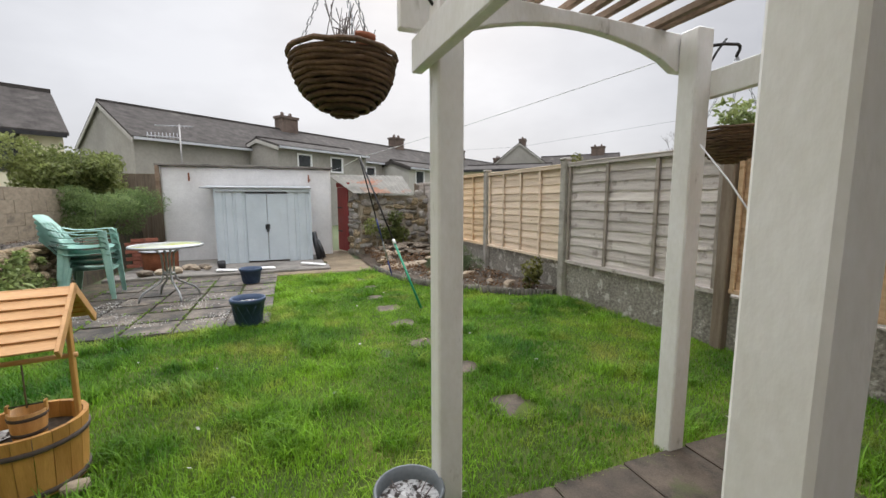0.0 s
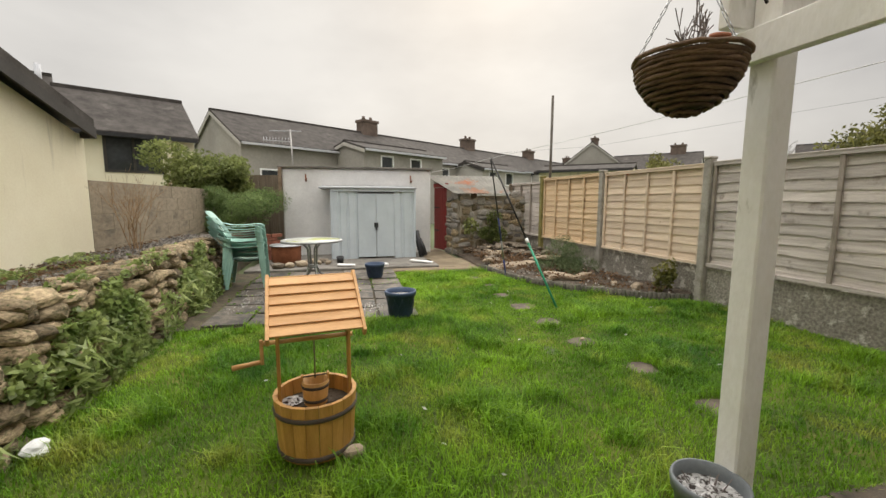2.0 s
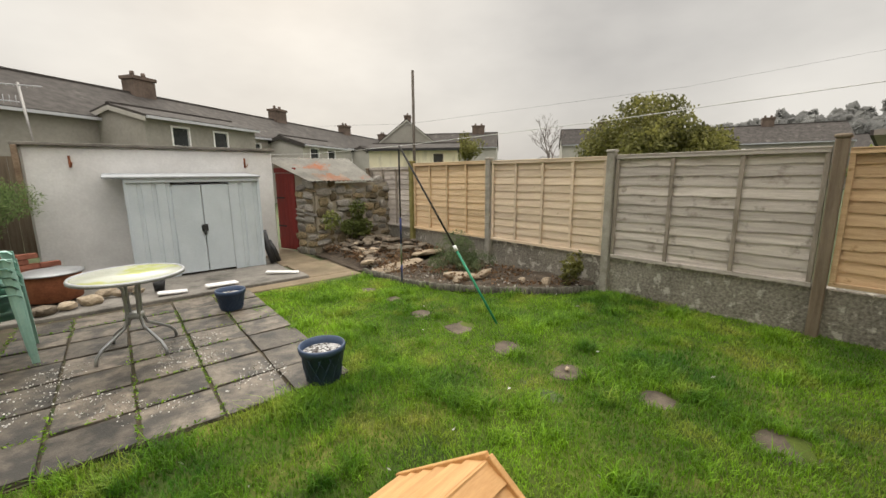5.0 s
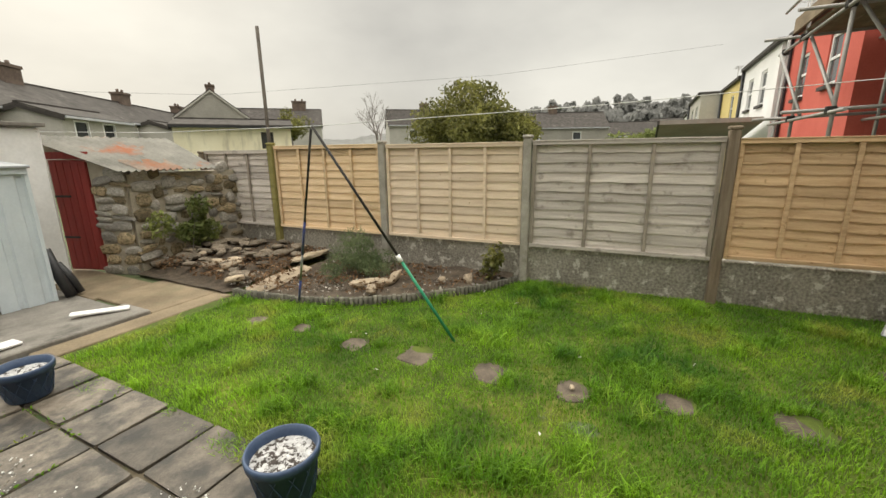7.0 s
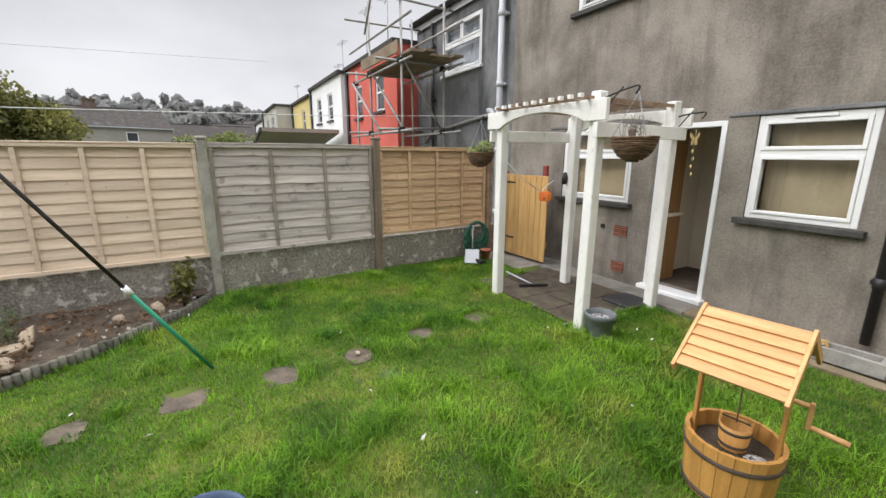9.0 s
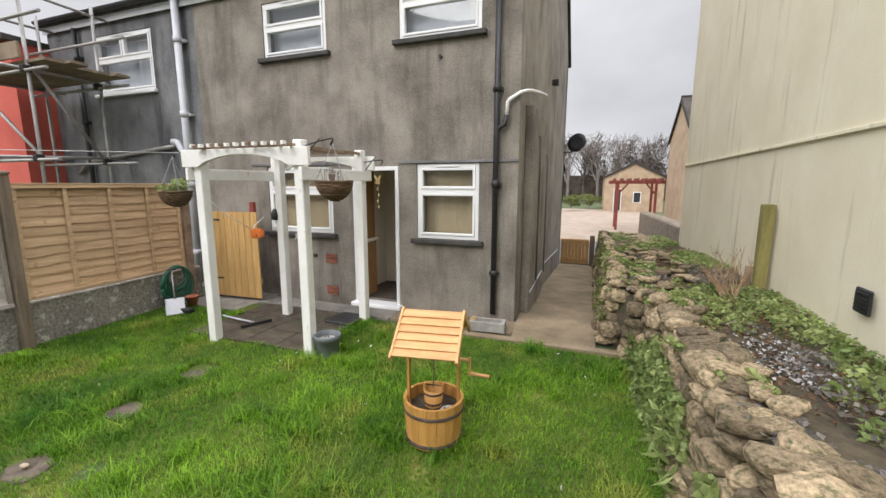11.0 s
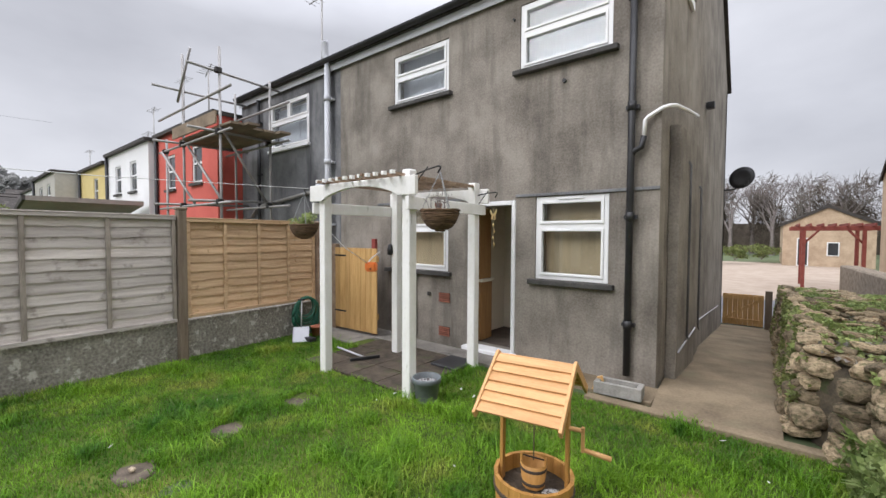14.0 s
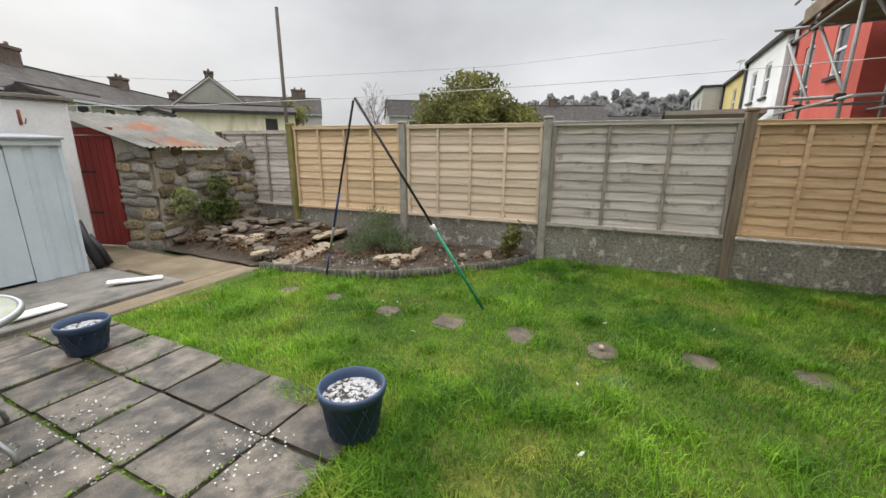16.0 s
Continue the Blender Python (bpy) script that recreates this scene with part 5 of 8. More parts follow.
# cream building
bm = bmesh.new()
prism(bm, [(3.0, -0.9), (3.0, 5.75), (-1.0, 7.45), (-4.95, 5.78), (-4.95, -1.0)], -0.3, Matrix(((0, 1, 0, -4.36), (1, 0, 0, 0), (0, 0, 1, 0), (0, 0, 0, 1))))
solid("wall_cream", bm, M_YELLOW, "tall cream rendered gable wall streaked with damp", "wall")
bm = bmesh.new()
prism(bm, [(6.04, 0.0), (6.04, 2.04), (3.005, 2.98), (3.005, 0.0)], -0.3, Matrix(((0, 1, 0, -4.36), (1, 0, 0, 0), (0, 0, 1, 0), (0, 0, 0, 1))))
solid("wall_cream_low", bm, M_YELLOW, "lower cream rendered gable of the side extension", "wall")
for q in ((-9.0, 5.75, 0.0, -4.67, 6.038, 2.04), (-9.0, -4.95, -1.0, -4.67, -4.65, 5.7), (-9.3, -4.95, -1.0, -9.0, 6.04, 2.3)):
    bm = bmesh.new(); box(bm, *q)
    solid("wall_cream_side", bm, M_YELLOW, "plain cream rendered side wall", "wall")
bm = bmesh.new(); box(bm, -4.355, -4.95, 2.20, -4.335, 2.98, 2.235)
solid("trim_cream", bm, M_YELLOW, "thin rendered drip ledge across the cream wall", "trim", bevel=0.004)
bm = bmesh.new()
M_XY = Matrix(((0, 1, 0, -4.24), (1, 0, 0, 0), (0, 0, 1, 0), (0, 0, 0, 1)))
prism(bm, [(3.25, 5.72), (-1.0, 7.54), (-5.25, 5.74), (-5.25, 5.84), (-1.0, 7.66), (3.25, 5.84)], -5.2, M_XY)
prism(bm, [(6.04, 2.15), (3.01, 3.08), (3.01, 3.18), (6.04, 2.25)], -5.2, M_XY)
solid("roof_cream", bm, M_SLATE, "dark slate roof edge of the cream building", "roof")
bm = bmesh.new()
prism(bm, [(6.03, 2.03), (3.01, 2.95), (3.01, 3.08), (6.03, 2.15)], 0.03, Matrix(((0, 1, 0, -4.25), (1, 0, 0, 0), (0, 0, 1, 0), (0, 0, 0, 1))))
box(bm, -4.355, 5.97, 2.03, -4.25, 6.03, 2.1)
solid("trim_barge", bm, M_DARKTIMBER, "black stained bargeboard of the low gable", "trim")
v = thing("wall_vent", pose(-4.335, 1.6, 1.02), "black plastic louvred vent cover on the cream wall", "vent")
bm = bmesh.new(); box(bm, 0, -0.09, -0.09, 0.02, 0.09, 0.09); part("frame", bm, M_BLACKP, v, bevel=0.01)
for k in range(5):
    bm = bmesh.new(); box(bm, 0.015, -0.065, -0.066 + k * 0.028, 0.03, 0.065, -0.052 + k * 0.028); part("louvre", bm, M_BLACKP, v)
bm = bmesh.new(); box(bm, -0.055, -0.05, 0.0, 0.055, 0.05, 1.20)
o = tagged(part("timber_post", bm, M_MOSSWOOD, bevel=0.008), "mossy green timber post standing by the cream wall", "post"); o.matrix_basis = pose(-4.27, -0.04, 0.41, 0, 0, 3)
bm = bmesh.new(); box(bm, -0.03, -0.02, 0.0, 0.03, 0.02, 0.5)
o = tagged(part("timber_stake", bm, M_OLDWOOD, bevel=0.006), "short dark stake beside the mossy post", "stake"); o.matrix_basis = pose(-4.22, -0.20, 0.42, 2, 0, 10)

# concrete block wall behind the bank
bw = thing("wall_block", pose(0, 0, 0), "weathered concrete block garden wall", "wall", kind="structure")
bm = bmesh.new(); box(bm, -4.55, 6.05, 0.3, -4.40, 9.95, 1.55); part("core", bm, M_BLOCKW, bw)
bm = bmesh.new(); box(bm, -0.5, -0.5, -0.5, 0.5, 0.5, 0.5); blk_me = finish(bm, "block", 0.012); blk_me.materials.append(M_BLOCKW)
for r_ in range(5):
    y = 6.06 + (0.22 if r_ % 2 else 0)
    while y < 9.75:
        if r_ % 2 and y < 6.3:
            piece("block", blk_me, bw, pose(-4.40, 6.1675, 0.55 + 0.1 + r_ * 0.202) @ Matrix.Diagonal((0.074, 0.215, 0.199, 1)))
        piece("block", blk_me, bw, pose(-4.40, y + 0.215, 0.55 + 0.1 + r_ * 0.202, 0, 0, random.uniform(-0.5, 0.5)) @ Matrix.Diagonal((0.07 + random.uniform(0, 0.008), 0.440, 0.199, 1)))
        y += 0.445
bm = bmesh.new()
fbm = thing("brown_fence", pose(0, 0, 0), "brown close-boarded fence behind the shrubs", "fence")
for k in range(13):
    bm = bmesh.new(); box(bm, -4.7 + k * 0.15, 11.5, 0.3, -4.555 + k * 0.15, 11.52, 1.95); part("board", bm, M_BROWNF, fbm)
bm = bmesh.new(); box(bm, -4.7, 11.525, 1.5, -2.75, 11.56, 1.58); part("rail", bm, M_BROWNF, fbm)


# ---- shrubs and twigs ----
def blob_points(n, centre, radius, seed, hollow=0.45, lumps=7, droop=0.0):
    """Points in an uneven crown made of overlapping lumps."""
    r = np.random.default_rng(seed)
    c = np.array([r.normal(size=3) * 0.42 for _ in range(lumps)]); c[0] = 0
    s = r.uniform(0.35, 0.62, lumps)
    out = []
    while len(out) < n:
        k = r.integers(lumps)
        d = r.normal(size=3); d /= np.linalg.norm(d)
        p = c[k] + d * s[k] * r.uniform(hollow, 1.0) ** 0.5 * (1 + 0.25 * noise.noise(Vector(d * 3 + c[k] * 5)))
        if p[2] > -0.75:
            out.append(p)
    return np.array(out) * np.array(radius) + np.array(centre)


def bush(name, centre, radius, n, size, material, label, seed, stems=10, up=0.0, aspect=0.45):
    b_ = thing(name, pose(0, 0, 0), label, "shrub")
    bm = bmesh.new()
    r = random.Random(seed)
    base = Vector((centre[0], centre[1], centre[2] - radius[2] * 1.0))
    for k in range(stems):
        tip = Vector((centre[0] + r.uniform(-0.7, 0.7) * radius[0], centre[1] + r.uniform(-0.7, 0.7) * radius[1], centre[2] + r.uniform(-0.2, 0.7) * radius[2]))
        mid = base.lerp(tip, 0.5) + Vector((r.uniform(-0.1, 0.1), r.uniform(-0.1, 0.1), 0)) * radius[0]
        w = 0.012 * max(radius)
        cyl(bm, base, mid, w * 1.6, w, 5, False); cyl(bm, mid, tip, w, w * 0.3, 5, False)
    part("stem", bm, M_BARK, b_)
    leaves("leaf_mass", blob_points(n, centre, radius, seed, 0.25, 7 if n < 6000 else 16), size, material, b_, aspect=aspect, seed=seed, up=up)
    return b_


bush("shrub", (-4.56, 10.75, 1.82), (0.92, 0.8, 0.66), 19000, 0.04, M_SHRUB, "large loose olive-green shrub over the block wall", 21)
bush("rosemary_bush", (-4.02, 10.1, 0.96), (0.86, 0.55, 0.52), 23000, 0.036, M_ROSEMARY, "bushy green rosemary beside the white garage", 22, up=0.7, aspect=0.16)
lav = bush("lavender_bush", (2.38, 6.98, 0.27), (0.42, 0.52, 0.28), 6500, 0.035, M_LAVENDER, "soft grey-green lavender clump in the bed", 23, up=0.9, aspect=0.10)
bush("small_shrub", (2.86, 5.25, 0.24), (0.17, 0.2, 0.26), 420, 0.032, M_EVERGREEN, "small dark leafy shrub against the concrete wall", 24, 6, aspect=0.55)
bush("ivy_clump", (1.80, 9.84, 0.55), (0.42, 0.16, 0.40), 2200, 0.03, M_SHRUB, "green creeper on the stone store wall", 25, 3, aspect=0.6)


def twigs(name, base, height, n, spread, label, seed, w=0.006, lean=(0, 0), material=M_TWIG):
    t = thing(name, pose(*base), label, "shrub")
    r = random.Random(seed)
    bm = bmesh.new()

    def grow(p, d, L, rad, depth):
        q = p + d * L
        cyl(bm, p, q, rad, rad * 0.6, 5, False)
        if depth:
            for _ in range(r.choice((2, 3))):
                e = (d + Vector((r.uniform(-1, 1), r.uniform(-1, 1), r.uniform(-0.2, 0.7))) * spread).normalized()
                grow(q, e, L * r.uniform(0.55, 0.85), rad * 0.62, depth - 1)
    for k in range(n):
        d = Vector((r.uniform(-0.5, 0.5) * spread + lean[0], r.uniform(-0.5, 0.5) * spread + lean[1], 1)).normalized()
        grow(Vector((r.uniform(-0.06, 0.06), r.uniform(-0.06, 0.06), 0)), d, height * r.uniform(0.28, 0.4), w, 3)
    part("twig_mass", bm, material, t)
    return t


twigs("bare_shrub", (-4.05, 6.3, 0.62), 1.0, 13, 0.6, "leafless buff twiggy shrub on the bank", 31)
twigs("bare_shrub", (-3.88, 0.75, 0.62), 0.75, 8, 0.6, "dry brown sprawling shrub by the cream wall", 32, 0.012, (0.3, -1.9))
twigs("bare_shrub", (-4.15, -0.9, 0.6), 0.5, 2, 0.5, "thin leafless sapling on the bank", 33, 0.004)

# ---- planting bed ----
bm = bmesh.new()
grid = {}
for i in range(24):
    for j in range(46):
        x, y = 1.05 + 2.07 * i / 23, 4.88 + 5.15 * j / 45
        h = 0.05 + 0.05 * noise.noise(Vector((x * 2, y * 2, 8))) + 0.02 * noise.noise(Vector((x * 9, y * 9, 8))) + 0.16 * max(0, min(1, (y - 7.6) / 1.4)) * max(0, min(1, (x - 1.2) / 0.8)) + 0.05 * max(0, x - 2.2)
        if y > 8.0 or bed_side(x, y) > 0.0:
            grid[i, j] = bm.verts.new((x, y, h))
for i in range(23):
    for j in range(45):
        q = [(i, j), (i + 1, j), (i + 1, j + 1), (i, j + 1)]
        if all(k in grid for k in q):
            f = bm.faces.new([grid[k] for k in q]); f.smooth = True
solid("bed_soil", bm, M_SOIL, "dark planting bed soil with leaf litter and rubble", "soil")
edging = thing("log_edging", pose(0, 0, 0), "row of short dark timber log edging round the bed", "edging")
bm = bmesh.new(); cyl(bm, (0, 0, -0.05), (0, 0, 0.105), 0.026, seg=8); log_me = finish(bm, "log"); log_me.materials.append(M_LOG)
for (x0, y0), (x1, y1) in zip(EDGE, EDGE[1:]):
    L = math.hypot(x1 - x0, y1 - y0); n = int(L / 0.054)
    for k in range(n):
        piece("log", log_me, edging, pose(x0 + (x1 - x0) * k / n, y0 + (y1 - y0) * k / n, random.uniform(-0.01, 0.008)))
ROCKS_D = [rock_mesh("rock", M_STONE_D, 80 + k, rough=0.4) for k in range(4)]
ROCKS_P = [rock_mesh("rock", M_STONE_P, 70 + k, rough=0.4) for k in range(4)]


def loose_rock(x, y, z, sx, sy, sz, rz, pal=True, label="pale buff rock lying in the planting bed"):
    o = piece("rock", g.choice(ROCKS_P) if pal else g.choice(ROCKS_D), None, pose(x, y, z, g.uniform(-10, 10), g.uniform(-10, 10), rz) @ Matrix.Diagonal((sx, sy, sz, 1)))
    tagged(o, label, "rock", "bed rocks")


loose_rock(1.62, 7.70, 0.10, 0.98, 0.30, 0.10, -7, label="long flat buff stone slab in the bed")
loose_rock(2.50, 8.08, 0.17, 0.75, 0.24, 0.1, 0, label="flat buff stone behind the lavender")
loose_rock(1.98, 6.50, 0.10, 0.62, 0.17, 0.12, -44); loose_rock(1.75, 6.36, 0.10, 0.2, 0.14, 0.10, 30); loose_rock(2.3, 6.38, 0.11, 0.36, 0.12, 0.12, 12)
loose_rock(2.45, 5.75, 0.1, 0.1, 0.1, 0.1, 0); loose_rock(2.6, 5.45, 0.11, 0.2, 0.13, 0.14, 20, label="small whitish rock near the fence wall")
for k in range(84):
    x, y = g.uniform(1.3, 2.85), g.uniform(8.1, 9.95)
    s = g.uniform(0.07, 0.21)
    loose_rock(x, y, 0.12 + 0.16 * max(0, min(1, (y - 7.6) / 1.4)) * max(0, min(1, (x - 1.2) / 0.8)), s * 1.3, s, s * 0.45, g.uniform(0, 360), g.random() < 0.18, "rubble stone heaped in front of the store")
gr = []
for k in range(900):
    y = rg.uniform(5.1, 8.3); x = rg.uniform(1.2, 3.0)
    if bed_side(x, y) > 0.06 and (x < 1.9 or rg.random() < 0.3):
        gr.append((x, y, 0.085 + 0.03 * rg.random()))
tagged(leaves("slate_chips", np.array(gr), 0.022, M_STONE_G, flat=0.6, aspect=0.7, seed=8), "broken slate and stone chips along the bed edge", "chips", kind="stuff")
gr = [(rg.uniform(1.2, 2.9), rg.uniform(5.0, 9.9), 0.10 + 0.15 * rg.random()) for k in range(7600)]
gr = [p for p in gr if bed_side(p[0], p[1]) > 0.1 and (p[1] > 7.6 or p[2] < 0.17) and noise.noise(Vector((p[0] * 2, p[1] * 2, 5))) > -0.05]
M_DEADLEAF = mat("dead_leaf", (0.10, 0.055, 0.03), (0.24, 0.15, 0.085), 5, 0.9, 0.0, 40, island=True, vary=0.4)
bl_ = []
for k in range(9000):
    y = rg.uniform(-7, 8.4); x = rg.uniform(-4.32, wall_face(y) - 0.12)
    if noise.noise(Vector((x * 1.4, y * 1.1, 51))) > -0.12:
        bl_.append((x, y, wall_top(y) - 0.03 + 0.05 * rg.random()))
tagged(leaves("bank_litter", np.array(bl_), 0.024, M_DEADLEAF, flat=0.6, aspect=0.3, seed=16), "brown dead stems and leaves over the soil bank", "leaf litter", kind="stuff")
tagged(leaves("dead_leaves", np.array(gr), 0.026, M_DEADLEAF, flat=0.5, aspect=0.5, seed=9), "brown dead leaves and stems over the bed", "leaf litter", kind="stuff")

loose_rock(-1.37, 2.53, 0.02, 0.12, 0.08, 0.07, 30, label="buff stone wedged against the foot of the wishing well")
loose_rock(0.776, 3.858, 0.022, 0.05, 0.035, 0.03, 20, label="small whitish pebble lying on a stepping stone")
M_PAPER = mat("white_paper", (0.62, 0.63, 0.63), (0.78, 0.78, 0.78), 12, 0.8, 0.3, 60)
bm = bmesh.new()
bmesh.ops.create_icosphere(bm, subdivisions=2, radius=0.06)
for v in bm.verts:
    v.co *= 1 + 0.55 * noise.noise(v.co * 22)
    v.co.z *= 0.55
o = tagged(part("crumpled_paper", bm, M_PAPER), "crumpled white paper lying at the foot of the stone wall", "paper"); o.matrix_basis = pose(-2.98, 2.86, 0.05, 10, 0, 20)

# stepping stones in the lawn
M_STEP = mat("muddy_stepping_stone", (0.06, 0.047, 0.034), (0.155, 0.122, 0.092), 9, 0.85, 0.4, 60, vary=0.2)
for x, y, s in STEPS:
    bm = bmesh.new()
    ring = [bm.verts.new((s * 0.50 * (1 + 0.2 * random.uniform(-1, 1)) * math.copysign(abs(math.cos(a)) ** 0.6, math.cos(a)), s * 0.46 * (1 + 0.2 * random.uniform(-1, 1)) * math.copysign(abs(math.sin(a)) ** 0.6, math.sin(a)), 0.006)) for a in [2 * math.pi * i / 14 for i in range(14)]]
    f = bm.faces.new(ring)
    r = bmesh.ops.extrude_face_region(bm, geom=[f])
    for e in r["geom"]:
        if isinstance(e, bmesh.types.BMVert):
            e.co.z = -0.03
    o = tagged(part("stepping_stone", bm, M_STEP, bevel=0.006), "worn brown stepping stone sunk in the lawn", "paving stone", "stepping stones")
    o.matrix_basis = pose(x, y, lawn_z(x, y) * 0.6, 0, 0, random.uniform(-15, 15))

# ---- pergola ----
PA, PB, PC, PD = (0.20, 1.768), (1.515, 1.80), (1.365, 0.78), (0.242, 0.605)
per = thing("pergola", pose(0, 0, 0), "white painted timber pergola with flaking paint and arched beams", "pergola")
for (x, y), top, nm in ((PA, 2.24, "post"), (PB, 2.17, "post"), (PC, 2.17, "post"), (PD, 2.23, "post")):
    bm = bmesh.new(); box(bm, x - 0.052, y - 0.052, -0.03, x + 0.052, y + 0.052, top)
    part(nm, bm, M_WHITEPAINT, per, bevel=0.008)


def arched(p, q, z0, z1, rise, over, thick, side):
    """A beam from p to q with an arched lower edge."""
    p, q = Vector((*p, 0)), Vector((*q, 0))
    L = (q - p).length
    ang_ = math.degrees(math.atan2(q.y - p.y, q.x - p.x))
    pts = [(-over, z0), (-over, z1), (L + over, z1), (L + over, z0), (L - 0.06, z0)]
    for i in range(13):
        u = 1 - i / 12
        pts.append((0.06 + (L - 0.12) * u, z0 + rise * math.sin(math.pi * u) ** 0.7))
    bm = bmesh.new(); prism(bm, pts, thick, pose(p.x, p.y, 0, 0, 0, ang_) @ pose(0, side, 0))
    return bm


part("front_beam", arched(PA, PB, 1.99, 2.17, 0.12, 0.16, 0.045, 0.056), M_WHITEPAINT, per, bevel=0.004)
part("rear_beam", arched(PD, PC, 1.99, 2.16, 0.11, 0.16, 0.045, -0.101), M_WHITEPAINT, per, bevel=0.004)
for p, q, s in ((PA, PD, 1), (PB, PC, -1)):
    p3, q3 = Vector((*p, 0)), Vector((*q, 0))
    ang_ = math.degrees(math.atan2(q3.y - p3.y, q3.x - p3.x))
    L = (q3 - p3).length
    bm = bmesh.new(); box(bm, -0.12, -0.022, 1.85, L + 0.12, 0.022, 1.975, pose(p[0], p[1], 0, 0, 0, ang_) @ pose(0, (0.075 if s > 0 else 0.075) * (-1 if s > 0 else 1), 0))
    part("side_beam", bm, M_WHITEPAINT, per, bevel=0.004)
for k in range(11):
    x = 0.22 + k * 0.118
    bm = bmesh.new(); box(bm, x - 0.016, 0.62, 2.172 + 0.02 * math.sin(math.pi * k / 10), x + 0.016, 1.98, 2.20 + 0.02 * math.sin(math.pi * k / 10), pose(0.0, 0, 0, 0, 0, random.uniform(-1.5, 1.5)))
    part("batten", bm, M_OLDWOOD, per, "bare weathered batten")
    bm = bmesh.new(); box(bm, x - 0.018, 1.955, 2.18, x + 0.018, 1.995, 2.215)
    part("batten_end", bm, M_WHITEPAINT, per)


def bracket(name, base, tip, label):
    b_ = thing(name, pose(*base), label, "bracket")
    t = Vector(tip) - Vector(base)
    bm = bmesh.new()
    tube(bm, [(0, 0, 0), t * 0.5 + Vector((0, 0, 0.02)), t * 0.93 + Vector((0, 0, 0.025)), t + Vector((0, 0, 0.015)), t, t + Vector((0, 0, -0.035)) - t.normalized() * 0.03], 0.008, 6)
    tube(bm, [(0, 0, -0.12), t * 0.3 + Vector((0, 0, -0.02)), t * 0.55 + Vector((0, 0, 0.045))], 0.006, 6)
    part("arm", bm, M_IRON, b_)


bracket("basket_bracket", (0.148, 1.768, 2.18), (-0.18, 1.76, 2.22), "black wrought iron basket bracket on the pergola")
bracket("basket_bracket", (1.572, 1.79, 2.10), (1.88, 1.84, 2.14), "black wrought iron basket bracket on the pergola")
bracket("basket_bracket", (0.17, 0.622, 2.08), (-0.08, 0.60, 2.08), "small empty iron hook bracket on the pergola")


def hanging_basket(x, y, rim, hook, seed, label, rad=0.16, deep=0.165):
    h = thing("hanging_basket", pose(x, y, rim), label, "hanging basket", "hanging baskets")
    r = random.Random(seed)
    n = 13
    for k in range(n):
        u = k / (n - 1)
        rr = rad * math.sqrt(max(0.0, 1 - (u * 0.97) ** 2)) * (1 if k else 1.04)
        bm = bmesh.new()
        pts = [(rr * math.cos(a) * (1 + 0.015 * r.uniform(-1, 1)), rr * math.sin(a) * (1 + 0.015 * r.uniform(-1, 1)), -deep * u + 0.004 * r.uniform(-1, 1)) for a in [2 * math.pi * i / 26 for i in range(27)]]
        tube(bm, pts, 0.0088, 5)
        part("wicker_ring", bm, M_WICKER, h)
    bm = bmesh.new(); lathe(bm, [(rad * 0.96, -0.005), (rad * 0.86, -deep * 0.45), (rad * 0.5, -deep * 0.86), (0.01, -deep * 0.97)], 22); disc(bm, rad * 0.94, -0.012, 22, bumpy=0.01)
    part("liner", bm, M_SOIL, h, "dark soil filling")
    H = hook - rim
    for k in range(3):
        a = 2 * math.pi * k / 3 + 0.6
        p0, p1 = Vector((rad * math.cos(a), rad * math.sin(a), 0)), Vector((0, 0, H))
        bm = bmesh.new()
        m_ = 16
        for i in range(m_):
            c0, c1 = p0.lerp(p1, i / m_), p0.lerp(p1, (i + 1.15) / m_)
            s = Vector((0.005, 0, 0)) if i % 2 else Vector((0, 0.005, 0))
            tube(bm, [c0 + s, c1 + s], 0.0018, 4); tube(bm, [c0 - s, c1 - s], 0.0018, 4)
        part("chain", bm, M_STEEL, h)
    return h


hb = hanging_basket(-0.178, 1.76, 1.838, 2.19, 1, "dark wicker hanging basket with dead stems and a terracotta pot", 0.172, 0.185)
bm = bmesh.new()
for k in range(26):
    a, rr = random.uniform(0, 6.28), random.uniform(0.0, 0.13)
    p = Vector((rr * math.cos(a), rr * math.sin(a), -0.01)); q = p + Vector((random.uniform(-0.04, 0.04), random.uniform(-0.04, 0.04), random.uniform(0.05, 0.17)))
    cyl(bm, p, q, 0.0025, 0.0012, 4, False)
    for _ in range(2):
        cyl(bm, p.lerp(q, 0.7), q + Vector((random.uniform(-0.03, 0.03), random.uniform(-0.03, 0.03), random.uniform(-0.02, 0.03))), 0.0014, 0.002, 4, False)
part("dead_stalk", bm, M_BARK, hb)
bm = bmesh.new(); lathe(bm, [(0.022, -0.01), (0.032, 0.05), (0.035, 0.05), (0.035, 0.065), (0.028, 0.065), (0.02, 0.0)], 14, pose(0.06, -0.05, 0, 8, 5, 0))
part("small_pot", bm, M_TERRA, hb, "small terracotta pot in the basket")
hb = hanging_basket(1.88, 1.85, 1.725, 2.11, 2, "wicker hanging basket holding a green trailing plant")
leaves("plant", blob_points(420, (0.0, 0.0, 0.06), (0.14, 0.14, 0.09), 41), 0.02, M_IVY, hb, aspect=0.4, seed=41)

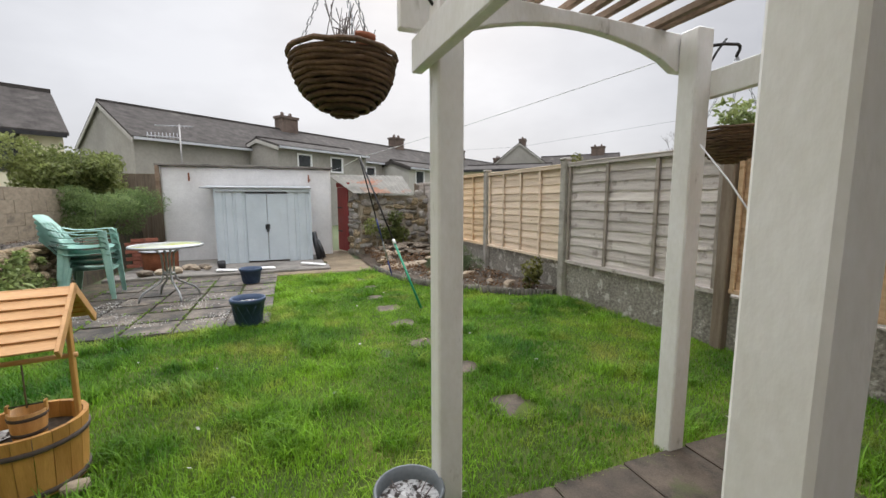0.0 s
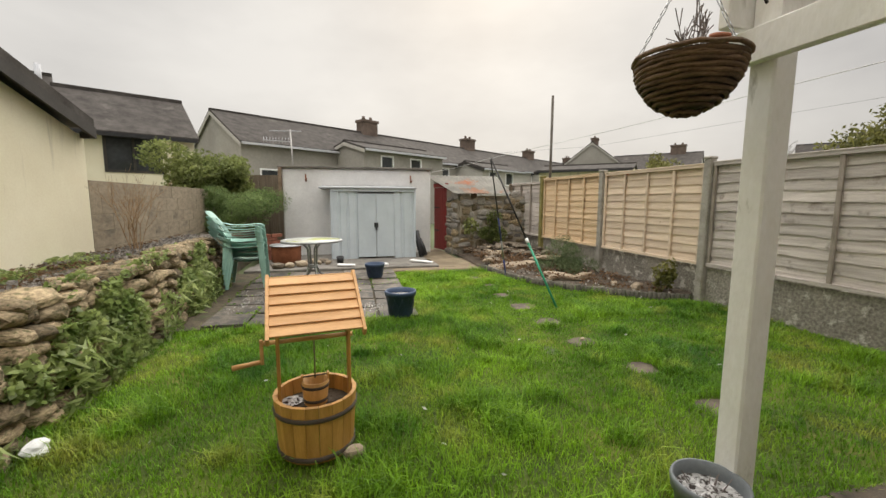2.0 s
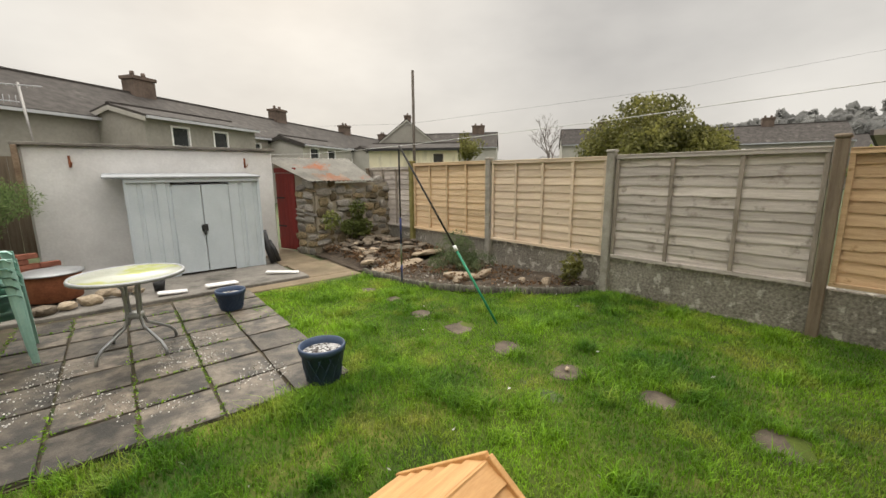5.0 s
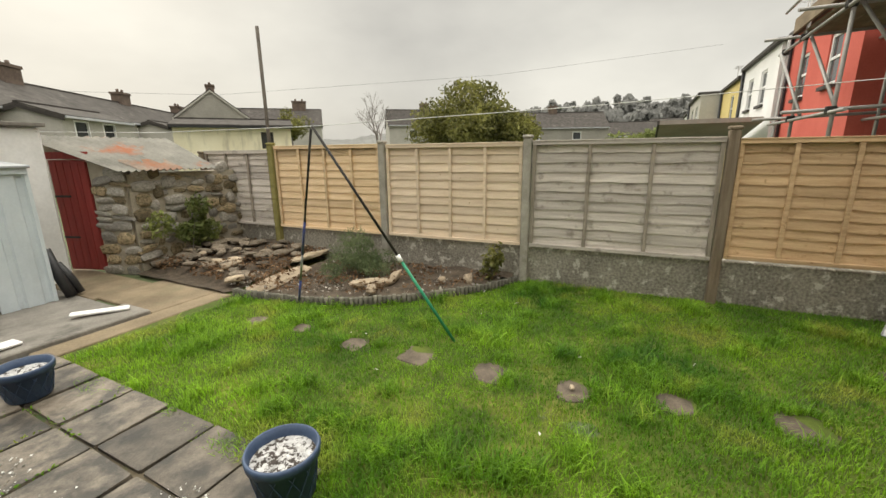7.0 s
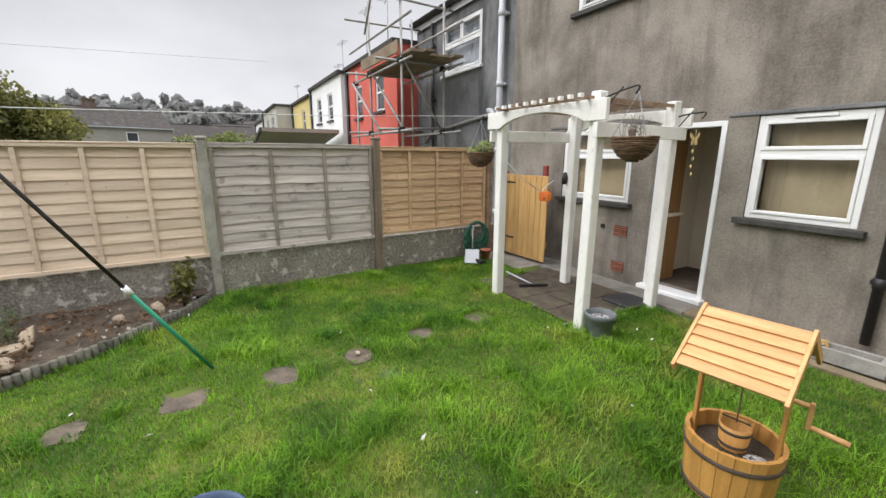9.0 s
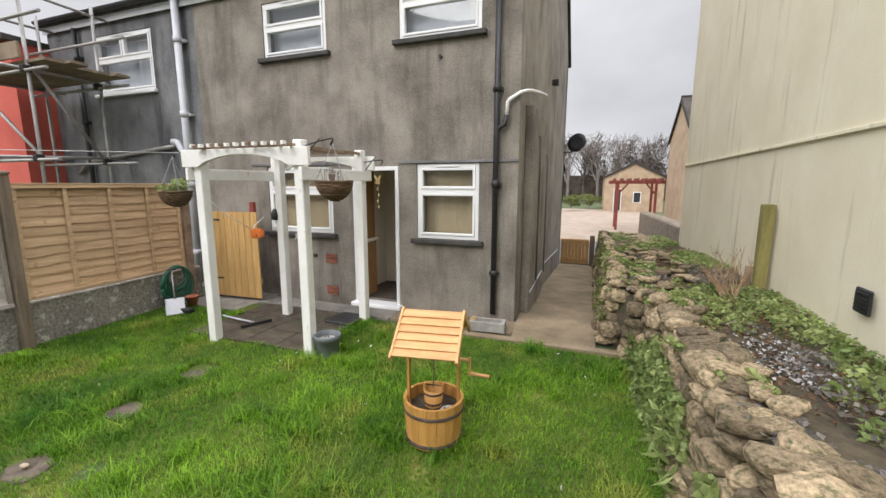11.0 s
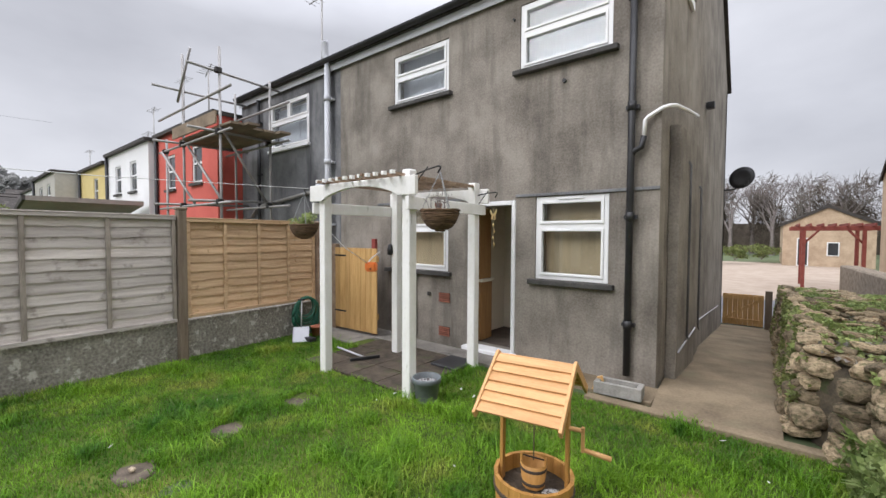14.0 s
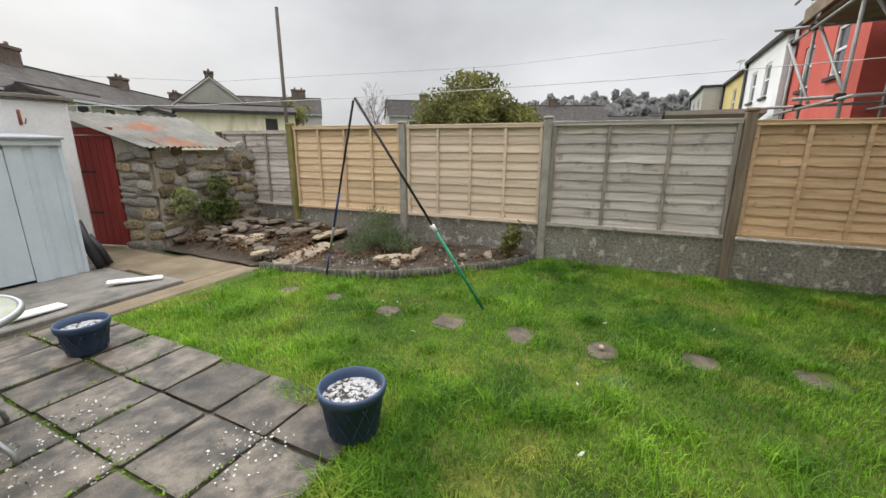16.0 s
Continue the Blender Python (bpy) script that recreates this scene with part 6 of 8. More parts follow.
orange = thing("orange_reel", pose(1.30, 1.29, 1.21, 0, 0, 20), "orange plastic cable reel hanging on a cord", "reel")
bm = bmesh.new(); box(bm, -0.075, -0.04, -0.058, 0.075, 0.04, 0.058); part("case", bm, M_ORANGE, orange, bevel=0.018, seg=2)
bm = bmesh.new(); box(bm, -0.02, -0.042, -0.03, 0.0, 0.042, -0.012); part("slot", bm, M_BLACKP, orange)
bm = bmesh.new(); tube(bm, [(0.05, 0, 0.03), (0.1, -0.15, 0.08), (0.09, -0.40, 0.17)], 0.006, 6); part("cord", bm, M_LINE, orange)
lampb = thing("wall_lamp", pose(1.43, 0.84, 1.41), "black plastic lamp fixed on the pergola post", "lamp")
bm = bmesh.new(); lathe(bm, [(0.0, -0.08), (0.04, -0.07), (0.045, 0.0), (0.03, 0.06), (0.0, 0.08)], 14); part("body", bm, M_BLACKP, lampb)
bm = bmesh.new(); box(bm, -0.04, -0.02, -0.02, 0.0, 0.02, 0.02); part("mount", bm, M_BLACKP, lampb)
cord = thing("cord", pose(0, 0, 0), "pale cord tied between the pergola posts", "cord")
bm = bmesh.new(); tube(bm, [(1.50, 1.73, 1.62), (1.46, 1.55, 1.44), (1.32, 1.32, 1.25)], 0.004, 5); part("strand", bm, M_LINE, cord)

# ---- wishing well ----
well = thing("wishing_well", pose(-1.562, 2.645, 0, 0, 0, 9.2), "small honey-coloured wooden wishing well planter on the lawn", "wishing well")
N = 20
RW = 0.208
for k in range(N):
    a0, a1 = 2 * math.pi * k / N, 2 * math.pi * (k + 0.96) / N
    bm = bmesh.new()
    vs = []
    for z, s in ((0.03, 0.93), (0.335, 1.03)):
        for a, r in ((a0, RW), (a1, RW), (a1, RW - 0.02), (a0, RW - 0.02)):
            vs.append(bm.verts.new((r * s * math.cos(a), r * s * math.sin(a), z)))
    for f in ((0, 1, 5, 4), (1, 2, 6, 5), (2, 3, 7, 6), (3, 0, 4, 7), (4, 5, 6, 7), (3, 2, 1, 0)):
        bm.faces.new([vs[i] for i in f])
    part("stave", bm, M_WELL_V, well)
for z, s in ((0.055, 0.95), (0.265, 1.012)):
    bm = bmesh.new(); lathe(bm, [(RW * s + 0.004, z - 0.011), (RW * s + 0.006, z + 0.011), (RW * s - 0.01, z + 0.011), (RW * s - 0.01, z - 0.011), (RW * s + 0.004, z - 0.011)], 40)
    part("hoop", bm, M_HOOP, well, "dark brown hoop")
bm = bmesh.new(); disc(bm, RW * 0.98, 0.25, 28, bumpy=0.012)
part("soil", bm, M_SOIL, well)
bm = bmesh.new(); disc(bm, 0.06, 0.268, 14, pose(-0.12, 0.05, 0), 0.01); part("grit_patch", bm, M_GRIT, well)
for s in (-1, 1):
    bm = bmesh.new(); box(bm, s * 0.178 - 0.009, -0.022, 0.18, s * 0.178 + 0.009, 0.022, 0.92)
    part("upright", bm, M_WELL_V, well, bevel=0.003)
for s in (-1, 1):
    side_ = Matrix(((1, 0, 0, 0), (0, s, 0, 0), (0, 0, 1, 0), (0, 0, 0, 1)))
    for k in range(6):
        u0, u1 = k / 6, (k + 1.12) / 6
        p0, p1 = Vector((0, 0.30 - 0.30 * u0, 0.735 + 0.215 * u0)), Vector((0, 0.30 - 0.30 * min(u1, 1.02), 0.735 + 0.215 * min(u1, 1.02)))
        up = Vector((0, 0.58, 0.81))
        bm = bmesh.new()
        vs = [bm.verts.new(side_ @ (Vector((x, 0, 0)) + q)) for x in (-0.205, 0.205) for q in (p0 + up * 0.004, p1 - up * 0.004, p1 + up * 0.004, p0 + up * 0.016)]
        for f in ((0, 1, 2, 3), (7, 6, 5, 4), (0, 4, 5, 1), (1, 5, 6, 2), (2, 6, 7, 3), (3, 7, 4, 0)):
            bm.faces.new([vs[i] for i in f])
        part("roof_slat", bm, M_WELL, well, bevel=0.0015)
    for x in (-0.212, 0.212):
        bm = bmesh.new()
        p0, p1, up = Vector((x, 0.315, 0.724)), Vector((x, -0.005, 0.955)), Vector((0, 0.58, 0.81))
        vs = [bm.verts.new(side_ @ (q + Vector((dx, 0, 0)))) for dx in (-0.008, 0.008) for q in (p0 - up * 0.025, p1 - up * 0.025, p1 + up * 0.02, p0 + up * 0.02)]
        for f in ((0, 1, 2, 3), (7, 6, 5, 4), (0, 4, 5, 1), (1, 5, 6, 2), (2, 6, 7, 3), (3, 7, 4, 0)):
            bm.faces.new([vs[i] for i in f])
        part("rafter", bm, M_WELL, well, bevel=0.002)
bm = bmesh.new(); cyl(bm, (-0.26, 0, 0.62), (0.2, 0, 0.62), 0.012, seg=10); part("axle", bm, M_WELL, well)
bm = bmesh.new(); box(bm, -0.262, -0.012, 0.51, -0.245, 0.012, 0.64); part("crank_arm", bm, M_WELL, well, bevel=0.003)
bm = bmesh.new(); cyl(bm, (-0.25, 0, 0.525), (-0.39, 0, 0.51), 0.011, 0.014, 10); part("crank_handle", bm, M_WELL, well)
bm = bmesh.new(); cyl(bm, (0, 0, 0.62), (0, 0, 0.40), 0.004, seg=6); part("rope", bm, M_BROWNF, well)
bm = bmesh.new(); lathe(bm, [(0.06, 0.265), (0.072, 0.39), (0.063, 0.39), (0.054, 0.30), (0.0, 0.30)], 18)
bucket = part("bucket", bm, M_WELL_V, well, "small wooden bucket on the rope")
for z, r in ((0.29, 0.0645), (0.365, 0.0715)):
    bm = bmesh.new(); lathe(bm, [(r, z - 0.008), (r + 0.002, z + 0.008), (r - 0.004, z + 0.008), (r - 0.004, z - 0.008), (r, z - 0.008)], 20); part("hoop", bm, M_HOOP, bucket)
for s in (-1, 1):
    bm = bmesh.new(); box(bm, s * 0.066 - 0.005, -0.012, 0.36, s * 0.066 + 0.005, 0.012, 0.425); part("lug", bm, M_WELL_V, bucket)
bm = bmesh.new(); cyl(bm, (-0.066, 0, 0.413), (0.066, 0, 0.413), 0.004, seg=6); part("handle", bm, M_IRON, bucket)


# ---- pots ----
def plant_pot(x, y, z, r, h, material, label, lattice=False, fill=M_GRIT):
    p = thing("plant_pot", pose(x, y, z), label, "plant pot")
    bm = bmesh.new()
    lathe(bm, [(0.0, 0.0), (r * 0.70, 0.0), (r * 0.74, 0.012), (r * 0.92, h - 0.055), (r * 1.0, h - 0.05), (r * 1.03, h - 0.012), (r * 1.0, h), (r * 0.94, h), (r * 0.9, h - 0.05), (r * 0.86, h - 0.07)], 32)
    part("tub", bm, material, p)
    bm = bmesh.new(); disc(bm, r * 0.89, h - 0.058, 28, bumpy=0.012); part("filling", bm, fill, p, "white frosted grit over dark soil" if fill is M_GRIT else "")
    if lattice:
        bm = bmesh.new()
        for k in range(12):
            for s in (-1, 1):
                pts = []
                for i in range(6):
                    u = i / 5
                    a = 2 * math.pi * k / 12 + s * u * 0.6
                    rr = r * (0.75 + 0.165 * u) + 0.002
                    pts.append((rr * math.cos(a), rr * math.sin(a), 0.02 + (h - 0.085) * u))
                tube(bm, pts, 0.0025, 4)
        part("lattice_relief", bm, material, p)
    return p


plant_pot(-0.842, 4.98, 0.035, 0.175, 0.29, M_BLUEPOT, "dark blue plastic pot filled with frosted grit", True)
plant_pot(-1.01, 7.33, 0.04, 0.165, 0.24, M_BLUEPOT, "dark blue plastic pot on the patio edge", True)
pa = plant_pot(0.02, 1.71, 0.0, 0.138, 0.24, M_GREYPOT, "grey-blue plastic pot at the foot of the pergola post")
bm = bmesh.new()
for k in range(14):
    a = random.uniform(0, 6.28); p = Vector((0.05 * math.cos(a), 0.05 * math.sin(a), 0.17))
    cyl(bm, p, p + Vector((0.05 * math.cos(a), 0.05 * math.sin(a), random.uniform(0.02, 0.07))), 0.003, 0.0015, 4, False)
part("dead_stalk", bm, M_BARK, pa)


# ---- stacked garden chairs ----
def chair(m, label):
    """A one-piece plastic armchair with a slotted, leaning back and broad channel legs, facing +x."""
    c = thing("garden_chair", m, label, "chair", "stacked chairs")
    W = 0.23

    def sheet(at, nu, nv, thick, skip=()):
        """A bent sheet through at(u, v), with some cells left open."""
        bm = bmesh.new()
        top = [[bm.verts.new(at(i / nu, j / nv)) for j in range(nv + 1)] for i in range(nu + 1)]
        for i in range(nu):
            for j in range(nv):
                if (i, j) not in skip:
                    bm.faces.new((top[i][j], top[i + 1][j], top[i + 1][j + 1], top[i][j + 1]))
        bmesh.ops.solidify(bm, geom=bm.faces[:], thickness=thick)
        for q in bm.faces:
            q.smooth = True
        return bm

    seat_at = lambda u, v: Vector((-0.23 + 0.49 * u, (v - 0.5) * 2 * W * (1.0 + 0.12 * u), 0.405 - 0.03 * math.sin(math.pi * u) + 0.02 * (2 * v - 1) ** 2 - 0.03 * max(0.0, u - 0.85) / 0.15))
    part("seat", sheet(seat_at, 8, 6, 0.012), M_CHAIR, c)
    back_at = lambda u, v: Vector((-0.21 - 0.20 * u - 0.07 * u * u + 0.05 * (2 * v - 1) ** 2, (v - 0.5) * 2 * 0.225 * (1 + 0.04 * u), 0.39 + 0.50 * u - 0.05 * u * u - 0.03 * (2 * v - 1) ** 4 * u))
    slots = {(i, j) for i in (2, 3, 4, 5) for j in (2, 4, 6, 8)}
    part("backrest", sheet(back_at, 8, 11, 0.008, slots), M_CHAIR, c)
    for s in (-1, 1):
        arm = [(-0.30, 0.235, 0.66), (-0.18, 0.262, 0.625), (-0.02, 0.275, 0.62), (0.14, 0.278, 0.635), (0.235, 0.275, 0.635), (0.27, 0.272, 0.60)]
        arm_at = lambda u, v: Vector(arm[round(u * 5)]) + Vector((0, (v - 0.5) * 0.062, -0.012 * (2 * v - 1) ** 2))
        bm = sheet(arm_at, 5, 3, 0.010)
        for q in bm.verts:
            q.co.y *= s
        part("arm", bm, M_CHAIR, c)
        for nm, p0, p1, w0, w1 in (("front_leg", (0.235, s * 0.27, 0.625), (0.275, s * 0.285, 0.0), 0.044, 0.024), ("rear_leg", (-0.185, s * 0.235, 0.44), (-0.245, s * 0.275, 0.0), 0.048, 0.024)):
            p0, p1 = Vector(p0), Vector(p1)
            bm = bmesh.new()
            rings = []
            for k in range(5):
                p, w = p0.lerp(p1, k / 4), w0 + (w1 - w0) * k / 4
                rings.append([bm.verts.new(p + Vector((dx * w, s * dy * w, 0))) for dx, dy in ((-1, -0.5), (-1, 0.1), (-0.45, 0.34), (0.45, 0.34), (1, 0.1), (1, -0.5), (0.82, -0.5), (0.82, 0.0), (-0.82, 0.0), (-0.82, -0.5))])
            for r0, r1 in zip(rings, rings[1:]):
                for k in range(10):
                    bm.faces.new((r0[k], r0[(k + 1) % 10], r1[(k + 1) % 10], r1[k]))
            bm.faces.new(rings[0]); bm.faces.new(rings[-1][::-1])
            part(nm, bm, M_CHAIR, c)
    return c


c0 = chair(pose(-2.955, 7.10, 0.035, 0, 0, 6), "pale green plastic garden armchair in a nested stack")
for k in range(1, 5):
    copy_thing(c0, pose(-2.955 - 0.006 * k, 7.10 - 0.002 * k, 0.035 + 0.074 * k, 0, 0, 6 + random.uniform(-1, 1)))

# ---- round table ----
tb = thing("garden_table", pose(-1.94, 6.60, 0.035), "round grey metal garden table with an algae-stained top", "table")
bm = bmesh.new(); lathe(bm, [(0.0, 0.715), (0.405, 0.715), (0.405, 0.725), (0.0, 0.725)], 40); part("tabletop", bm, M_TABLE, tb)
bm = bmesh.new(); lathe(bm, [(0.407, 0.70), (0.428, 0.702), (0.43, 0.722), (0.422, 0.732), (0.407, 0.732), (0.407, 0.70)], 44); part("rim", bm, M_STEEL, tb)
for k in range(4):
    a = math.pi / 2 * k + 0.55
    ca, sa = math.cos(a), math.sin(a)
    bm = bmesh.new(); tube(bm, [(0.16 * ca, 0.16 * sa, 0.70), (0.07 * ca, 0.07 * sa, 0.60), (0.06 * ca, 0.06 * sa, 0.35), (0.10 * ca, 0.10 * sa, 0.24), (0.30 * ca, 0.30 * sa, 0.12), (0.35 * ca, 0.35 * sa, 0.06), (0.36 * ca, 0.36 * sa, 0.0)], 0.014, 8)
    part("leg", bm, M_STEEL, tb)
bm = bmesh.new(); lathe(bm, [(0.07, 0.32), (0.075, 0.34), (0.07, 0.36), (0.0, 0.36)], 16); part("leg_collar", bm, M_STEEL, tb)

# ---- things by the garage ----
drum = thing("fire_drum", pose(-2.70, 9.2, 0.06), "rusty half steel drum with a pale round lid", "drum")
bm = bmesh.new(); lathe(bm, [(0.0, 0.0), (0.25, 0.0), (0.28, 0.02), (0.29, 0.34), (0.28, 0.36), (0.27, 0.34), (0.26, 0.05), (0.0, 0.04)], 30); part("body", bm, M_RUST, drum)
bm = bmesh.new(); lathe(bm, [(0.0, 0.40), (0.30, 0.375), (0.33, 0.36), (0.33, 0.345), (0.29, 0.35), (0.0, 0.37)], 32); part("lid", bm, M_STEEL, drum, "pale galvanised lid")
bp = thing("brick_stack", pose(-3.06, 9.7, 0.05, 0, 0, 20), "loose stack of old red bricks by the garage", "bricks")
bm = bmesh.new(); box(bm, -0.105, -0.05, -0.0325, 0.105, 0.05, 0.0325); br_me = finish(bm, "brick", 0.006); br_me.materials.append(M_BRICK)
for r_ in range(8):
    for k in range(3 if r_ < 6 else 2):
        piece("brick", br_me, bp, pose(-0.22 + k * 0.22 + (0.1 if r_ % 2 else 0), random.uniform(-0.01, 0.01), 0.035 + r_ * 0.07, 0, 0, random.uniform(-6, 6)))
for x, y, s, nm in ((-2.2, 8.9, 0.2, 1), (-2.05, 8.75, 0.14, 1), (-1.95, 8.95, 0.18, 0), (-2.35, 8.6, 0.24, 1), (-2.55, 8.48, 0.16, 1), (-1.85, 8.7, 0.12, 1), (-2.75, 8.4, 0.2, 0)):
    loose_rock(x, y, 0.11, s * 1.2, s, s * 0.6, g.uniform(0, 360), nm, "loose rubble on the concrete ledge")
bm = bmesh.new(); lathe(bm, [(0.0, 0.0), (0.06, 0.0), (0.075, 0.14), (0.068, 0.14), (0.05, 0.01)], 18)
o = tagged(part("black_pot", bm, M_BLACKP), "small black plastic pot on the ledge", "plant pot"); o.matrix_basis = pose(-1.62, 8.72, 0.078, 10, 0, 0)
for x, y, sx, sy, rz in ((-0.9, 8.45, 0.42, 0.14, 8), (0.0, 8.62, 0.5, 0.1, -30), (-1.5, 8.42, 0.34, 0.12, -4)):
    bm = bmesh.new(); box(bm, -sx / 2, -sy / 2, 0, sx / 2, sy / 2, 0.03)
    o = tagged(part("broken_slab", bm, M_WHITEWASH, bevel=0.01), "whitish broken slab piece on the ledge", "slab"); o.matrix_basis = pose(x, y, 0.077, 2, 3, rz)
spout = thing("black_pipe_offcut", pose(0.20, 9.75, 0.03, -14, -12, 0), "black length of plastic gutter leaning on the shed", "pipe")
bm = bmesh.new(); tube(bm, [(0, 0, 0), (0.0, 0, 0.3), (0.02, 0.0, 0.62)], 0.06, 10); part("length", bm, M_BLACKP, spout)
bm = bmesh.new(); tube(bm, [(0.1, 0.02, 0), (0.09, 0, 0.2), (0.05, 0.0, 0.42)], 0.045, 10); part("offcut", bm, M_BLACKP, spout)

# ---- clothes line props ----
pr = thing("line_prop", pose(1.09, 4.95, 0.02), "dark clothes prop with a green lower half", "clothes prop")
d = Vector((0.541 - 1.09, 5.933 - 4.95, 1.90))
bm = bmesh.new(); cyl(bm, (0, 0, 0), d * 0.42, 0.014, seg=10); part("lower_pole", bm, M_GREENP, pr)
bm = bmesh.new(); cyl(bm, d * 0.42, d, 0.0115, seg=10); part("upper_pole", bm, M_IRON, pr)
bm = bmesh.new(); cyl(bm, d * 0.405, d * 0.435, 0.02, seg=10); part("clamp", bm, M_UPVC, pr, "white plastic clamp")
pr = thing("line_prop", pose(1.22, 7.0, 0.02), "blue and dark telescopic clothes prop", "clothes prop")
d = Vector((0.545 - 1.22, 5.95 - 7.0, 1.88))
bm = bmesh.new(); cyl(bm, (0, 0, 0), d * 0.18, 0.013, seg=10); part("foot_pole", bm, M_BLUEP, pr)
bm = bmesh.new(); cyl(bm, d * 0.18, d * 0.36, 0.0125, seg=10); part("middle_pole", bm, M_STEEL, pr)
bm = bmesh.new(); cyl(bm, d * 0.36, d * 0.56, 0.0125, seg=10); part("grip_pole", bm, M_BLUEP, pr)
bm = bmesh.new(); cyl(bm, d * 0.56, d, 0.010, seg=10); part("upper_pole", bm, M_IRON, pr)
line = thing("washing_line", pose(0, 0, 0), "thin pale washing line stretched across the garden", "line")
bm = bmesh.new(); tube(bm, [(1.66, 1.93, 2.14), (1.1, 3.9, 2.01), (0.541, 5.93, 1.92), (0.50, 8.0, 1.93), (0.50, 10.59, 2.02)], 0.0028, 5); part("strand", bm, M_LINE, line)
pole = thing("line_post", pose(3.33, 9.62, 0), "tall slim dark pole behind the fence", "pole")
bm = bmesh.new(); cyl(bm, (0, 0, -0.05), (0, 0, 3.80), 0.034, 0.030, 10); part("shaft", bm, M_POLE, pole)

# ---- hose, shovel, broom ----
hose = thing("garden_hose", pose(3.26, 0.98, 0.45), "coiled dark green garden hose hung by the gate", "hose")
for k in range(13):
    bm = bmesh.new(); rr = 0.13 + 0.009 * k + 0.012 * (k % 2)
    tube(bm, [(-0.03 - 0.02 * (k % 3), rr * math.cos(a), rr * 1.15 * math.sin(a) - 0.012 * k) for a in [2 * math.pi * i / 22 for i in range(23)]], 0.0115, 6)
    part("coil", bm, M_HOSE, hose)
sh = thing("snow_shovel", pose(2.80, 1.34, 0.0, 0, 0, 55), "aluminium shovel leaning on the concrete wall", "shovel")
bm = bmesh.new(); box(bm, -0.11, -0.006, 0.0, 0.11, 0.006, 0.27, pose(0, 0, 0.02, 48, 0, 0)); box(bm, -0.116, -0.01, 0.0, -0.111, 0.025, 0.26, pose(0, 0, 0.02, 48, 0, 0)); box(bm, 0.111, -0.01, 0.0, 0.116, 0.025, 0.26, pose(0, 0, 0.02, 48, 0, 0)); part("blade", bm, M_GREYP, sh, bevel=0.003)
bm = bmesh.new(); cyl(bm, (0, -0.19, 0.19), (0, -0.38, 0.58), 0.012, seg=8); part("shaft", bm, M_STEEL, sh)
bm = bmesh.new(); cyl(bm, (-0.05, -0.365, 0.59), (0.05, -0.365, 0.59), 0.012, seg=8); part("grip", bm, M_BLACKP, sh)
sq = thing("floor_squeegee", pose(1.42, 1.29, 0.05), "pale blue handled squeegee lying on the grass", "squeegee")
bm = bmesh.new(); cyl(bm, (0, 0, 0), (0.6, -0.03, 0.02), 0.012, seg=8); part("handle", bm, M_GREYP, sq)
bm = bmesh.new(); box(bm, -0.02, -0.19, -0.02, 0.02, 0.19, 0.015, pose(0, 0, 0, 0, 0, -25)); part("head", bm, M_BLACKP, sq, bevel=0.004)
rp = thing("plant_pot", pose(2.98, 0.95, 0.02), "small orange-red plastic pot by the fence", "plant pot")
bm = bmesh.new(); lathe(bm, [(0.0, 0.0), (0.06, 0.0), (0.085, 0.13), (0.09, 0.13), (0.09, 0.15), (0.08, 0.15), (0.06, 0.02)], 20); part("tub", bm, M_TERRA, rp)
bl = thing("small_box", pose(2.74, 1.22, 0.02), "small dark box lying by the shovel", "box")
bm = bmesh.new(); box(bm, -0.09, -0.05, 0, 0.09, 0.05, 0.06); part("shell", bm, M_BLACKP, bl, bevel=0.01)

# low gate at the end of the side path
pg = thing("path_gate", pose(-2.62, -7.9, -0.66), "low brown boarded gate at the end of the side path", "gate")
for k in range(8):
    bm = bmesh.new(); box(bm, 0.12 + k * 0.103, 0, 0.05, 0.218 + k * 0.103, 0.02, 0.82); part("board", bm, M_GATE, pg, bevel=0.002)
for z in (0.12, 0.70):
    bm = bmesh.new(); box(bm, 0.12, 0.021, z, 0.945, 0.045, z + 0.09); part("rail", bm, M_GATE, pg)
bm = bmesh.new(); prism(bm, [(0.14, 0.70), (0.24, 0.70), (0.93, 0.21), (0.83, 0.21)], 0.022, pose(0, 0.021, 0)); part("brace", bm, M_GATE, pg)
bm = bmesh.new(); box(bm, -2.66, -7.97, -0.75, -2.52, -7.83, 0.28)
tagged(part("gate_post", bm, M_BROWNF, bevel=0.008), "dark square gate post at the end of the path", "post")

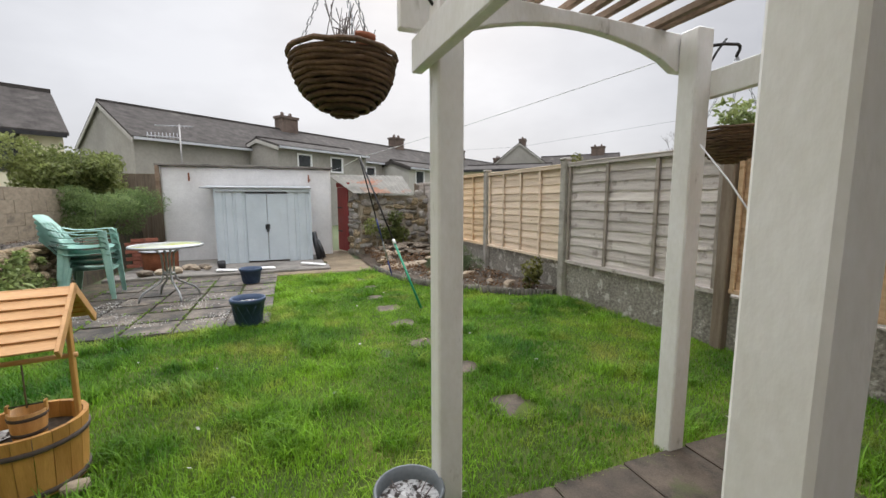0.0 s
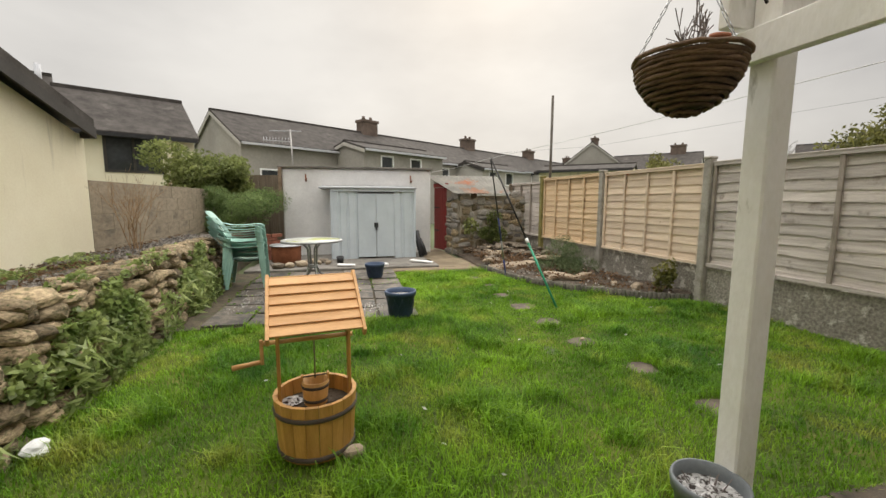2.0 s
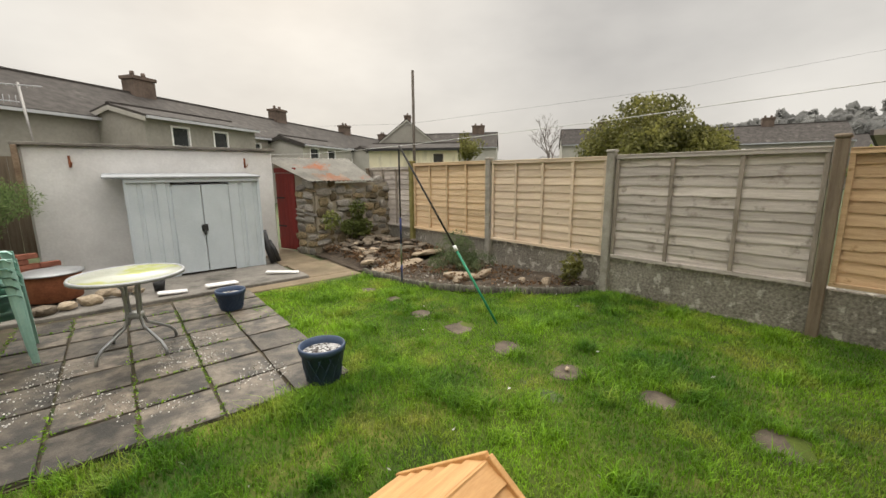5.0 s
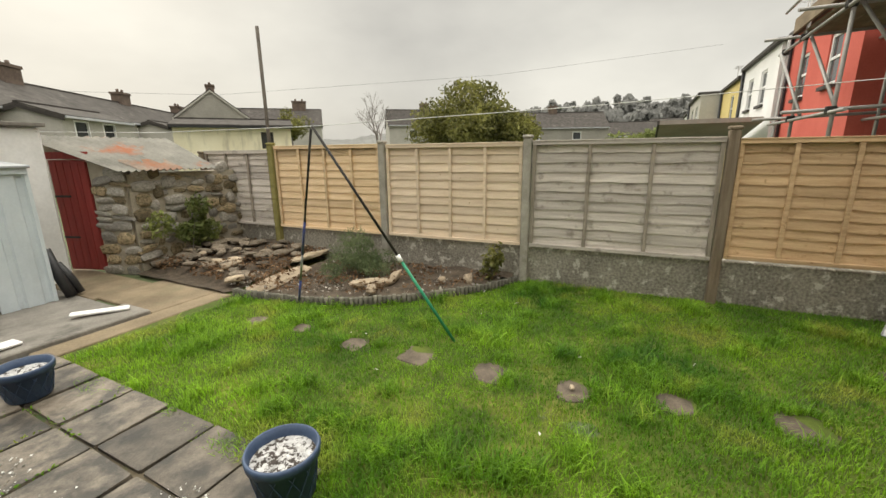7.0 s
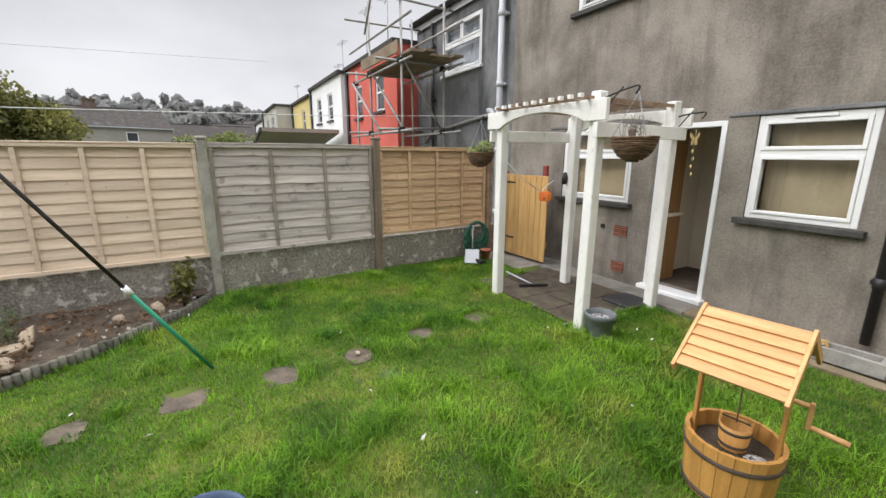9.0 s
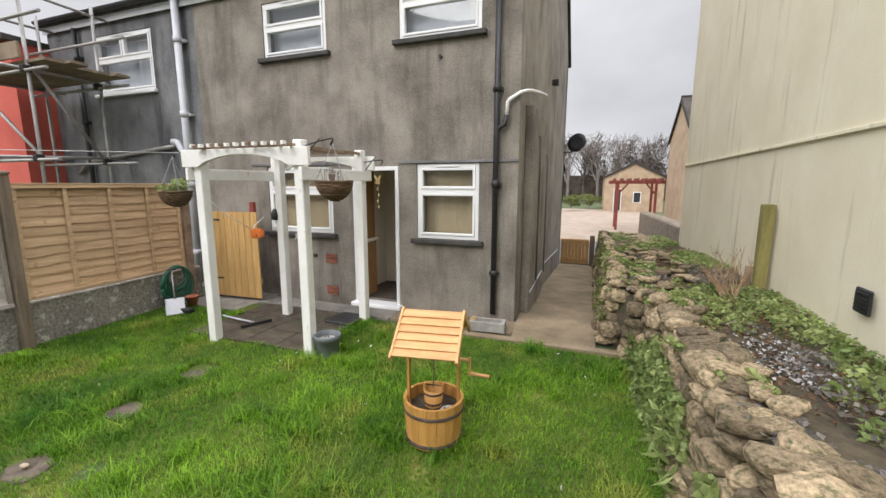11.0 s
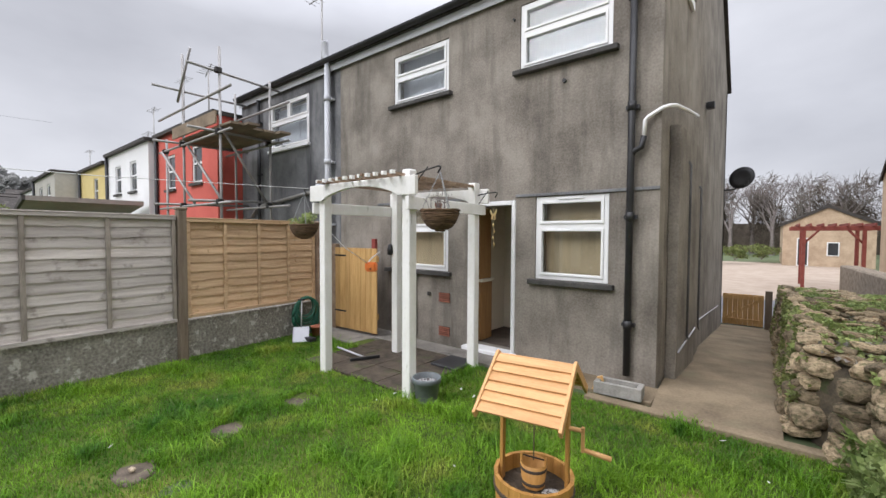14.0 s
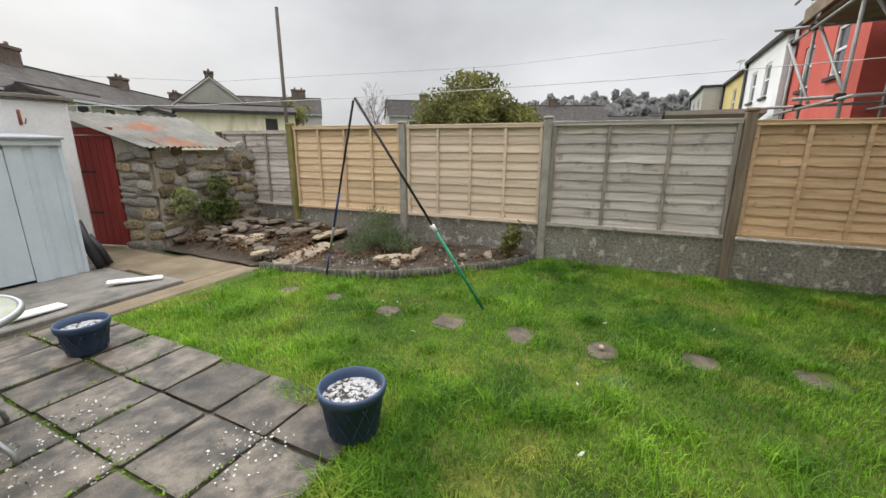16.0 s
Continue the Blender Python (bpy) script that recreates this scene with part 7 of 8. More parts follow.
# ---- scaffold and the terrace beyond ----
def house_block(name, m, L, D, eave, ridge, wall_m, label, wins=(), chims=(), low=-1.5, roof_over=0.2, ends=True):
    """A pitched-roof house: front wall along local x at y = 0, ridge at y = D / 2; wins: (x, z, w, h)."""
    h = thing(name, m, label, "house")
    bm = bmesh.new()
    pierced(bm, 0, L, low, eave, 0, 0.2, [(x - w / 2, x + w / 2, z - hh / 2, z + hh / 2) for x, z, w, hh in wins])
    part("front_wall", bm, wall_m, h)
    for x in (0.0, L - 0.2):
        bm = bmesh.new(); prism(bm, [(0.2, low), (0.2, eave), (D / 2, ridge - 0.03), (D, eave), (D, low)], 0.2, Matrix(((0, 1, 0, x), (1, 0, 0, 0), (0, 0, 1, 0), (0, 0, 0, 1)))); part("gable_wall", bm, wall_m, h)
    bm = bmesh.new(); box(bm, 0.2, D - 0.2, low, L - 0.2, D, eave); part("rear_wall", bm, wall_m, h)
    s = (ridge - eave) / (D / 2)
    for y0, z0, y1, z1 in ((-roof_over, eave - s * roof_over, D / 2, ridge), (D / 2, ridge, D + roof_over, eave - s * roof_over)):
        bm = bmesh.new(); prism(bm, [(y0, z0), (y1, z1), (y1, z1 + 0.09), (y0, z0 + 0.09)], L + 0.2, Matrix(((0, 1, 0, -0.1), (1, 0, 0, 0), (0, 0, 1, 0), (0, 0, 0, 1)))); part("roof", bm, M_SLATE, h)
    bm = bmesh.new(); box(bm, -0.1, D / 2 - 0.1, ridge + 0.03, L + 0.1, D / 2 + 0.1, ridge + 0.13); part("ridge_tiles", bm, M_SLATE, h)
    for y0, z0, y1, z1 in ((-roof_over, eave - s * roof_over, D / 2, ridge), (D / 2, ridge, D + roof_over, eave - s * roof_over)):
        bm = bmesh.new(); prism(bm, [(y0, z0 - 0.16), (y1, z1 - 0.16), (y1, z1), (y0, z0)], 0.04, Matrix(((0, 1, 0, -0.12), (1, 0, 0, 0), (0, 0, 1, 0), (0, 0, 0, 1)))); part("bargeboard", bm, M_TERRACE2 if wall_m is M_TERRACE else M_DARKTIMBER, h)
    bm = bmesh.new(); box(bm, -0.05, -roof_over - 0.06, eave - s * roof_over - 0.05, L + 0.05, -roof_over + 0.02, eave - s * roof_over + 0.05); part("gutter", bm, M_GREYP if wall_m in (M_TERRACE, M_TERRACE2) else M_BLACKP, h)
    for x, z, w, hh in wins:
        bm = bmesh.new(); t = 0.07
        a, b_, c, d_ = x - w / 2, x + w / 2, z - hh / 2, z + hh / 2
        box(bm, a, -0.02, c, a + t, 0.1, d_); box(bm, b_ - t, -0.02, c, b_, 0.1, d_); box(bm, a + t, -0.02, c, b_ - t, 0.1, c + t); box(bm, a + t, -0.02, d_ - t, b_ - t, 0.1, d_)
        if w > 1.0:
            box(bm, x - 0.03, -0.015, c + t, x + 0.03, 0.095, d_ - t)
        w_ = part("window", bm, M_DARKTIMBER if wall_m is M_YELLOW else M_UPVC, h)
        bm = bmesh.new(); box(bm, a + t * 0.9, 0.06, c + t * 0.9, b_ - t * 0.9, 0.08, d_ - t * 0.9); part("pane", bm, M_DARKGLASS, w_)
    for x, w, hh in chims:
        bm = bmesh.new(); box(bm, x - w / 2, D / 2 - 0.35, ridge - 0.4, x + w / 2, D / 2 + 0.35, ridge + hh)
        c_ = part("chimney", bm, M_CHIM, h)
        bm = bmesh.new(); box(bm, x - w / 2 - 0.06, D / 2 - 0.41, ridge + hh - 0.15, x + w / 2 + 0.06, D / 2 + 0.41, ridge + hh); part("capping", bm, M_CHIM, c_)
        for k in range(2):
            bm = bmesh.new(); cyl(bm, (x - w / 4 + k * w / 2, D / 2, ridge + hh), (x - w / 4 + k * w / 2, D / 2, ridge + hh + 0.24), 0.11, 0.085, 8); part("chimney_pot", bm, M_CHIM, c_)
    return h


M_DARKGLASS = mat("dark_window_glass", (0.03, 0.033, 0.036), (0.06, 0.065, 0.07), 1, 0.08, 0.0, 10)
M_CHIM = mat("old_chimney_brick", (0.10, 0.072, 0.058), (0.18, 0.135, 0.108), 2, 0.9, 0.2, 12)
TM = pose(-5.9, 19.3, 0, 0, 0, 36)
house_block("terrace_house", TM, 9.8, 6.0, 3.8, 5.4, M_TERRACE, "grey pebbledash terraced house with slate roof", [(1.2, 2.2, 0.9, 1.0)], [(9.0, 1.1, 0.85)])
house_block("terrace_house", TM @ pose(10, 0, 0), 9.8, 6.0, 3.8, 5.4, M_TERRACE, "grey terraced house under a long slate roof", [(1.6, 3.0, 0.9, 0.9), (3.0, 3.0, 0.9, 0.9)], [(9.2, 1.1, 0.85)])
house_block("terrace_house", TM @ pose(20, 0, 0), 9.8, 6.0, 3.8, 5.4, M_TERRACE2, "pale rendered terraced house further along the row", [(2.0, 3.0, 1.2, 1.0), (5.0, 3.0, 1.2, 1.0)], [(9.0, 1.1, 0.8)])
house_block("terrace_house", TM @ pose(30, 0, 0), 11.8, 6.0, 3.8, 5.4, M_TERRACE, "far terraced house at the end of the row", [(2.0, 3.0, 1.2, 1.0)], [(8.0, 1.1, 0.8)])
house_block("rear_wing", TM @ pose(4.7, -2.2, 0), 5.6, 2.9, 3.75, 4.15, M_TERRACE, "grey rendered rear wing with two white windows", [(1.45, 3.12, 0.85, 0.8), (3.45, 3.12, 0.85, 0.8)])
house_block("rear_wing", TM @ pose(14.2, -2.2, 0), 5.0, 2.9, 3.4, 3.85, M_TERRACE2, "pale rendered rear wing with white windows", [(1.2, 2.8, 1.0, 0.9), (3.2, 2.8, 1.0, 0.9)])
house_block("rear_wing", TM @ pose(24.5, -2.2, 0), 5.0, 2.9, 3.4, 3.85, M_TERRACE2, "cream rear wing of the far terraced houses", [(1.2, 2.8, 1.2, 0.9), (3.4, 2.8, 0.9, 0.9)])
# cream cottage behind the block wall
CM = pose(-8.42, 12.6, 0, 0, 0, 30)
house_block("cream_cottage", CM, 2.9, 3.8, 3.15, 4.4, M_YELLOW, "cream rendered cottage with slate roof and dark windows", [(1.45, 2.55, 1.3, 1.0)])
house_block("cream_cottage", CM @ pose(-4.5, 0.9, 0), 4.35, 5.0, 3.3, 4.95, M_YELLOW, "cream cottage wing with a black gutter pipe", [(3.3, 2.75, 0.3, 0.7)])
pp = thing("downpipe", CM @ pose(0.05, -0.12, 0), "brown downpipe on the cream cottage", "pipe")
bm = bmesh.new(); tube(bm, [(-0.25, -0.25, 3.1), (-0.05, 0, 2.7), (0, 0, 2.5), (0, 0, 1.0)], 0.045, 8); part("pipe", bm, M_BROWNF, pp)
fl = thing("metal_flue", CM @ pose(-0.3, 1.3, 4.1), "pale metal flue on the cottage roof", "flue")
bm = bmesh.new(); cyl(bm, (0, 0, 0), (0, 0, 0.75), 0.07, seg=10); part("stack", bm, M_GREYP, fl)
ae = thing("tv_aerial", pose(-3.13, 13.4, 2.13), "television aerial on a slim pole above the garage", "aerial")
bm = bmesh.new(); cyl(bm, (0.15, -0.6, -0.0), (0.02, 0, 1.25), 0.022, seg=8); part("pole", bm, M_SCAF, ae)
bm = bmesh.new(); tube(bm, [(-0.55, 0, 1.2), (0.35, 0, 1.22)], 0.01, 5); tube(bm, [(-0.75, 0, 0.93), (0.0, 0, 0.9)], 0.012, 5)
for k in range(9):
    cyl(bm, (-0.5 + k * 0.09, -0.1, 1.2), (-0.5 + k * 0.09, 0.1, 1.2), 0.006, seg=4); cyl(bm, (-0.72 + k * 0.085, 0, 0.86), (-0.72 + k * 0.085, 0, 1.02), 0.007, seg=4)
part("antenna", bm, M_GREYP, ae)

# houses and trees beyond the fence
house_block("far_house", pose(26, 40.5, 0, 0, 0, -48), 8.5, 6.0, 4.6, 6.3, M_TERRACE2, "pale far house with a slate roof and gable", [(2.0, 3.6, 1.0, 0.9)], [(6.3, 1.4, 0.9)])
house_block("far_house", pose(24.4, 36.0, 0, 0, 0, 54), 8.0, 5.6, 4.9, 7.1, M_TERRACE, "grey gabled house beyond the fence", [], [(4.0, 1.5, 0.9)])
house_block("low_building", pose(8.6, 21.2, 0, 0, 0, -41), 4.6, 3.0, 2.9, 3.2, M_YELLOW, "low cream building behind the store", [(3.6, 2.3, 0.5, 0.7)])
for x, y, rz, L, e, r_, wm in ((38, 30, -52, 9, 4.8, 6.6, M_TERRACE2), (46, 19, -68, 12, 4.4, 6.2, M_TERRACE), (33.0, 20.5, -60, 7, 3.4, 4.7, M_TERRACE)):
    house_block("far_house", pose(x, y, 0, 0, 0, rz), L, 6, e, r_, wm, "distant house with a grey roof beyond the fence", [(L * 0.3, e - 1, 1, 0.9), (L * 0.7, e - 1, 1, 0.9)], [(L * 0.5, 1.0, 0.8)])
for x, y, rz, L, e, r_, wm in ((60, 12, -80, 14, 3.6, 5.6, M_TERRACE2), (72, 22, -75, 12, 5.0, 7.0, M_WHITEWALL), (76, 4, -95, 11, 4.6, 6.8, M_WHITEWALL), (90, -2, -95, 12, 6.5, 8.5, M_WHITEWALL), (85, 30, -75, 16, 5.6, 7.8, M_TERRACE2)):
    house_block("far_bungalow", pose(x, y, 0, 0, 0, rz), L, 8, e, r_, wm, "distant bungalow with a grey roof below the hill", [(L * 0.25, e - 1, 1.6, 1.1), (L * 0.7, e - 1, 1.6, 1.1)])


def tree(name, base, height, crown_r, n, size, material, label, seed, trunk=0.25, lift=0.6):
    t = thing(name, pose(0, 0, 0), label, "tree")
    r = random.Random(seed)
    bm = bmesh.new()
    top = Vector((base[0], base[1], base[2] + height * 0.75))
    cyl(bm, base, top, trunk, trunk * 0.3, 8)
    for k in range(9):
        p = Vector(base).lerp(top, r.uniform(0.3, 0.95)); q = p + Vector((r.uniform(-1, 1) * crown_r[0], r.uniform(-1, 1) * crown_r[1], r.uniform(0.1, 0.5) * crown_r[2]))
        cyl(bm, p, q, trunk * 0.35, trunk * 0.08, 6)
    part("trunk", bm, M_BARK, t)
    leaves("crown", blob_points(n, (base[0], base[1], base[2] + height * lift), crown_r, seed, 0.25, 22), size, material, t, aspect=0.55, seed=seed)
    return t


tree("evergreen_tree", (29.5, 15.5, -0.5), 6.5, (3.9, 3.9, 2.5), 24000, 0.14, M_EVERGREEN, "dense olive evergreen tree beyond the fence", 51, lift=0.66)
tree("evergreen_shrub", (23.5, 30.0, 0), 4.6, (1.2, 1.2, 1.1), 3000, 0.1, M_EVERGREEN, "small clipped evergreen beyond the fence", 52, 0.12, 0.78)
tree("far_shrub", (48, 4.5, 0), 3.6, (3.5, 3.5, 1.5), 3000, 0.2, M_SHRUB, "round green shrub near the far bungalows", 53, 0.2, 0.6)


def bare_tree(base, height, label, seed, w=0.22, n=4):
    t = thing("bare_tree", pose(*base), label, "tree")
    r = random.Random(seed)
    bm = bmesh.new()

    def grow(p, d, L, rad, depth):
        q = p + d * L
        cyl(bm, p, q, rad, rad * 0.65, 5 if depth > 2 else 3, False)
        if depth:
            for _ in range(3 if depth > 1 else 4):
                e = (d + Vector((r.uniform(-1, 1), r.uniform(-1, 1), r.uniform(-0.15, 0.5))) * 0.75).normalized()
                grow(q, e, L * r.uniform(0.6, 0.85), rad * 0.55, depth - 1)
    grow(Vector((0, 0, -0.5)), Vector((0, 0, 1)), height * 0.28, w, n)
    part("crown", bm, M_BARK, t)
    return t


bare_tree((36.5, 30.5, 0), 8.6, "bare winter tree beyond the fence", 61, 0.2, 5)
bt = bare_tree((1.0, -56, -0.7), 11, "bare winter tree in the wood beyond the drive", 62, 0.3, 5)
for k, (x, y) in enumerate(((-3, -58), (-6, -55), (-9.5, -60), (-13, -56), (4.5, -60), (-1, -62), (-16, -60), (8, -57))):
    copy_thing(bt, pose(x, y, -0.7, 0, 0, 67 * k))
M_WOODS = mat("winter_twigs", (0.085, 0.07, 0.055), (0.20, 0.165, 0.135), 0.4, 0.95, 0.0, 3, island=True, vary=0.3)
tw = np.concatenate([blob_points(760, (-20 + 1.9 * k + random.uniform(-1, 1), -58 - random.uniform(0, 8), 4.2 + random.uniform(-0.6, 0.9)), (2.6, 2.6, 4.6), 900 + k, hollow=0.1, lumps=6) for k in range(22)])
tagged(leaves("winter_wood", tw, 0.9, M_WOODS, aspect=0.035, seed=90, up=0.4), "tangle of bare winter trees behind the drive", "woods", kind="stuff")
bm = bmesh.new(); box(bm, -40, -72, -1, 40, -70, 3.4)
solid("backdrop_wood", bm, M_WOODS, "dim brown winter wood behind the drive", "woods")

# wooded hill on the skyline, greyed by the haze in its colour
verts, faces = [], []
nh = 160
for i in range(nh + 1):
    a = math.radians(-38 + 100 * i / nh)
    R = 210
    x, y = R * math.cos(a), R * math.sin(a)
    deg = math.degrees(a)
    h = 14 + 6 * math.exp(-((deg - 4) / 16) ** 2) + 3 * noise.noise(Vector((deg * 0.12, 0, 1))) + 2.2 * noise.noise(Vector((deg * 0.9, 0, 2))) - max(0, deg - 25) * 0.35
    for rr, z in ((0.45, -2), (0.7, h * 0.35), (1.0, h), (1.15, h * 0.5)):
        verts.append((x * rr, y * rr, z))
for i in range(nh):
    for k in range(3):
        faces.append((i * 4 + k, i * 4 + k + 1, i * 4 + k + 5, i * 4 + k + 4))
tagged(raw("backdrop_hill", verts, faces, M_HILL_HAZE), "low wooded hill on the skyline, greyed by painted haze", "hill", kind="structure")
r = np.random.default_rng(70)
pts = []
for k in range(260):
    a = math.radians(r.uniform(-36, 24)); R = r.uniform(160, 214)
    deg = math.degrees(a)
    h = 14 + 6 * math.exp(-((deg - 4) / 16) ** 2)
    z = h * (0.35 + 0.65 * (R / 210 - 0.7) / 0.3)
    s = r.uniform(1.4, 3.4)
    pts.append(blob_points(140, (R * math.cos(a), R * math.sin(a), z + s * 0.6), (s, s, s * 1.15), 700 + k, lumps=4))
tagged(leaves("far_woods", np.concatenate(pts), 1.2, M_HILL_HAZE, aspect=0.9, seed=71), "distant trees along the wooded hill, greyed by painted haze", "woods", kind="stuff")
wire = thing("overhead_wire", pose(0, 0, 0), "thin overhead cable crossing the sky", "cable")
bm = bmesh.new(); tube(bm, [(-0.5, 60, 6.5), (20, 34, 6.2), (34, 16, 8.2), (48, -2, 11.5)], 0.011, 4); part("strand", bm, M_WIRE, wire)

# painted houses of the same row, in line with the rear wall
def row_house(x0, x1, y, eave, wall_m, label, wins):
    h = thing("row_house", pose(x0, y, 0), label, "house")
    L = x1 - x0
    bm = bmesh.new(); pierced(bm, 0, L, -1, eave, -0.25, 0.0, [(x - w / 2, x + w / 2, z - hh / 2, z + hh / 2) for x, z, w, hh in wins]); part("rear_wall", bm, wall_m, h)
    bm = bmesh.new(); box(bm, 0, -6, -1, 0.2, -0.25, eave); part("side_wall", bm, wall_m, h)
    bm = bmesh.new(); box(bm, -0.05, -6, eave, L + 0.02, 0.12, eave + 0.1); part("roof", bm, M_DARKTIMBER, h)
    bm = bmesh.new(); cyl(bm, (L - 0.12, 0.06, -0.5), (L - 0.12, 0.06, eave + 0.05), 0.05, seg=8); part("downpipe", bm, M_BLACKP, h)
    for x, z, w, hh in wins:
        bm = bmesh.new(); t = 0.06; a, b_, c, d_ = x - w / 2, x + w / 2, z - hh / 2, z + hh / 2
        box(bm, a, -0.1, c, a + t, -0.03, d_); box(bm, b_ - t, -0.1, c, b_, -0.03, d_); box(bm, a + t, -0.1, c, b_ - t, -0.03, c + t); box(bm, a + t, -0.1, d_ - t, b_ - t, -0.03, d_); box(bm, a + t, -0.095, z, b_ - t, -0.035, z + 0.05)
        w_ = part("window", bm, M_UPVC, h)
        bm = bmesh.new(); box(bm, a + t * 0.9, -0.08, c + t * 0.9, b_ - t * 0.9, -0.06, d_ - t * 0.9); part("pane", bm, M_DARKGLASS, w_)
        bm = bmesh.new(); box(bm, a - 0.05, -0.02, c - 0.07, b_ + 0.05, 0.07, c); part("sill", bm, M_SILL, w_)
    return h


row_house(7.47, 11.6, 0.55, 4.35, M_REDWALL, "red painted terraced house behind scaffolding", [(1.2, 3.35, 0.65, 0.95), (3.0, 3.3, 0.65, 0.95)])
row_house(11.65, 16.2, 0.75, 4.3, M_WHITEWALL, "white painted terraced house in the row", [(1.5, 3.4, 0.7, 0.95), (3.2, 3.4, 0.7, 0.95)])
row_house(16.25, 20.4, 0.8, 4.1, M_OCHRE, "ochre yellow terraced house in the row", [(1.5, 3.2, 0.7, 1.0)])
row_house(20.45, 26, 1.6, 4.1, M_TERRACE2, "cream terraced house further along the row", [(1.5, 3.2, 0.9, 1.0), (3.6, 3.2, 0.9, 1.0)])
row_house(26.05, 33, 1.4, 3.9, M_WHITEWALL, "pale terraced house at the end of the row", [(2, 3.0, 0.9, 1.0), (5, 3.0, 0.9, 1.0)])
lt = thing("lean_to_roof", pose(11.6, 0.9, 1.9), "dark-edged sloping roof of a neighbour's lean-to", "roof")
bm = bmesh.new(); prism(bm, [(0, 0.6), (0.0, 0.72), (4.5, 0.05), (4.5, -0.05)], 2.4, pose(0, 0, -0.1)); part("slope", bm, M_TERRACE, lt)
bm = bmesh.new(); box(bm, 0, 2.4, -0.12, 4.5, 2.46, 0.0, pose(0, 0, 0.62, 0, 8.3, 0)); part("edge_board", bm, M_DARKTIMBER, lt)
for x, y, z, hh in ((9.3, 0.0, 4.4, 1.6), (12.5, -0.5, 4.4, 2.2), (15.5, -0.5, 4.3, 1.9), (18.0, -1, 4.2, 1.6), (23, 0, 4.2, 1.3)):
    ma = thing("roof_aerial", pose(x, y, z), "thin television aerial on a terrace roof", "aerial")
    bm = bmesh.new(); cyl(bm, (0, 0, 0), (0, 0, hh), 0.018, seg=6); part("pole", bm, M_SCAF, ma)
    bm = bmesh.new(); tube(bm, [(-0.45, 0.1, hh), (0.45, -0.1, hh - 0.05)], 0.012, 5)
    for k in range(6):
        cyl(bm, (-0.4 + k * 0.16, -0.14, hh), (-0.4 + k * 0.16, 0.14, hh), 0.007, seg=4)
    part("antenna", bm, M_SCAF, ma)

# scaffold in front of the adjoining house
sc = thing("scaffold", pose(0, 0, 0), "steel tube scaffold tower with a boarded platform", "scaffold")
def steel(name, a, b, r=0.024):
    bm = bmesh.new(); cyl(bm, a, b, r, seg=8); part(name, bm, M_SCAF, sc)


for x, y, top_ in ((5.55, 0.30, 4.74), (5.25, 1.40, 4.96), (7.10, 0.30, 4.80), (7.00, 1.40, 5.30), (8.00, 1.40, 3.70)):
    steel("standard", (x, y, -0.05), (x, y, top_), 0.026)
for z in (2.16, 3.42, 4.15):
    steel("ledger", (4.75, 0.35, z), (7.6, 0.35, z))
    steel("ledger", (4.70, 1.45, z), (8.3, 1.45, z))
for z in (2.22, 3.48, 4.56):
    steel("transom", (5.22, 1.95, z - 0.04), (5.62, -0.0, z + 0.05))
    steel("transom", (6.97, 1.95, z - 0.03), (7.14, 0.0, z + 0.04))
for a, b in (((5.27, 1.36, 3.52), (5.55, 0.36, 2.2)), ((7.0, 1.36, 3.5), (5.3, 1.36, 2.2)), ((8.0, 1.50, 3.4), (6.2, 1.50, 2.2)), ((7.0, 1.5, 4.3), (6.3, 1.5, 5.2))):
    steel("brace", a, b)
for x, y, z in ((5.25, 1.42, 2.19), (5.25, 1.42, 3.45), (5.55, 0.33, 2.19), (5.55, 0.33, 3.45), (7.0, 1.42, 2.19), (7.0, 1.42, 3.45), (5.25, 1.42, 4.54), (8.0, 1.42, 3.42)):
    bm = bmesh.new(); box(bm, x - 0.045, y - 0.05, z - 0.05, x + 0.045, y + 0.06, z + 0.05); part("coupler", bm, M_IRON, sc, bevel=0.01)
for k in range(5):
    bm = bmesh.new(); box(bm, 4.85 + random.uniform(-0.22, 0.12), 0.30 + k * 0.225, 3.535, 7.25 + random.uniform(-0.1, 0.1), 0.515 + k * 0.225, 3.575); part("board", bm, M_BOARD, sc)
bm = bmesh.new(); box(bm, 5.2, 1.48, 3.58, 7.3, 1.515, 3.80); part("toe_board", bm, M_BOARD, sc, "brown timber toe board")

# ---- beyond the side path ----
bm = bmesh.new(); box(bm, -7, -40, -0.72, 6, -14, -0.68)
solid("driveway", bm, M_GRAVEL, "pale buff gravel drive beyond the gate", "drive")
bm = bmesh.new(); box(bm, -9, -14, -0.725, 6, -8.3, -0.685)
solid("road", bm, M_TARMAC, "strip of dark tarmac before the drive", "road")
bung = house_block("stone_bungalow", pose(-8.6, -37, -0.7, 0, 0, -90), 9.0, 5.1, 3.3, 4.6, M_TANSTONE, "tan stone bungalow with a brown pitched roof, gable to the drive", [(3.0, 1.6, 1.1, 1.3)], low=-0.2)
for y0, z0, y1, z1 in ((1.95, 0.9, 2.5, 1.8), (3.65, 0.1, 4.2, 2.1)):
    bm = bmesh.new(); box(bm, -0.03, y0 - 0.07, z0 - 0.07, 0.02, y1 + 0.07, z1 + 0.07)
    w_ = part("window", bm, M_UPVC, bung)
    bm = bmesh.new(); box(bm, -0.045, y0, z0, -0.034, y1, z1); part("pane", bm, M_DARKGLASS, w_)
house_block("stone_house", pose(-6.6, -16.5, -0.7, 0, 0, 180), 6, 6, 5.0, 6.9, M_TANSTONE, "tan rendered house with a dark slate roof and pipe", [(1.5, 3.8, 0.6, 0.9)], low=-0.2)
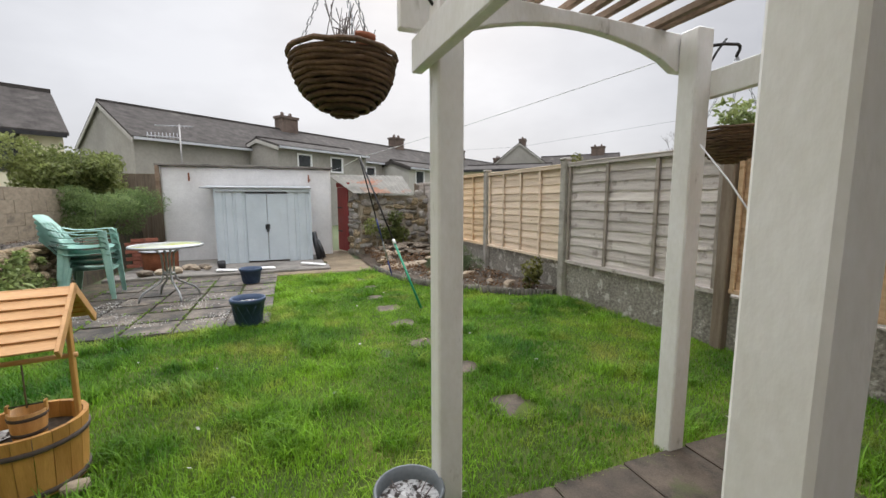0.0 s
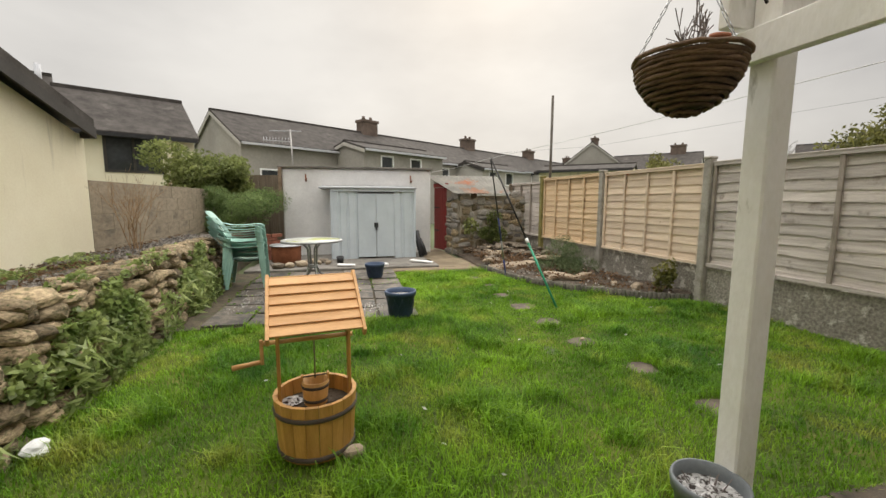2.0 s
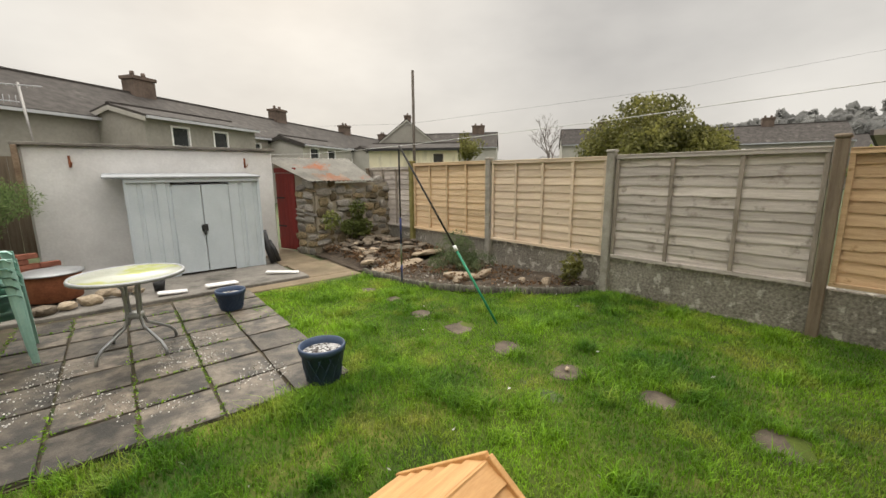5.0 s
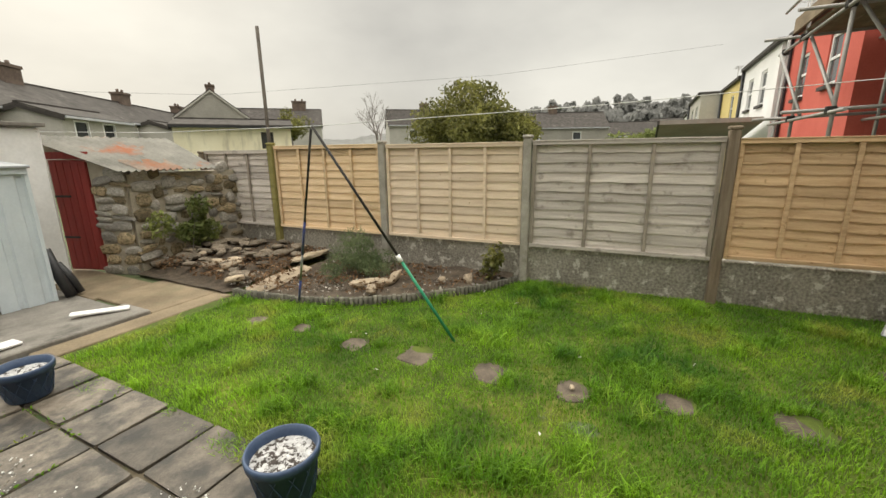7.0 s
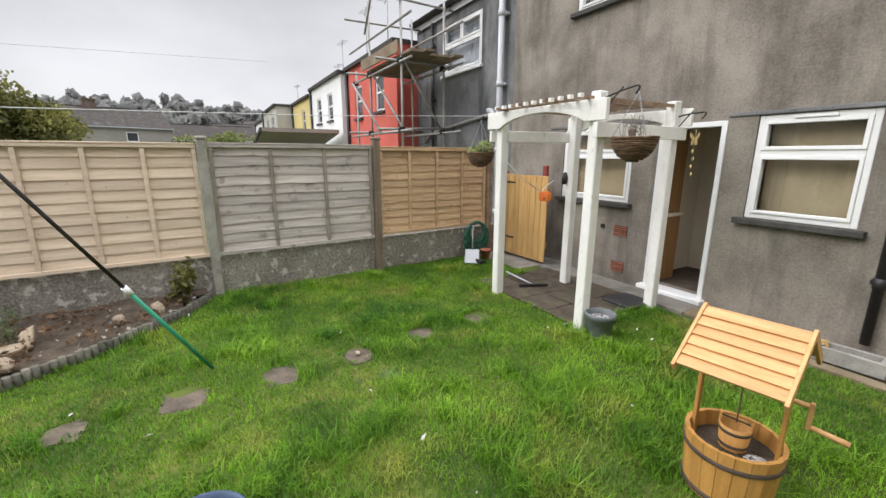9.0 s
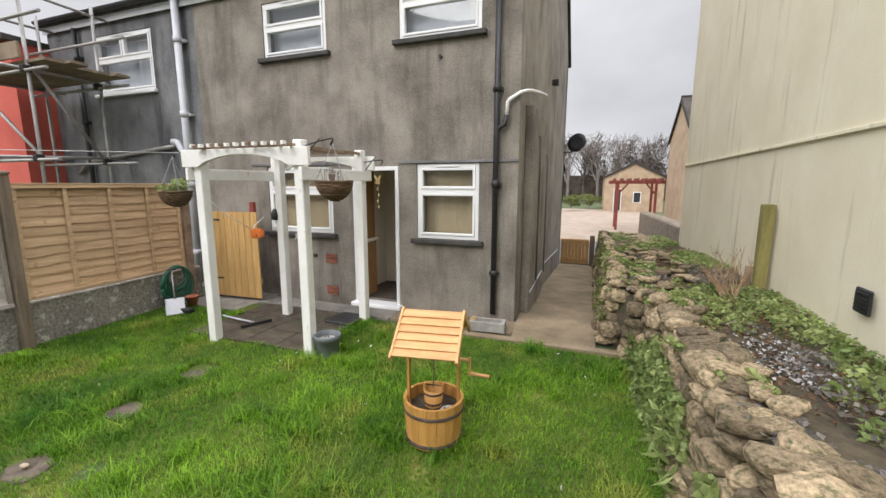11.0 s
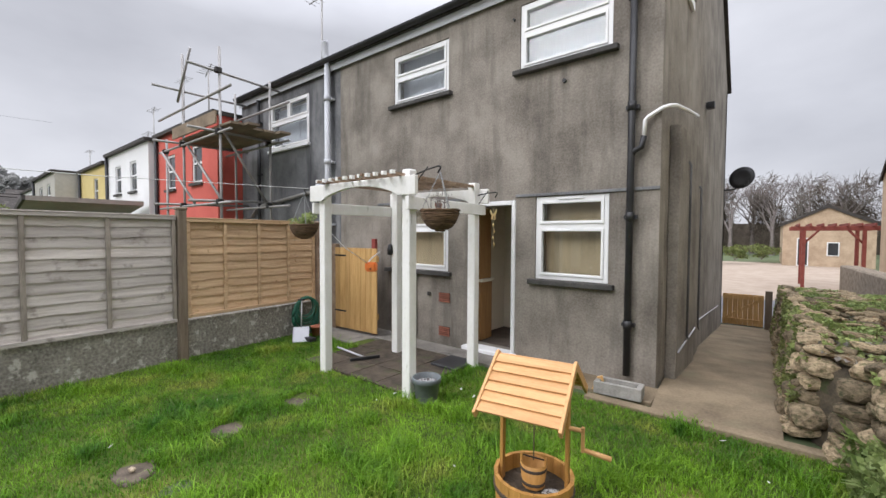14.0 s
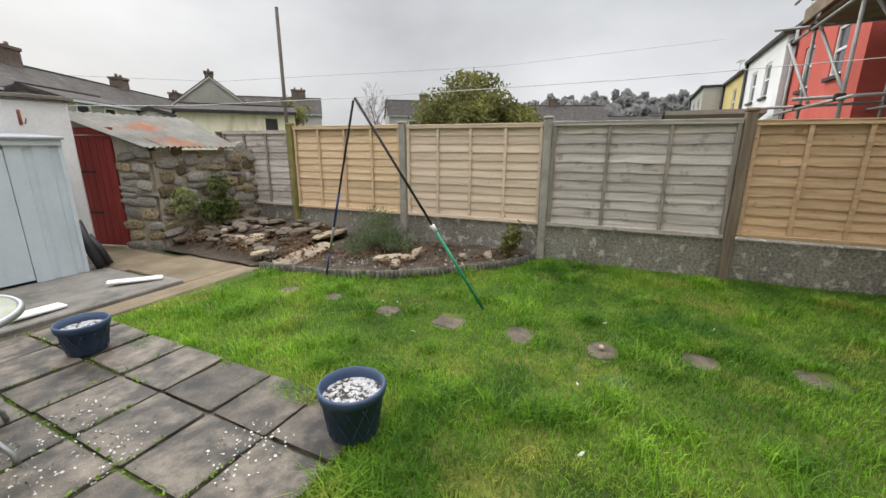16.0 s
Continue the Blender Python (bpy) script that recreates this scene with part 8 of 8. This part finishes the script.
rpg = thing("red_pergola", pose(-3.80, -19.5, -0.7) @ Matrix.Diagonal((0.9, 1.1, 0.99, 1)), "red-brown stained timber pergola in the front garden", "pergola")
for x in (0, -2.1):
    for y in (0, -1.6):
        bm = bmesh.new(); box(bm, x - 0.07, y - 0.07, 0, x + 0.07, y + 0.07, 2.6); part("post", bm, M_REDWOOD, rpg)
for y in (0, -1.6):
    bm = bmesh.new(); box(bm, -2.6, y - 0.05, 2.6, 0.5, y + 0.05, 2.78); part("beam", bm, M_REDWOOD, rpg)
for k in range(7):
    bm = bmesh.new(); box(bm, -2.4 + k * 0.43, -2.1, 2.78, -2.34 + k * 0.43, 0.5, 2.9); part("rafter", bm, M_REDWOOD, rpg)
for x, s in ((0, -1), (-2.1, 1)):
    bm = bmesh.new(); cyl(bm, (x, 0, 2.0), (x + s * 0.55, 0, 2.62), 0.05, seg=6); part("brace", bm, M_REDWOOD, rpg)
tr = thing("stone_trough", pose(-4.66, -16.3, -0.7), "long dark stone planter wall beyond the bank", "planter")
bm = bmesh.new(); box(bm, -0.5, 0, 0, 0.0, 7.8, 1.25, pose(0, 0, 0, 0, 0, 3.2)); part("body", bm, M_STONE_D, tr, bevel=0.05)
for x, y, s in ((1.5, -33, 1.0), (-0.5, -36, 0.9), (-2.2, -40, 1.2), (3.5, -36, 1.2)):
    bush("garden_shrub", (x, y, -0.2 + s * 0.4), (s * 1.3, s, s * 0.6), 1200, 0.09, M_SHRUB, "low olive shrub along the gravel drive", int(90 + x * 3), 4)

# ---- grass ----
def grass(n, seed):
    r = np.random.default_rng(seed)
    P, Ln = [], []
    for _ in range(n):
        x, y = r.uniform(-3.3, 3.34), r.uniform(0.62, 8.05)
        if not on_lawn(x, y):
            continue
        k = noise.noise(Vector((x * 0.75, y * 0.75, 17))) + 0.5 * noise.noise(Vector((x * 2.2, y * 2.2, 5)))
        tall = max(0.0, k - 0.1) * 0.8
        P.append((x, y, lawn_z(x, y) - 0.004)); Ln.append(0.026 + 0.10 * tall + 0.012 * r.random())
    for _ in range(170):
        cx, cy, w = r.uniform(-3.0, 3.0), r.uniform(0.8, 7.9), r.uniform(0.05, 0.13)
        for _ in range(int(2600 * w)):
            x, y = cx + w * r.normal() * 0.7, cy + w * r.normal() * 0.7
            if on_lawn(x, y):
                P.append((x, y, lawn_z(x, y) - 0.004)); Ln.append(r.uniform(0.05, 0.05 + 0.55 * w))
    P, Ln = np.array(P), np.array(Ln) * r.uniform(0.6, 1.35, len(P))
    n = len(P)
    az = r.uniform(0, 2 * np.pi, n)
    lean = r.uniform(0.3, 1.3, n) * (0.8 + 7 * Ln)
    d = np.stack([np.cos(az), np.sin(az), np.zeros(n)], 1)
    s = np.stack([-np.sin(az), np.cos(az), np.zeros(n)], 1) * (0.0022 + 0.012 * Ln)[:, None]
    up = np.array([0, 0, 1.0])
    mid = P + (up * 0.62 + d * 0.22 * lean[:, None]) * Ln[:, None]
    tip = P + (up * 0.92 + d * 0.75 * lean[:, None]) * Ln[:, None]
    v = np.stack([P - s, P + s, mid + s * 0.8, mid - s * 0.8, tip], 1).reshape(-1, 3)
    me = bpy.data.meshes.new("grass")
    me.vertices.add(5 * n); me.vertices.foreach_set("co", v.astype(np.float32).ravel())
    b0 = np.arange(n) * 5
    loops = np.stack([b0, b0 + 1, b0 + 2, b0 + 3, b0 + 3, b0 + 2, b0 + 4], 1).astype(np.int32)
    me.loops.add(7 * n); me.loops.foreach_set("vertex_index", loops.ravel())
    starts = np.stack([np.arange(n) * 7, np.arange(n) * 7 + 4], 1).astype(np.int32)
    me.polygons.add(2 * n); me.polygons.foreach_set("loop_start", starts.ravel())
    me.update(calc_edges=True)
    me.materials.append(M_GRASS)
    return tagged(new("grass", me), "uneven tufted green grass of the back lawn", "grass", kind="stuff")


grass(330000, 80)
# moss and weeds in the patio joints
jt = []
for k in range(9000):
    x, y = rg.uniform(-2.95, -0.72), rg.uniform(4.93, 8.1)
    fx, fy = ((x + 2.93) % 0.46), ((y - 4.93) % 0.455)
    if min(fx, 0.46 - fx) < 0.022 or min(fy, 0.455 - fy) < 0.022:
        if noise.noise(Vector((x * 1.5, y * 1.5, 40))) > -0.1:
            jt.append((x, y, 0.04 + 0.015 * rg.random()))
tagged(leaves("joint_weeds", np.array(jt), 0.013, M_GRASS, flat=0.3, aspect=0.4, seed=81), "moss and weeds sprouting from the patio joints", "weeds", kind="stuff")
ch = [(rg.uniform(-2.9, -1.0), rg.uniform(5.2, 6.6), 0.042 + 0.004 * rg.random()) for k in range(1800)]
ch = [p for p in ch if noise.noise(Vector((p[0] * 2.2, p[1] * 2.2, 44))) > 0.0]
M_CHIP = mat("pale_petals", (0.5, 0.49, 0.46), (0.68, 0.67, 0.64), 20, 0.9, 0.0, 60)
tagged(leaves("patio_chips", np.array(ch), 0.007, M_CHIP, flat=0.85, aspect=0.9, seed=82), "tiny pale chippings strewn over the patio", "chips", kind="stuff")

bits = [(x, y, lawn_z(x, y) + 0.03) for x, y in zip(rg.uniform(-2.9, 2.9, 60), rg.uniform(0.8, 7.8, 60)) if on_lawn(x, y)]
tagged(leaves("fallen_bits", np.array(bits), 0.022, M_CHIP, flat=0.6, aspect=0.35, seed=83), "scattered pale fallen leaves on the lawn", "leaves", kind="stuff")
